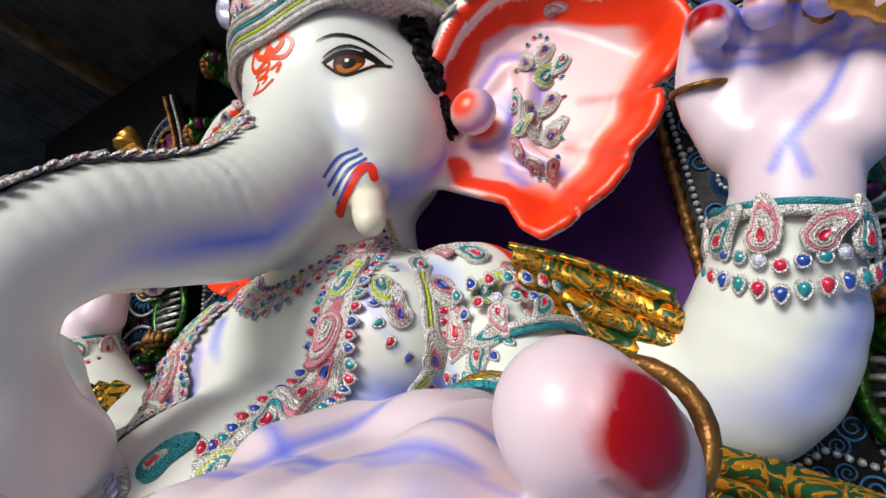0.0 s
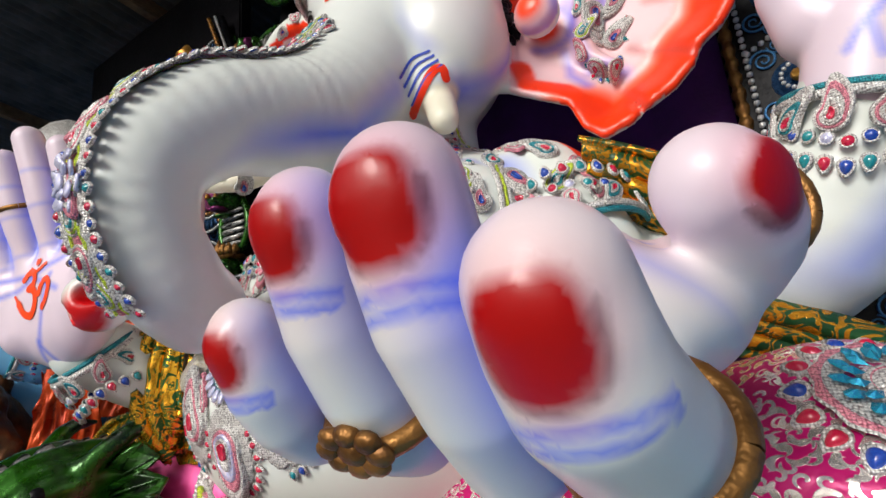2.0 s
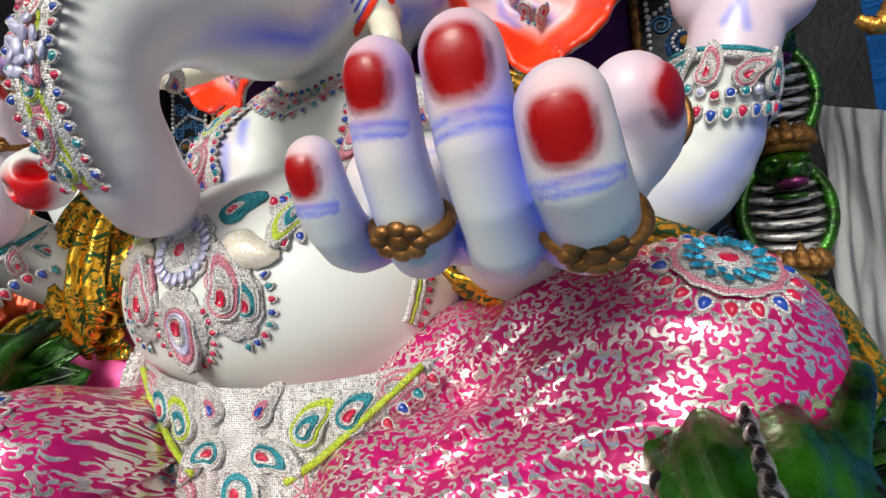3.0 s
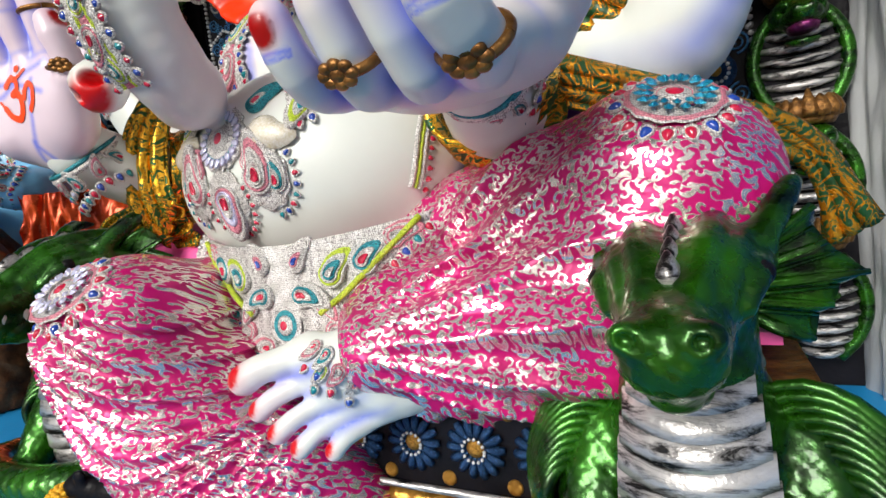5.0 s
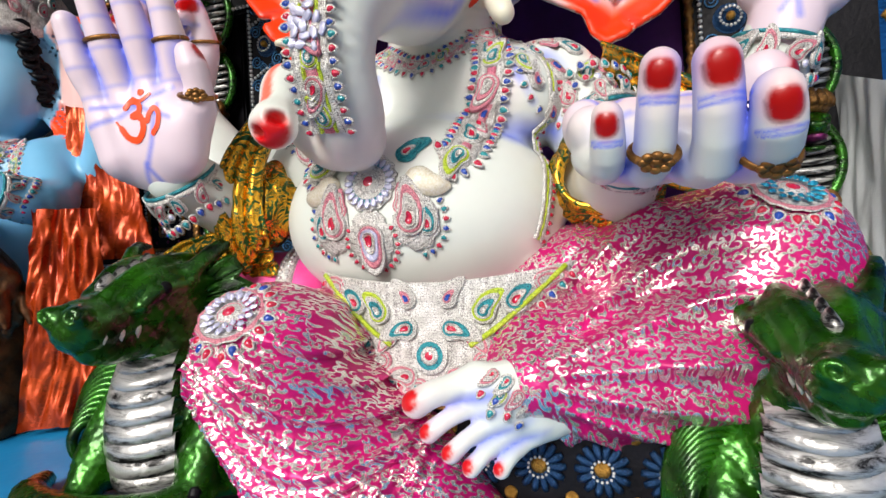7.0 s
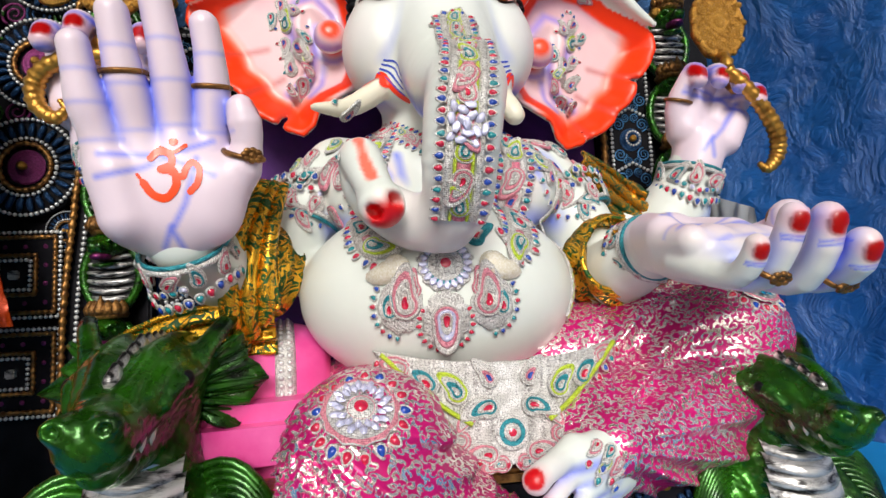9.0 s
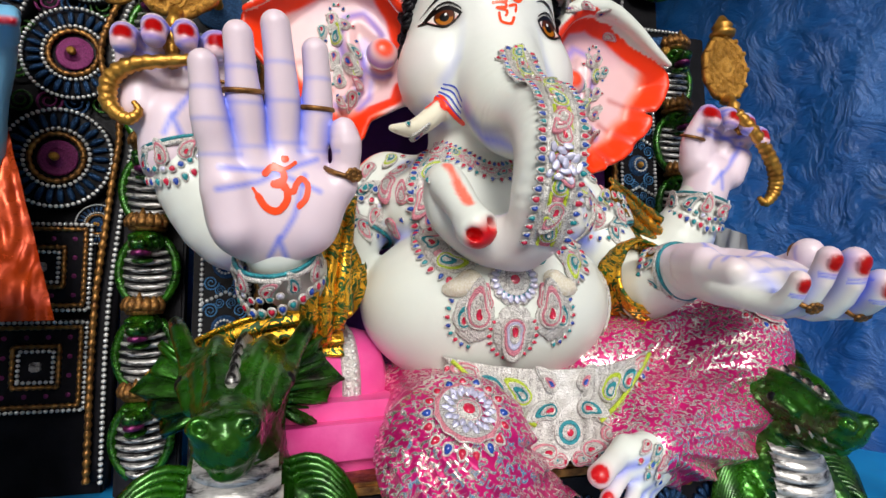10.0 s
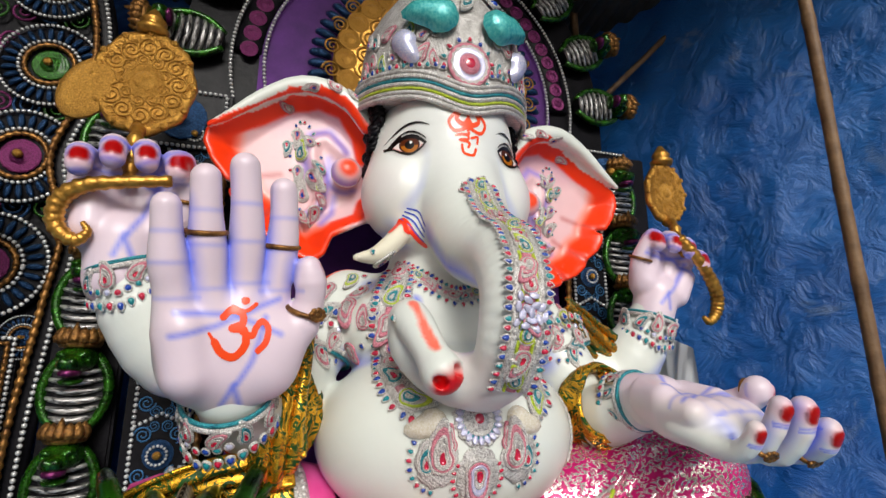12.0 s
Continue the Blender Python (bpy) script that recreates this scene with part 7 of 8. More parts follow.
# columns
for s in (-1, 1):
    xc = s * 0.985 - 0.04
    col = thing("throne_column", "black column with blue scrolls, gold studs and pearl strings", "column", "throne columns")
    part("shaft", block(0.27, 0.07, 2.75 - PLAT, BLACK, 0.008), col, "", pose(xc, YB - 0.05, (2.75 + PLAT) / 2))
    part("panel", block(0.19, 0.02, 2.6 - PLAT, BLACK, 0.006), col, "black lacquered panel", pose(xc, YB - 0.09, (2.7 + PLAT) / 2))
    for dx in (-0.095, 0.095):
        part("pearl_string", beads(even([(xc + dx, YB - 0.105, PLAT + 0.1), (xc + dx, YB - 0.105, 2.72)], 0.021), 0.0095, PEARL), col)
    part("rope", rope([(xc - s * 0.128, YB - 0.09, PLAT + 0.05), (xc - s * 0.128, YB - 0.09, 2.74)], 0.016, BRONZE), col, "twisted gold rope")
    for k in range(8):
        z = PLAT + 0.15 + 0.262 * k
        relief(col, FLOWER["navy"], xc, YB - 0.10, z, 0.055)
        part("stud", PEARLBALL, col, "gold stud", Matrix.Translation((xc, YB - 0.125, z)) @ Matrix.Scale(0.016, 4))
        part("pearl_string", beads(ring_rows(xc, z, 0.034, YB - 0.125, n=17), 0.0065, PEARL), col)
        for q in range(4):
            flat_scroll(col, SCROLL["sky"], xc + (0.058 if q % 2 else -0.058), YB - 0.105, z + (0.072 if q < 2 else -0.072), 0.032, 90 * q, 1 if q % 2 else -1)
            flat_scroll(col, SCROLL["sky"], xc + (0.024 if q % 2 else -0.024), YB - 0.105, z + (0.105 if q < 2 else -0.105), 0.022, 90 * q + 180, -1 if q % 2 else 1)
        part("pearl_string", beads(even([(xc - 0.09, YB - 0.105, z + 0.105), (xc, YB - 0.105, z + 0.15), (xc + 0.09, YB - 0.105, z + 0.105)], 0.02), 0.009, PEARL), col)
    part("capital", block(0.34, 0.12, 0.30, BLACK, 0.012), col, "", pose(s * 1.06, YB - 0.06, 2.72))
    relief(col, FLOWER["navy"], s * 1.08, YB - 0.125, 2.72, 0.10)
    part("stud", PEARLBALL, col, "gold stud", Matrix.Translation((s * 1.08, YB - 0.17, 2.72)) @ Matrix.Scale(0.024, 4))
    part("pearl_string", beads(even([(s * 1.06 + dx, YB - 0.128, 2.72 + dz) for dx, dz in ((-0.15, -0.13), (0.15, -0.13), (0.15, 0.13), (-0.15, 0.13))], 0.021, True), 0.0095, PEARL), col)


# cobras
def naga():
    ob = thing("cobra_ornament", "green cobra with ribbed silver hood and gold crown", "cobra ornament", "cobras round the throne")
    bm = bmesh.new()
    pts = [(0.30 * w, z) for z, w in ((-0.5, 0.35), (-0.35, 0.75), (-0.15, 1.0), (0.05, 1.0), (0.22, 0.8), (0.34, 0.5))]
    ring = [(x, z) for x, z in pts] + [(-x, z) for x, z in reversed(pts)]
    fr = [bm.verts.new((x, 0.0 - 0.06 * (1 - (x / 0.3) ** 2), z)) for x, z in ring]
    bk = [bm.verts.new((x * 1.03, 0.10, z)) for x, z in ring]
    bm.faces.new(fr)
    bm.faces.new(list(reversed(bk)))
    for i in range(len(fr)):
        bm.faces.new((fr[i], bk[i], bk[(i + 1) % len(bk)], fr[(i + 1) % len(fr)]))
    part("hood", bm_data(bm, BLACK, False), ob)
    for s in (-1, 1):
        part("hood_rim", tube([(s * x * 1.03, 0.0, z, 0.055) for x, z in spline(pts, 14)], GREEN, 8, up=(0, 1, 0)), ob, "scaly green rim")
    for k in range(7):
        z = -0.42 + 0.10 * k
        w = np.interp(z, [p[1] for p in pts], [p[0] for p in pts]) * 0.9
        part("rib", tube([(w * u, -0.075 * (1 - u * u) - 0.01, z - 0.035 * (1 - u * u), 0.04 * (1 - 0.45 * u * u)) for u in np.linspace(-1, 1, 9)], SILVERPAINT, 7, up=(0, 0, 1)), ob, "silver rib")
    hf = Field((-0.35, -0.6, -0.1), (0.35, 0.2, 0.55), 0.022)
    hf.add(ball((0, -0.08, 0.30), (0.20, 0.20, 0.15)), 0.05).add(ball((0, -0.24, 0.24), (0.14, 0.17, 0.09)), 0.06)
    for s in (-1, 1):
        hf.add(ball((s * 0.11, -0.20, 0.34), (0.06, 0.09, 0.05)), 0.03).add(ball((s * 0.05, -0.39, 0.27), (0.035, 0.03, 0.03)), 0.03)
        hf.add(ball((s * 0.12, -0.24, 0.30), (0.03, 0.04, 0.03)), 0.02, True)
    v, f = hf.mesh()
    part("head", mesh_data("head", v, f, GREEN), ob, "glossy green snake head")
    part("mouth", lathe([(0.02, -0.04), (0.10, -0.02), (0.11, 0.02), (0.06, 0.05)], PLUM, 14, (1, 1.2)), ob, "dark plum open mouth", pose(0, -0.26, 0.14))
    part("jaw", lathe([(0.02, -0.05), (0.10, -0.03), (0.12, 0.0), (0.10, 0.01)], GREEN, 14, (1, 1.1)), ob, "", pose(0, -0.20, 0.07, 12, 0, 0))
    items = [(lathe([(0.19, 0.0), (0.22, 0.05), (0.19, 0.08)], BRONZE, 20), Matrix.Translation((0, -0.06, 0.42)))]
    for k in range(7):
        a = radians(-160 + 140 / 6 * k + 0)
        items.append((lathe([(0.06, 0.0), (0.075, 0.06), (0.05, 0.12), (0.01, 0.17 + 0.05 * (k == 3))], BRONZE, 8), Matrix.Translation((0.19 * math.cos(a), -0.06 + 0.19 * math.sin(a), 0.47))))
    part("crown", merge(items), ob, "carved gold crown")
    return ob


cobra = naga()
S = 0.33
places = []
for s in (-1, 1):
    for k in range(6):
        places.append((-1.315 if s < 0 else 1.14, 1.33, 0.94 + 0.33 * k, 0))
    for k in range(5):
        a = radians(4 + 18.5 * k)
        places.append((s * 1.13 * math.cos(a), 1.40, 3.10 + 1.13 * math.sin(a), s * (90 - math.degrees(a))))
cobra.matrix_basis = pose(places[0][0], places[0][1], places[0][2]) @ Matrix.Scale(S, 4)
for x, y, z, a in places[1:]:
    copy_thing(cobra, Matrix.Translation((x, y, z)) @ Matrix.Rotation(radians(a), 4, "Y"))
for s in (-1, 1):
    thing("cobra_post", "black post behind the cobras", "post", "cobra posts", data=block(0.24 if s < 0 else 0.40, 0.06, 2.2, BLACK, 0.01), m=pose(-1.315 if s < 0 else 1.20, 1.42, PLAT + 1.1))

# ---- seat ----
seat = thing("pedestal", "black throne base with blue flowers and gold trim", "throne base")
part("body", block(1.7, 0.9, 0.26, BLACK, 0.012, (0.15, 0.98, PLAT + 0.15)), seat)
part("top_trim", block(1.74, 0.94, 0.035, BRONZE, 0.01, (0.15, 0.98, PLAT + 0.295)), seat, "crumbled gold edge")
part("foot_trim", rope([(-0.7, 0.52, PLAT + 0.03), (1.0, 0.52, PLAT + 0.03)], 0.02, GOLD), seat, "gold rope trim")
part("foot_trim", tube([(-0.7, 0.505, PLAT + 0.065, 0.008), (1.0, 0.505, PLAT + 0.065, 0.008)], SILVERPAINT, 8), seat, "silver edge")
PETAL = tube([(0.25, 0, 0, 0.06), (0.5, 0, 0.06, 0.13), (0.8, 0, 0.06, 0.16), (1.0, 0, 0, 0.12)], NAVY, 8)
for k in range(9):
    x = -0.28 + 0.145 * k
    fl = part("flower", lathe([(0.32, 0.0), (0.30, 0.1), (0.16, 0.2), (0.03, 0.24)], GOLD, 14), seat, "gold hearted blue flower", Matrix.Translation((x, 0.525, PLAT + 0.155)) @ FACE @ Matrix.Scale(0.062, 4))
    for i in range(14):
        part("petal", PETAL, fl, "", Matrix.Rotation(2 * math.pi * i / 14, 4, "Z"))
    part("pearl_string", beads([(x + 0.024 * math.cos(a), 0.51, PLAT + 0.155 + 0.024 * math.sin(a)) for a in np.linspace(0, 6.0, 14)], 0.0042, PEARL), seat)
    for dz in (0.075, -0.075):
        part("stud", PEARLBALL, seat, "gold stud", Matrix.Translation((x + 0.0725, 0.53, PLAT + 0.155 + dz)) @ Matrix.Diagonal((0.017, 0.012, 0.017, 1)))


# ---- dragons that flank the throne ----
def makara():
    ob = thing("dragon_statue", "crouching metallic green dragon with silver belly plates", "dragon statue", "dragons beside the throne")
    g = Field((-0.46, -0.38, -0.01), (0.46, 0.26, 0.80), 0.0072)
    g.add(limb([(0, 0.06, 0.06, 0.16), (0, 0.0, 0.25, 0.15), (0, -0.01, 0.42, 0.115), (0, 0.02, 0.56, 0.11)], 10), 0.03)
    for s in (-1, 1):
        g.add(ball((s * 0.15, 0.0, 0.12), (0.08, 0.14, 0.12)), 0.03)
        g.add(limb([(s * 0.16, 0.0, 0.28, 0.065), (s * 0.19, -0.08, 0.16, 0.055), (s * 0.18, -0.16, 0.03, 0.05), (s * 0.19, -0.24, 0.025, 0.035)], 8), 0.03)
        for k in range(3):
            g.add(limb([(s * 0.19 + 0.03 * (k - 1), -0.22, 0.03, 0.022), (s * 0.19 + 0.05 * (k - 1), -0.30, 0.015, 0.014)]), 0.01)
            g.add(limb([(s * (0.035 + 0.03 * k), -0.22 + 0.02 * k, 0.615 - 0.02 * k, 0.012), (s * (0.05 + 0.03 * k), -0.13, 0.675 - 0.03 * k, 0.02), (s * (0.06 + 0.032 * k), 0.0, 0.70 - 0.035 * k, 0.02), (s * (0.08 + 0.03 * k), 0.10, 0.69 - 0.04 * k, 0.012)], 8), 0.012)
    g.add(limb([(0.22, 0.08, 0.05, 0.06), (0.16, -0.2, 0.04, 0.055), (-0.10, -0.26, 0.04, 0.05), (-0.32, -0.2, 0.035, 0.05), (-0.42, -0.08, 0.03, 0.03)], 12), 0.02)
    g.add(ball((0, -0.03, 0.60), (0.125, 0.16, 0.095)), 0.04)
    g.add(limb([(0, -0.12, 0.575, 0.085), (0, -0.22, 0.545, 0.075), (0, -0.275, 0.535, 0.072)], 6), 0.04)
    g.add(limb([(0, -0.08, 0.50, 0.075), (0, -0.20, 0.475, 0.055), (0, -0.255, 0.475, 0.042)], 6), 0.012)
    for s in (-1, 1):
        g.add(ball((s * 0.042, -0.325, 0.568), (0.03, 0.026, 0.026)), 0.02)
        g.add(ball((s * 0.044, -0.348, 0.568), (0.012, 0.016, 0.012)), 0.008, True)
        g.add(ball((s * 0.095, -0.115, 0.615), (0.03, 0.035, 0.028)), 0.015)
        g.add(limb([(s * 0.12, -0.03, 0.66, 0.028), (s * 0.17, 0.06, 0.74, 0.022), (s * 0.19, 0.14, 0.75, 0.008)], 6), 0.02)

    def skin(p):
        x, y, z = p[..., 0], p[..., 1], p[..., 2]
        return 0.0032 * np.sin(x * 170 + np.sin(z * 60)) * np.sin(z * 170) * np.sin(y * 150) * np.clip((0.66 - z) * 9, 0.25, 1)
    g.ripple(skin, (-0.46, -0.38, -0.01), (0.46, 0.26, 0.8))
    v, f = g.mesh()
    part("body", mesh_data("body", v, f, GREEN), ob)
    # belly plates
    path = spline([(-0.155, 0.05), (-0.175, 0.16), (-0.17, 0.27), (-0.145, 0.37), (-0.10, 0.46)], 10)
    for k in range(9):
        (y0, z0), (y1, z1) = path[k], path[k + 1]
        w = 0.125 - 0.035 * (k / 8) ** 2
        v, f = [], []
        for j, (yy, zz, bulge) in enumerate(((y0, z0, 0.0), (y0 - 0.012, z0 + 0.002, 0), ((y0 + y1) / 2 - 0.009, (z0 + z1) / 2, 0), (y1 - 0.002, z1 + 0.006, 0), (y1 + 0.012, z1 + 0.006, 0))):
            for u in np.linspace(-1, 1, 9):
                v.append((w * u, yy + 0.055 * u * u, zz + 0.012 * u * u))
        for j in range(4):
            for i in range(8):
                a = j * 9 + i
                f.append((a, a + 1, a + 10, a + 9))
        part("belly_plate", mesh_data("plate", v, f, SILVERPAINT), ob, "tarnished silver plate")
    crest = lathe([(0.024, -0.01), (0.024, 0.012), (0.016, 0.028), (0.004, 0.046)], SILVERPAINT, 10, (0.8, 1.5))
    for k in range(8):
        part("crest_tooth", crest, ob, "silver crest tooth", pose(0, -0.20 + 0.045 * k, 0.625 + 0.05 * min(1, k / 3)))
    tooth = lathe([(0.011, 0.0), (0.008, -0.02), (0.001, -0.035)], IVORY, 8)
    for s in (-1, 1):
        for y in (-0.27, -0.22, -0.17):
            part("tooth", tooth, ob, "ivory tooth", pose(s * (0.058 + 0.02 * (y + 0.27)), y, 0.522))
        part("eye", lathe([(0.02, 0), (0.018, 0.008), (0.01, 0.014), (0.001, 0.016)], BLACK, 12), ob, "dark eye", pose(s * 0.118, -0.128, 0.618, 0, s * 80, s * -20))
        # ear fan: scalloped web between ribs
        fan_pts = []
        ang = [52, 40, 28, 14, 0, -14, -28, -42, -56]
        for k, a in enumerate(ang):
            r = (0.155, 0.128, 0.122, 0.132, 0.16, 0.132, 0.126, 0.13, 0.148)[k]
            fan_pts.append((s * (0.11 + r * math.cos(radians(a))), 0.05 + 0.05 * (k % 2), 0.58 + r * math.sin(radians(a))))
        v, f = [(s * 0.10, 0.02, 0.60), (s * 0.10, 0.05, 0.52)], []
        inner_ = [(s * 0.10, 0.03, 0.62 - 0.014 * k) for k in range(len(ang))]
        v = []
        for u in np.linspace(0, 1, 7):
            for k in range(len(ang)):
                a, b = np.array(inner_[k]), np.array(fan_pts[k])
                p = a + (b - a) * u
                p[1] += 0.03 * math.sin(u * math.pi) * (1 if k % 2 else -1)
                v.append(p)
        n = len(ang)
        for u in range(6):
            for k in range(n - 1):
                f.append((u * n + k, u * n + k + 1, (u + 1) * n + k + 1, (u + 1) * n + k))
        me = mesh_data("fan", v, f, GREEN)
        fan = part("ear_fin", me, ob, "webbed green fin")
        sol = fan.modifiers.new("solid", "SOLIDIFY")
        sol.thickness = 0.012
        for k in range(0, n, 2):
            part("fin_rib", tube([(*(np.array(inner_[k]) + (np.array(fan_pts[k]) - np.array(inner_[k])) * u), 0.013 * (1 - 0.6 * u)) for u in np.linspace(0, 1, 6)], GREEN, 7, up=(0, 1, 0.1)), fan)
        for k in range(1, n, 2):
            part("fin_rib", tube([(*(np.array(inner_[k]) + (np.array(fan_pts[k]) - np.array(inner_[k])) * u + np.array((0, -0.012, 0))), 0.006 * (1 - 0.5 * u)) for u in np.linspace(0.1, 0.95, 6)], GREEN, 6, up=(0, 1, 0.1)), fan)
        # folded wing: nested curling plumes
        for k in range(11):
            r = 0.225 - 0.0165 * k
            rows = [(s * (0.165 + 0.006 * k + r * 0.62 * math.sin(t)), -0.02 - 0.006 * k - 0.03 * math.sin(t), 0.16 + r * math.cos(t) * 1.05, 0.0175 * (1 - 0.5 * abs(t - 1.2) / 1.9)) for t in np.linspace(-0.9, 2.9, 18)]
            part("wing_plume", tube(rows, GREEN, 8, up=(0, 1, 0)), ob, "curled green plume")
    return ob


drag = makara()
drag.matrix_basis = pose(-0.815, 0.52, PLAT, 0, 0, 4)
copy_thing(drag, pose(0.845, 0.52, PLAT, 0, 0, -2) @ Matrix.Diagonal((0.88, 0.86, 0.81, 1)))

# ---- cushion, scarves and emblems ----
def bolster():
    ob = thing("bolster", "round pink satin bolster with pearl strips under the arm", "cushion")
    prof = [(0.02, -0.30), (0.10, -0.30), (0.165, -0.27), (0.185, -0.2), (0.19, 0.0), (0.185, 0.2), (0.165, 0.27), (0.10, 0.30), (0.02, 0.30)]
    part("cover", lathe(prof, PINK, 40, wobble=lambda a, z: 1 + 0.015 * math.sin(a * 20) * min(1, abs(z) * 4)), ob, "gathered pink satin cover")
    for z in (-0.16, 0.16):
        part("pearl_strip", beads([(0.195 * math.cos(a), 0.195 * math.sin(a), z + d) for d in (-0.012, 0.012) for a in np.linspace(0, 6.2, 56)], 0.009, PEARL), ob)
        part("braid", lathe([(0.186, -0.03), (0.196, -0.02), (0.196, 0.02), (0.186, 0.03)], SILVER, 40), ob, "silver braid", pose(0, 0, z))
    return ob


bolster().matrix_basis = pose(-0.72, 0.84, PLAT + 0.52, 0, 90, 12)
thing("seat_cushion", "flat pink cushion on the throne base", "cushion", data=block(0.62, 0.62, 0.20, PINK, 0.05), m=pose(-0.62, 0.86, PLAT + 0.41, 0, 0, 8))
thing("seat_cushion", "flat pink cushion under the bent knee", "cushion", data=block(0.62, 0.5, 0.12, PINK, 0.05), m=pose(0.68, 0.78, PLAT + 0.37, 0, 0, -4))


def ribbon(name, label, rows, mat, thick=0.012, pleats=5, deep=0.012, seed=0):
    """A pleated scarf: rows of centre, half-width direction."""
    a = spline(rows, 44)
    v, f = [], []
    nu = 25
    t = np.gradient(a[:, :3], axis=0)
    for i in range(len(a)):
        c, w = a[i, :3], a[i, 3:6]
        nrm = np.cross(t[i], w)
        nrm /= np.linalg.norm(nrm) + 1e-9
        for u in np.linspace(-1, 1, nu):
            z = deep * math.sin(u * pleats * 2.2 + i * 0.06 + seed) + 0.006 * noise.noise(Vector((u * 4, i * 0.3, seed)))
            v.append(c + w * u + nrm * z)
    for i in range(len(a) - 1):
        for k in range(nu - 1):
            q = i * nu + k
            f.append((q, q + 1, q + nu + 1, q + nu))
    ob = thing(name, label, "scarf", data=mesh_data(name, v, f, mat))
    sol = ob.modifiers.new("solid", "SOLIDIFY")
    sol.thickness = thick
    return ob


ribbon("gold_scarf", "gold and green tissue scarf falling from the elbow", [(-0.56, 0.70, 1.80, 0.04, 0.04, 0.0), (-0.585, 0.62, 1.66, 0.06, 0.03, 0.0), (-0.60, 0.60, 1.52, 0.07, 0.03, 0), (-0.60, 0.62, 1.42, 0.075, 0.02, 0.02), (-0.60, 0.66, 1.36, 0.05, -0.02, 0.06)], GOLDCLOTH)
ribbon("gold_scarf", "gold and green tissue scarf laid over the bolster", [(-0.55, 0.68, 1.38, 0.0, -0.03, 0.075), (-0.68, 0.66, 1.37, 0.0, -0.05, 0.07), (-0.84, 0.66, 1.34, -0.01, -0.06, 0.065), (-1.0, 0.69, 1.27, -0.02, -0.05, 0.05), (-1.1, 0.74, 1.20, -0.02, -0.03, 0.04)], GOLDCLOTH, seed=3)
ribbon("green_scarf", "green and gold brocade scarf drawn behind the knee", [(0.52, 0.74, 1.60, 0.0, -0.02, 0.06), (0.66, 0.80, 1.54, 0.0, -0.02, 0.05), (0.86, 0.88, 1.46, 0, -0.02, 0.045), (1.08, 0.96, 1.34, 0, -0.02, 0.05), (1.16, 1.0, 1.15, 0.05, -0.02, 0.03)], GREENCLOTH, seed=5)
ribbon("green_scarf", "green and gold brocade scarf over the upper arm", [(0.50, 0.91, 1.88, 0.0, -0.02, 0.07), (0.58, 0.94, 1.83, 0, -0.02, 0.085), (0.68, 0.97, 1.77, 0, -0.02, 0.09), (0.77, 0.97, 1.71, 0, -0.02, 0.085)], GREENCLOTH, seed=8)


def sleeve(name, label, c, axis, r, wide, mat):
    m = on_surface(c, axis, (0.2, 0.1, 1))
    v, f = [], []
    na, nz = 48, 12
    for j in range(nz):
        u = j / (nz - 1)
        for i in range(na):
            a = 2 * math.pi * i / na
            k = r * (1 + 0.12 * math.sin(u * math.pi)) + 0.010 * math.sin(a * 3 + u * 9) + 0.008 * math.sin(u * 26 + a * 2)
            v.append((k * math.cos(a), k * math.sin(a), (u - 0.5) * wide))
    for j in range(nz - 1):
        for i in range(na):
            f.append((j * na + i, j * na + (i + 1) % na, (j + 1) * na + (i + 1) % na, (j + 1) * na + i))
    ob = thing(name, label, "scarf", data=mesh_data(name, v, f, mat), m=m)
    sol = ob.modifiers.new("solid", "SOLIDIFY")
    sol.thickness = 0.012
    return ob


sleeve("elbow_scarf", "gold tissue scarf wound round the bent elbow", (0.495, 0.735, 1.525), (0.05, -0.85, 0.25), 0.128, 0.17, GOLDCLOTH)
sleeve("elbow_scarf", "gold tissue scarf wound round the raised forearm", (-0.63, 0.76, 1.54), (-0.3, -0.8, 0.1), 0.13, 0.14, GOLDCLOTH)


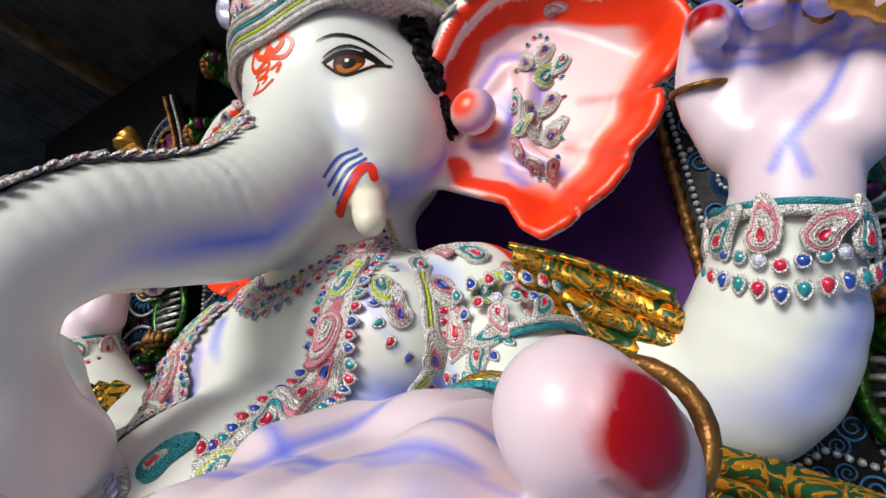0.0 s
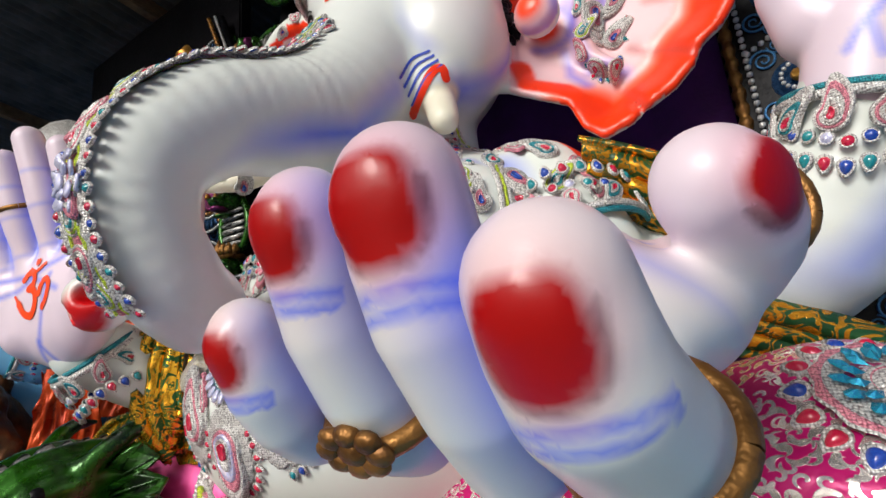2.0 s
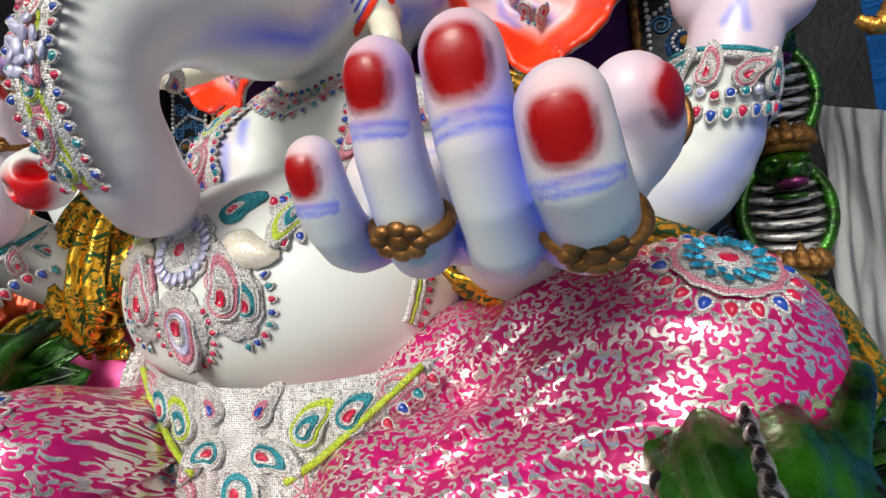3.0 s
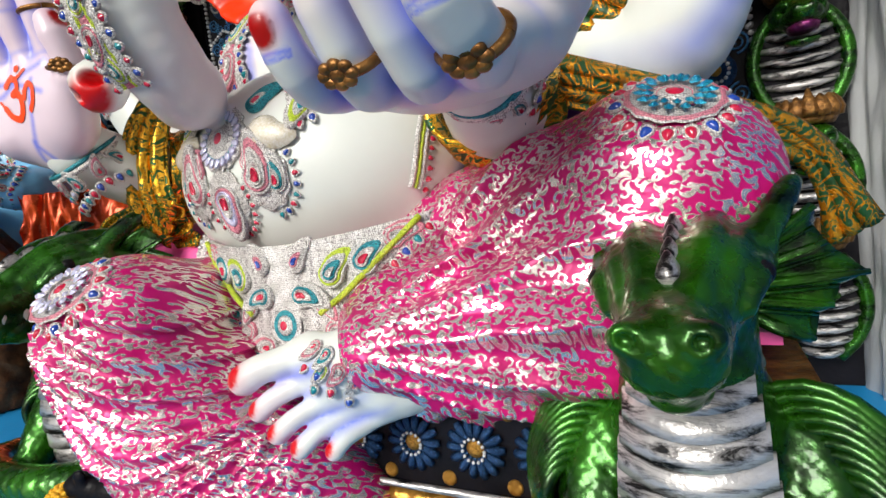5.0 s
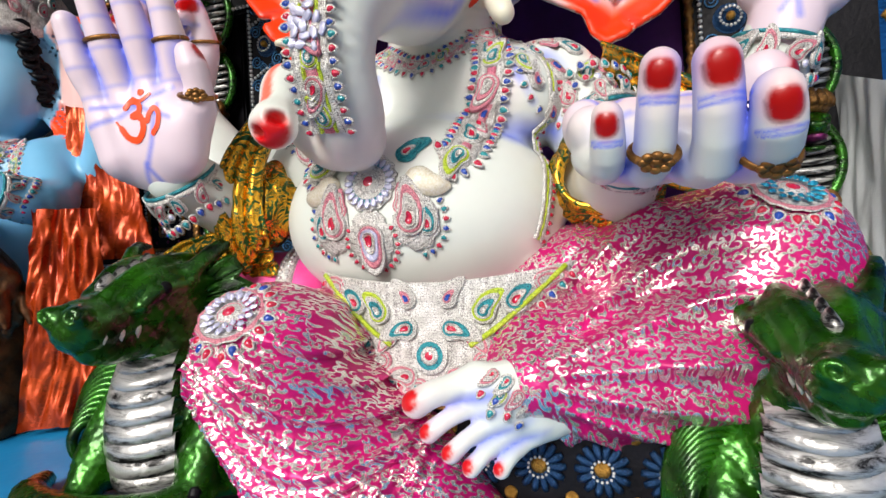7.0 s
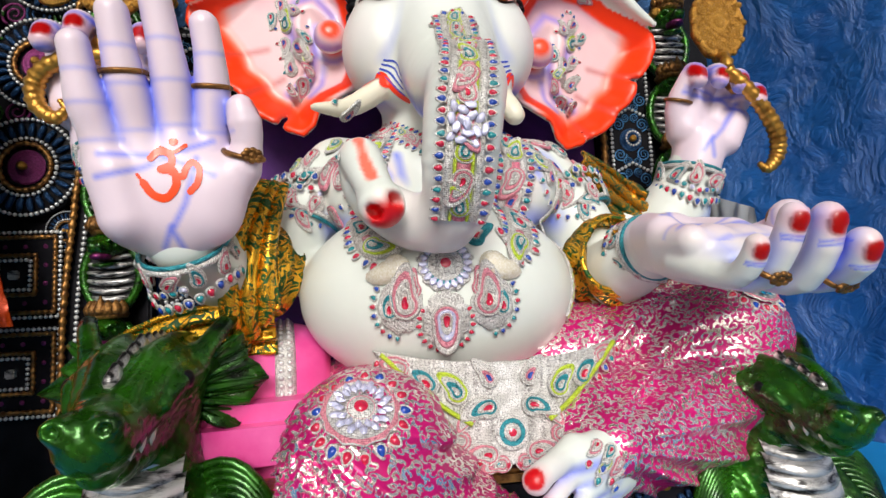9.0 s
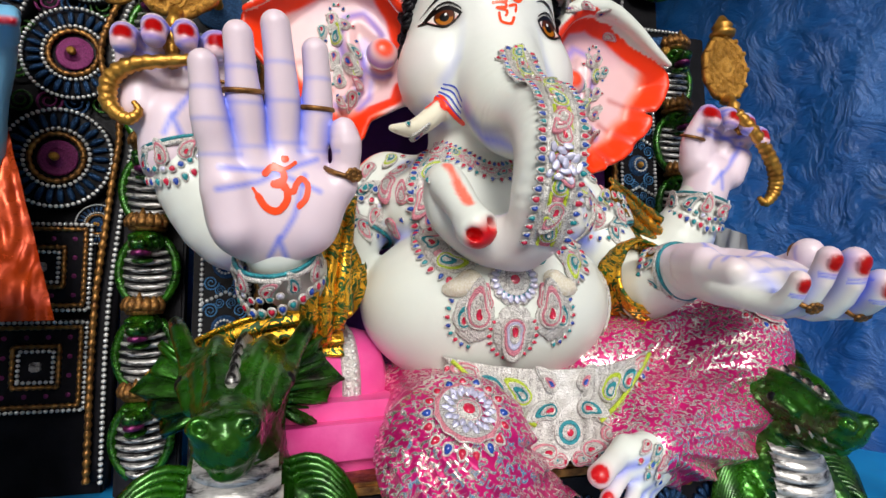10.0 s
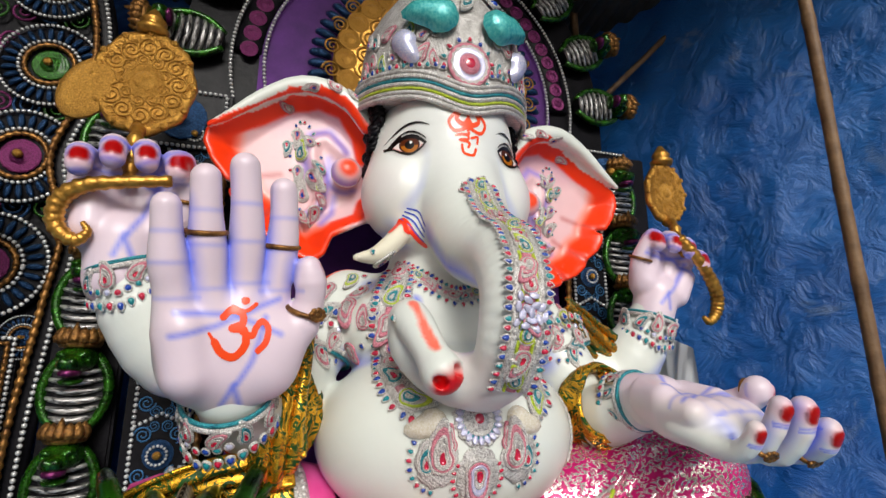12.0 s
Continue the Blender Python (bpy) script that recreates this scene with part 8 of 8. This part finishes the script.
def emblem(label, c, rx, rz, leaf, hand_at, hook):
    """A cast gold plate with relief, on a handle that ends in a hook."""
    ob = thing("gold_emblem", label, "emblem", "emblems in the back hands")
    x, y, z = c
    part("plate", lathe([(1.0, 0.0), (1.0, 0.16), (0.9, 0.22), (0.8, 0.16), (0.02, 0.2)], GOLD, 36, wobble=lambda a, h: 1 + 0.03 * math.cos(a * 9)), ob, "cast gold plate", Matrix.Translation(c) @ FACE @ Matrix.Diagonal((rx, rz, 0.13, 1)))
    relief(ob, FLOWER["gold"], x, y - 0.022, z, rx * 0.42)
    for k in range(12):
        a = 2 * math.pi * k / 12
        flat_scroll(ob, SCROLL["gold"], x + rx * 0.66 * math.cos(a), y - 0.024, z + rz * 0.66 * math.sin(a), rx * 0.22, -math.degrees(a), 1 if k % 2 else -1)
        part("stud", PEARLBALL, ob, "", Matrix.Translation((x + rx * 0.95 * math.cos(a), y - 0.022, z + rz * 0.95 * math.sin(a))) @ Matrix.Scale(0.014, 4))
    for count, far, size in ((9, 0.40, 0.15), (18, 0.84, 0.13)):
        for k in range(count):
            a = 2 * math.pi * (k + 0.5) / count
            flat_scroll(ob, SCROLL["gold"], x + rx * far * math.cos(a), y - 0.026, z + rz * far * math.sin(a), rx * size, -math.degrees(a) + 90, -1 if k % 2 else 1)
    part("finial", lathe([(0.05, 0.0), (0.055, 0.02), (0.035, 0.035), (0.045, 0.05), (0.03, 0.07), (0.012, 0.10)], GOLD, 16), ob, "", pose(x, y - 0.01, z + rz * 0.97))
    if leaf:
        part("leaf", lathe([(1.0, 0.0), (0.95, 0.12), (0.6, 0.3), (0.03, 0.4)], GOLD, 24), ob, "polished gold leaf", Matrix.Translation((x - rx * 1.0, y - 0.01, z - 0.05)) @ Matrix.Rotation(radians(25), 4, "Y") @ FACE @ Matrix.Diagonal((0.085, 0.13, 0.07, 1)))
    h = Vector(hand_at)
    part("handle", rope([(x, y, z - rz * 0.9), tuple((Vector(c) + h) / 2), tuple(h)], 0.022, GOLD), ob)
    part("hook", tube([(*p[:3], p[3] * (1 + 0.12 * math.sin(i * 2.2))) for i, p in enumerate(spline(hook, 60))], GOLD, 10, up=(0, 1, 0)), ob, "curling gold hook")
    return ob


emblem("ornate cast gold axe plate above the raised hand", (-1.135, 0.97, 2.66), 0.165, 0.20, True, (-1.10, 0.80, 2.22),
       [(-0.97, 0.76, 2.235, 0.018), (-1.10, 0.755, 2.215, 0.02), (-1.20, 0.76, 2.195, 0.024), (-1.26, 0.78, 2.15, 0.027), (-1.265, 0.79, 2.08, 0.025), (-1.215, 0.79, 2.035, 0.02), (-1.18, 0.785, 2.06, 0.013), (-1.195, 0.78, 2.09, 0.007)])
emblem("ornate cast gold mace head above the raised hand", (1.155, 1.0, 2.50), 0.115, 0.155, False, (1.08, 0.83, 2.14),
       [(1.03, 0.80, 2.22, 0.022), (1.10, 0.79, 2.14, 0.024), (1.17, 0.80, 2.06, 0.026), (1.225, 0.82, 1.98, 0.028), (1.235, 0.84, 1.91, 0.026), (1.20, 0.85, 1.86, 0.018), (1.165, 0.85, 1.88, 0.009)])

# marigold and a black mouse-like figure on the sheet
mg = []
for k in range(90):
    u, a = 1 - 2 * (k + 0.5) / 90, k * 2.39996
    r = math.sqrt(1 - u * u)
    d = Vector((r * math.cos(a), r * math.sin(a), u))
    mg.append((lathe([(0.010, 0.0), (0.013, 0.006), (0.004, 0.012)], MARIGOLD, 6, (1, 0.6)), on_surface(d * 0.032, d)))
bmb = bmesh.new()
bmesh.ops.create_icosphere(bmb, subdivisions=2, radius=0.033)
mg.append((bm_data(bmb, MARIGOLD), Matrix()))
thing("marigold", "round yellow marigold flower head on the blue sheet", "flower", data=merge(mg), m=pose(-0.575, 0.25, PLAT + 0.04))
ms = Field((-0.2, -0.12, -0.01), (0.2, 0.12, 0.16), 0.008)
ms.add(ball((0.03, 0, 0.05), (0.09, 0.05, 0.05)), 0.03).add(ball((-0.07, 0, 0.07), (0.045, 0.035, 0.035)), 0.03).add(limb([(-0.09, 0, 0.07, 0.025), (-0.125, 0, 0.06, 0.012)]), 0.02)
for s in (-1, 1):
    ms.add(ball((-0.055, s * 0.03, 0.105), (0.018, 0.008, 0.02)), 0.008)
    ms.add(limb([(-0.05, s * 0.03, 0.03, 0.014), (-0.09, s * 0.03, 0.012, 0.010)]), 0.01)
ms.add(limb([(0.11, 0, 0.03, 0.012), (0.16, 0.03, 0.012, 0.008), (0.18, 0.08, 0.01, 0.005)], 6), 0.01)
v, f = ms.mesh()
thing("mouse_figure", "small black lacquered mouse figure beside the marigold", "figurine", data=mesh_data("mouse", v, f, BLACK), m=pose(-0.47, 0.31, PLAT, 0, 0, 25))

# ---- the neighbouring throne and its blue statue ----
nb = thing("side_throne_back", "black carved neighbouring throne back with plum roundels and pearls", "throne")
part("backing", block(1.9, 0.08, 3.4, BLACK, 0.01), nb, "black lacquered board", pose(-2.45, 1.52, PLAT + 1.7))


def roundel(x, z, r, heart="plum"):
    """Nested rings: stud, petals, rope, pearls, ribs."""
    ob = thing("carved_roundel", "round black carving with plum petals, gold rope and pearls", "carving", "roundels of the side throne")
    part("disc", lathe([(1.0, 0), (1.0, 0.14), (0.9, 0.2), (0.02, 0.2)], BLACK, 36), ob, "", Matrix.Translation((x, 1.47, z)) @ FACE @ Matrix.Scale(r, 4))
    y = 1.455 - r * 0.2
    relief(ob, FLOWER[heart], x, y + 0.01, z, r * 0.36)
    part("stud", PEARLBALL, ob, "gold stud", Matrix.Translation((x, y - 0.02, z)) @ Matrix.Scale(r * 0.09, 4))
    part("rope", rope(ring_rows(x, z, r * 0.47, y), r * 0.05, BRONZE), ob, "gold rope ring")
    part("pearl_string", beads(even(ring_rows(x, z, r * 0.58, y), r * 0.10), r * 0.045, PEARL), ob)
    for i in range(26):
        a = 2 * math.pi * i / 26
        part("rib", RIB, ob, "", Matrix.Translation((x + r * 0.76 * math.cos(a), y + 0.01, z + r * 0.76 * math.sin(a))) @ Matrix.Rotation(-a, 4, "Y") @ Matrix.Scale(r * 0.27, 4))
    part("pearl_string", beads(even(ring_rows(x, z, r * 0.97, y), r * 0.10), r * 0.045, PEARL), ob)


def square(x, z, h):
    ob = thing("carved_square", "square black carving with plum flowers between gold and pearl frames", "carving", "squares of the side throne")
    part("board", block(2 * h, 0.05, 2 * h, BLACK, 0.012), ob, "", pose(x, 1.455, z))
    y = 1.425
    for k, (q, mat) in enumerate(((0.95, 0), (0.84, 1), (0.44, 1), (0.33, 0))):
        rows = [(x - h * q, y, z - h * q), (x + h * q, y, z - h * q), (x + h * q, y, z + h * q), (x - h * q, y, z + h * q), (x - h * q, y, z - h * q)]
        if mat:
            part("rope", rope(rows, 0.009, BRONZE), ob, "gold rope frame")
        else:
            part("pearl_string", beads(even(rows, 0.02), 0.009, PEARL), ob)
    for i in range(12):
        a = i // 3
        u = (-0.62, -0.2, 0.21)[i % 3]
        dx, dz = ((u, -0.63), (0.63, u), (-u, 0.63), (-0.63, -u))[a]
        relief(ob, FLOWER["plum"], x + dx * h, y + 0.01, z + dz * h, h * 0.155)
    part("jewel", block(h * 0.2, 0.03, h * 0.2, SILVERPAINT, 0.006), ob, "square silver jewel", pose(x, y, z))


for z in (1.20, 1.60):
    square(-1.74, z, 0.185)
    square(-2.14, z, 0.185)
for x, z, r, hrt in ((-1.70, 2.05, 0.21, "plum"), (-1.66, 2.50, 0.20, "plum"), (-2.10, 2.25, 0.2, "green"), (-1.62, 2.92, 0.19, "green"), (-2.05, 2.75, 0.22, "plum"), (-1.66, 3.32, 0.18, "plum"), (-1.55, 1.78, 0.085, "navy"), (-2.1, 3.2, 0.2, "plum")):
    roundel(x, z, r, hrt)
# curved border towards the main throne
edge = spline([(-1.50, 1.42, 0.75), (-1.50, 1.42, 1.4), (-1.46, 1.42, 1.9), (-1.44, 1.42, 2.2), (-1.52, 1.42, 2.5), (-1.43, 1.42, 2.85), (-1.46, 1.42, 3.2), (-1.62, 1.42, 3.6)], 60)
part("border", tube([(*p, 0.05) for p in edge], BLACK, 10, 0.6, up=(0, 1, 0)), nb, "black wavy border")
part("pearl_string", beads(even(edge + np.array((0.028, -0.045, 0)), 0.023), 0.0105, PEARL), nb)
part("rope", rope([tuple(p + np.array((-0.02, -0.05, 0))) for p in edge], 0.013, BRONZE), nb, "gold rope")
for k in range(34):
    x, z = -1.56 - 0.10 * (k % 4) - 0.02 * (k // 4 % 2), 2.30 + 0.145 * (k // 4)
    flat_scroll(nb, SCROLL[("green", "plum", "navy")[(k * 5 + k // 4) % 3]], x, 1.45, z, 0.055, 73 * k, 1 if k % 2 else -1)

# the blue statue
BS = Vector((-2.43, 1.0, 0.0))
bl = Field((-3.0, 0.15, PLAT + 0.1), (-1.2, 1.45, 2.85), 0.0155)


def b(p):
    return (p[0] + BS.x, *p[1:])


bl.add(ball(b((0, 0.95, 1.45)), (0.40, 0.33, 0.30)), 0.03).add(ball(b((0, 1.02, 1.82)), (0.40, 0.24, 0.22)), 0.1)
bl.add(ball(b((0, 1.06, 2.36)), (0.29, 0.28, 0.33)), 0.06).add(ball(b((0.18, 0.96, 2.2)), (0.14, 0.16, 0.17)), 0.06).add(ball(b((-0.18, 0.96, 2.2)), (0.14, 0.16, 0.17)), 0.06)
bl.add(limb([b((0, 0.88, 2.3, 0.15)), b((0, 0.76, 2.12, 0.15)), b((-0.02, 0.56, 1.98, 0.12)), b((-0.08, 0.42, 1.88, 0.10)), b((-0.12, 0.40, 1.7, 0.085)), b((-0.05, 0.45, 1.6, 0.07))], 20), 0.05)
BTUSK = [b((0.15, 0.80, 2.06, 0.035)), b((0.21, 0.72, 2.0, 0.036)), b((0.24, 0.64, 1.99, 0.028)), b((0.25, 0.58, 2.0, 0.014))]
bl.add(limb(BTUSK, 8), 0.01)
BEAR = [(0.24, 2.5), (0.40, 2.62), (0.62, 2.58), (0.74, 2.42), (0.66, 2.2), (0.5, 2.02), (0.42, 1.98), (0.3, 2.1), (0.22, 2.3)]
fe = plate(BEAR, lambda x, z: 1.06 + 0.14 * (x - 0.3), 0.016, 0.06, 0.10, lambda p: p - arr((BS.x, 0, 0)))
bl.add((fe, arr(b((0.2, 0.95, 1.95))), arr(b((0.78, 1.35, 2.66)))), 0.03)
bl.add(limb([b((0.36, 1.02, 1.88, 0.12)), b((0.50, 0.95, 1.70, 0.11)), b((0.56, 0.82, 1.66, 0.10)), b((0.52, 0.66, 1.70, 0.075)), b((0.46, 0.56, 1.72, 0.06))], 12), 0.04)
for k in range(4):
    bl.add(limb([b((0.40 + 0.045 * k, 0.58, 1.72, 0.035)), b((0.36 + 0.045 * k, 0.46, 1.70, 0.03)), b((0.33 + 0.045 * k, 0.40, 1.735, 0.022))], 5), 0.012)
bl.add(limb([b((0.50, 0.62, 1.72, 0.035)), b((0.54, 0.55, 1.76, 0.03)), b((0.53, 0.50, 1.79, 0.022))], 5), 0.012)
bl.add(limb([b((0.38, 1.10, 1.9, 0.12)), b((0.52, 1.14, 1.82, 0.10)), b((0.62, 1.12, 1.95, 0.085)), b((0.68, 1.06, 2.14, 0.06)), b((0.72, 1.02, 2.28, 0.06)), b((0.76, 0.98, 2.38, 0.045))], 12), 0.04)
for k in range(4):
    bl.add(limb([b((0.70 + 0.03 * k, 0.97, 2.34, 0.028)), b((0.73 + 0.035 * k, 0.89, 2.39, 0.025)), b((0.76 + 0.035 * k, 0.85, 2.34, 0.02))], 5), 0.01)
v, f = bl.mesh()
n = bl.normal(v)
c = np.tile(srgb(120, 185, 225), (len(v), 1))
c = tint(c, srgb(165, 210, 235), 0.6 * near(v, b((0.1, 0.8, 2.3)), (0.25, 0.25, 0.25)))
c = tint(c, srgb(60, 110, 200), 0.6 * along(v, [b((0.12, 0.72, 2.1)), b((0.12, 0.56, 1.95)), b((0.05, 0.44, 1.85))], 0.08))
c = tint(c, srgb(60, 110, 200), 0.6 * along(v, [b((0.38, 0.9, 1.7)), b((0.2, 0.76, 1.66)), b((0, 0.76, 1.66))], 0.08))
earv = (v[:, 0] > BS.x + 0.34) & (np.abs(fe(v.astype(np.float32))) < 0.012) & (n[:, 1] < 0.1)
c = tint(c, srgb(240, 190, 180), earv * 0.9)
c = tint(c, VERM, earv * np.clip(3 * along(np.stack([v[:, 0] - BS.x, 0 * v[:, 0], v[:, 2]], -1), [(a, 0, z) for a, z in BEAR[2:8]], 0.12), 0, 1))
c = tint(c, srgb(238, 232, 208), np.clip(4 * along(v, BTUSK[1:], 0.055), 0, 1))
c = tint(c, VERM, np.clip(2.5 * along(v, [b((0.165, 0.76, 2.12)), b((0.175, 0.74, 2.05))], 0.03), 0, 1))
for k in range(4):
    c = tint(c, srgb(190, 20, 45), np.clip(4 * near(v, b((0.33 + 0.045 * k, 0.385, 1.745)), (0.016, 0.016, 0.016)), 0, 1))
    c = tint(c, srgb(190, 20, 45), np.clip(4 * near(v, b((0.76 + 0.035 * k, 0.835, 2.335)), (0.016, 0.016, 0.016)), 0, 1))
bp = [(v, f, c)]
bp.append(patch(bl, b((0.19, 0.75, 2.345)), (-0.25, 1, 0), (0, 0, 1), 70, 60, 0.095, 0.085, eye_paint(1), 0.003))
v, f, c = joined(bp)
thing("blue_statue", "neighbouring elephant-headed statue in pale blue painted plaster", "statue", data=mesh_data("blue_statue", v, f, PAINT, c))
bc = thing("silver_crown", "silver beaded crown on the blue statue", "crown", m=pose(BS.x, 1.08, 2.52, 8, 0, 0))
part("cap", lathe([(0.32, 0.0), (0.335, 0.03), (0.32, 0.06), (0.31, 0.22), (0.22, 0.40), (0.10, 0.52), (0.02, 0.56)], SILVER, 40), bc)
for k in range(22):
    a = radians(-110 + 10 * k)
    part("paisley", PAIS[k % 10], bc, "", on_surface((0.325 * math.sin(a), -0.325 * math.cos(a), 0.12 + 0.05 * (k % 2)), (math.sin(a), -math.cos(a), 0.1)) @ Matrix.Scale(0.09, 4))
hl = []
for k in range(22):
    u = k / 21
    cc = Vector((BS.x + 0.30 + dice.uniform(-0.012, 0.012), 0.98 + 0.10 * u + dice.uniform(-0.02, 0.03), 2.54 - 0.34 * u))
    turn = [(0.035 * math.cos(t) * (1 - t / 16), 0.035 * math.sin(t) * (1 - t / 16), 0.0, 0.013) for t in np.linspace(0, 9, 16)]
    hl.append((tube(turn, BLACK, 6), Matrix.Translation(cc) @ pose(0, 0, 0, dice.uniform(40, 110), dice.uniform(-30, 30), 60)))
thing("hair_lock", "curled dark hair beside the blue face", "hair", data=merge(hl))
braid_with_gems("necklace", "silver and pink paisley necklace on the blue statue", "necklace", bl, [b((0.26, 0.92, 2.0)), b((0.28, 0.82, 1.88)), b((0.2, 0.76, 1.74)), b((0.1, 0.70, 1.62)), b((0.0, 0.62, 1.5))], (0.014, 0.016, 0.014), MIX, 0.03, (1, -1), 0.09)
braid_with_gems("necklace", "silver beaded collar on the blue statue", "necklace", bl, [b((0.34, 0.92, 1.96)), b((0.36, 0.86, 1.84)), b((0.36, 0.88, 1.7))], (0.012, 0.012, 0.012), [SILVER, LIME, SILVER], 0.03, (1, -1), 0.08)
cuff("bracelet", "pink and silver bracelet on the blue wrist", Vector(b((0.535, 0.70, 1.69))), (-0.2, -0.95, 0.2), 0.088, 1, 0.045, group="bracelets of the blue statue")
sheet("orange_cloth", "orange satin cloth hanging from the blue statue's arm", ((-1.86, 0.72, PLAT + 0.03), (-1.58, 0.95, PLAT + 0.03), (-1.62, 0.92, 1.62), (-1.80, 0.78, 1.62)), ORANGE, 40, 40, 0.04, 0.008, "", "cloth", 33)
sheet("orange_cloth", "orange satin cloth behind the blue statue's shoulder", ((-1.95, 1.02, 1.4), (-1.55, 1.15, 1.4), (-1.72, 1.12, 2.1), (-1.95, 1.05, 2.15)), ORANGE, 30, 30, 0.03, 0.008, "", "cloth", 35)

# carved lion
li = Field((-2.75, 0.2, PLAT), (-1.72, 1.0, 1.75), 0.0135)
LC = np.array((-2.16, 0.62, 1.40))
li.add(ball(LC, (0.22, 0.20, 0.22)), 0.04).add(ball(LC + (-0.02, -0.17, -0.04), (0.13, 0.15, 0.11)), 0.05)
li.add(limb([(-2.16, 0.70, 1.3, 0.22), (-2.16, 0.72, 1.0, 0.24), (-2.14, 0.70, 0.72, 0.22)], 8), 0.05)
for s in (-1, 1):
    li.add(ball(LC + (s * 0.15, 0.02, 0.20), (0.06, 0.03, 0.06)), 0.02)
    li.add(limb([(-2.16 + s * 0.14, 0.55, 1.05, 0.10), (-2.16 + s * 0.15, 0.46, 0.85, 0.08), (-2.16 + s * 0.15, 0.38, 0.71, 0.075)], 6), 0.03)
lr = random.Random(4)
for k in range(70):
    a, u = lr.uniform(-2.3, 2.3), lr.uniform(0, 1)
    r = 0.20 + 0.03 * u
    c0 = LC + np.array((r * math.sin(a), -0.10 + 0.22 * u, r * math.cos(a)))
    c1 = c0 + np.array((0.07 * math.sin(a) + lr.uniform(-.03, .03), 0.03, 0.05 * math.cos(a) - 0.09))
    c2 = c1 + np.array((lr.uniform(-.05, .05), 0.0, -0.09))
    li.add(limb([(*c0, 0.030), (*c1, 0.028), (*c2, 0.012)], 5), 0.006)


def fur(p):
    x, y, z = p[..., 0], p[..., 1], p[..., 2]
    return 0.004 * np.sin(x * 90 + 3 * np.sin(z * 22) + y * 60) * np.clip((1.7 - z) * 4, 0, 1)


li.ripple(fur, (-2.75, 0.2, PLAT), (-1.72, 1.0, 1.75))
v, f = li.mesh()
thing("lion_statue", "dark copper carved lion with a curling mane", "lion statue", data=mesh_data("lion", v, f, BROWNFUR))
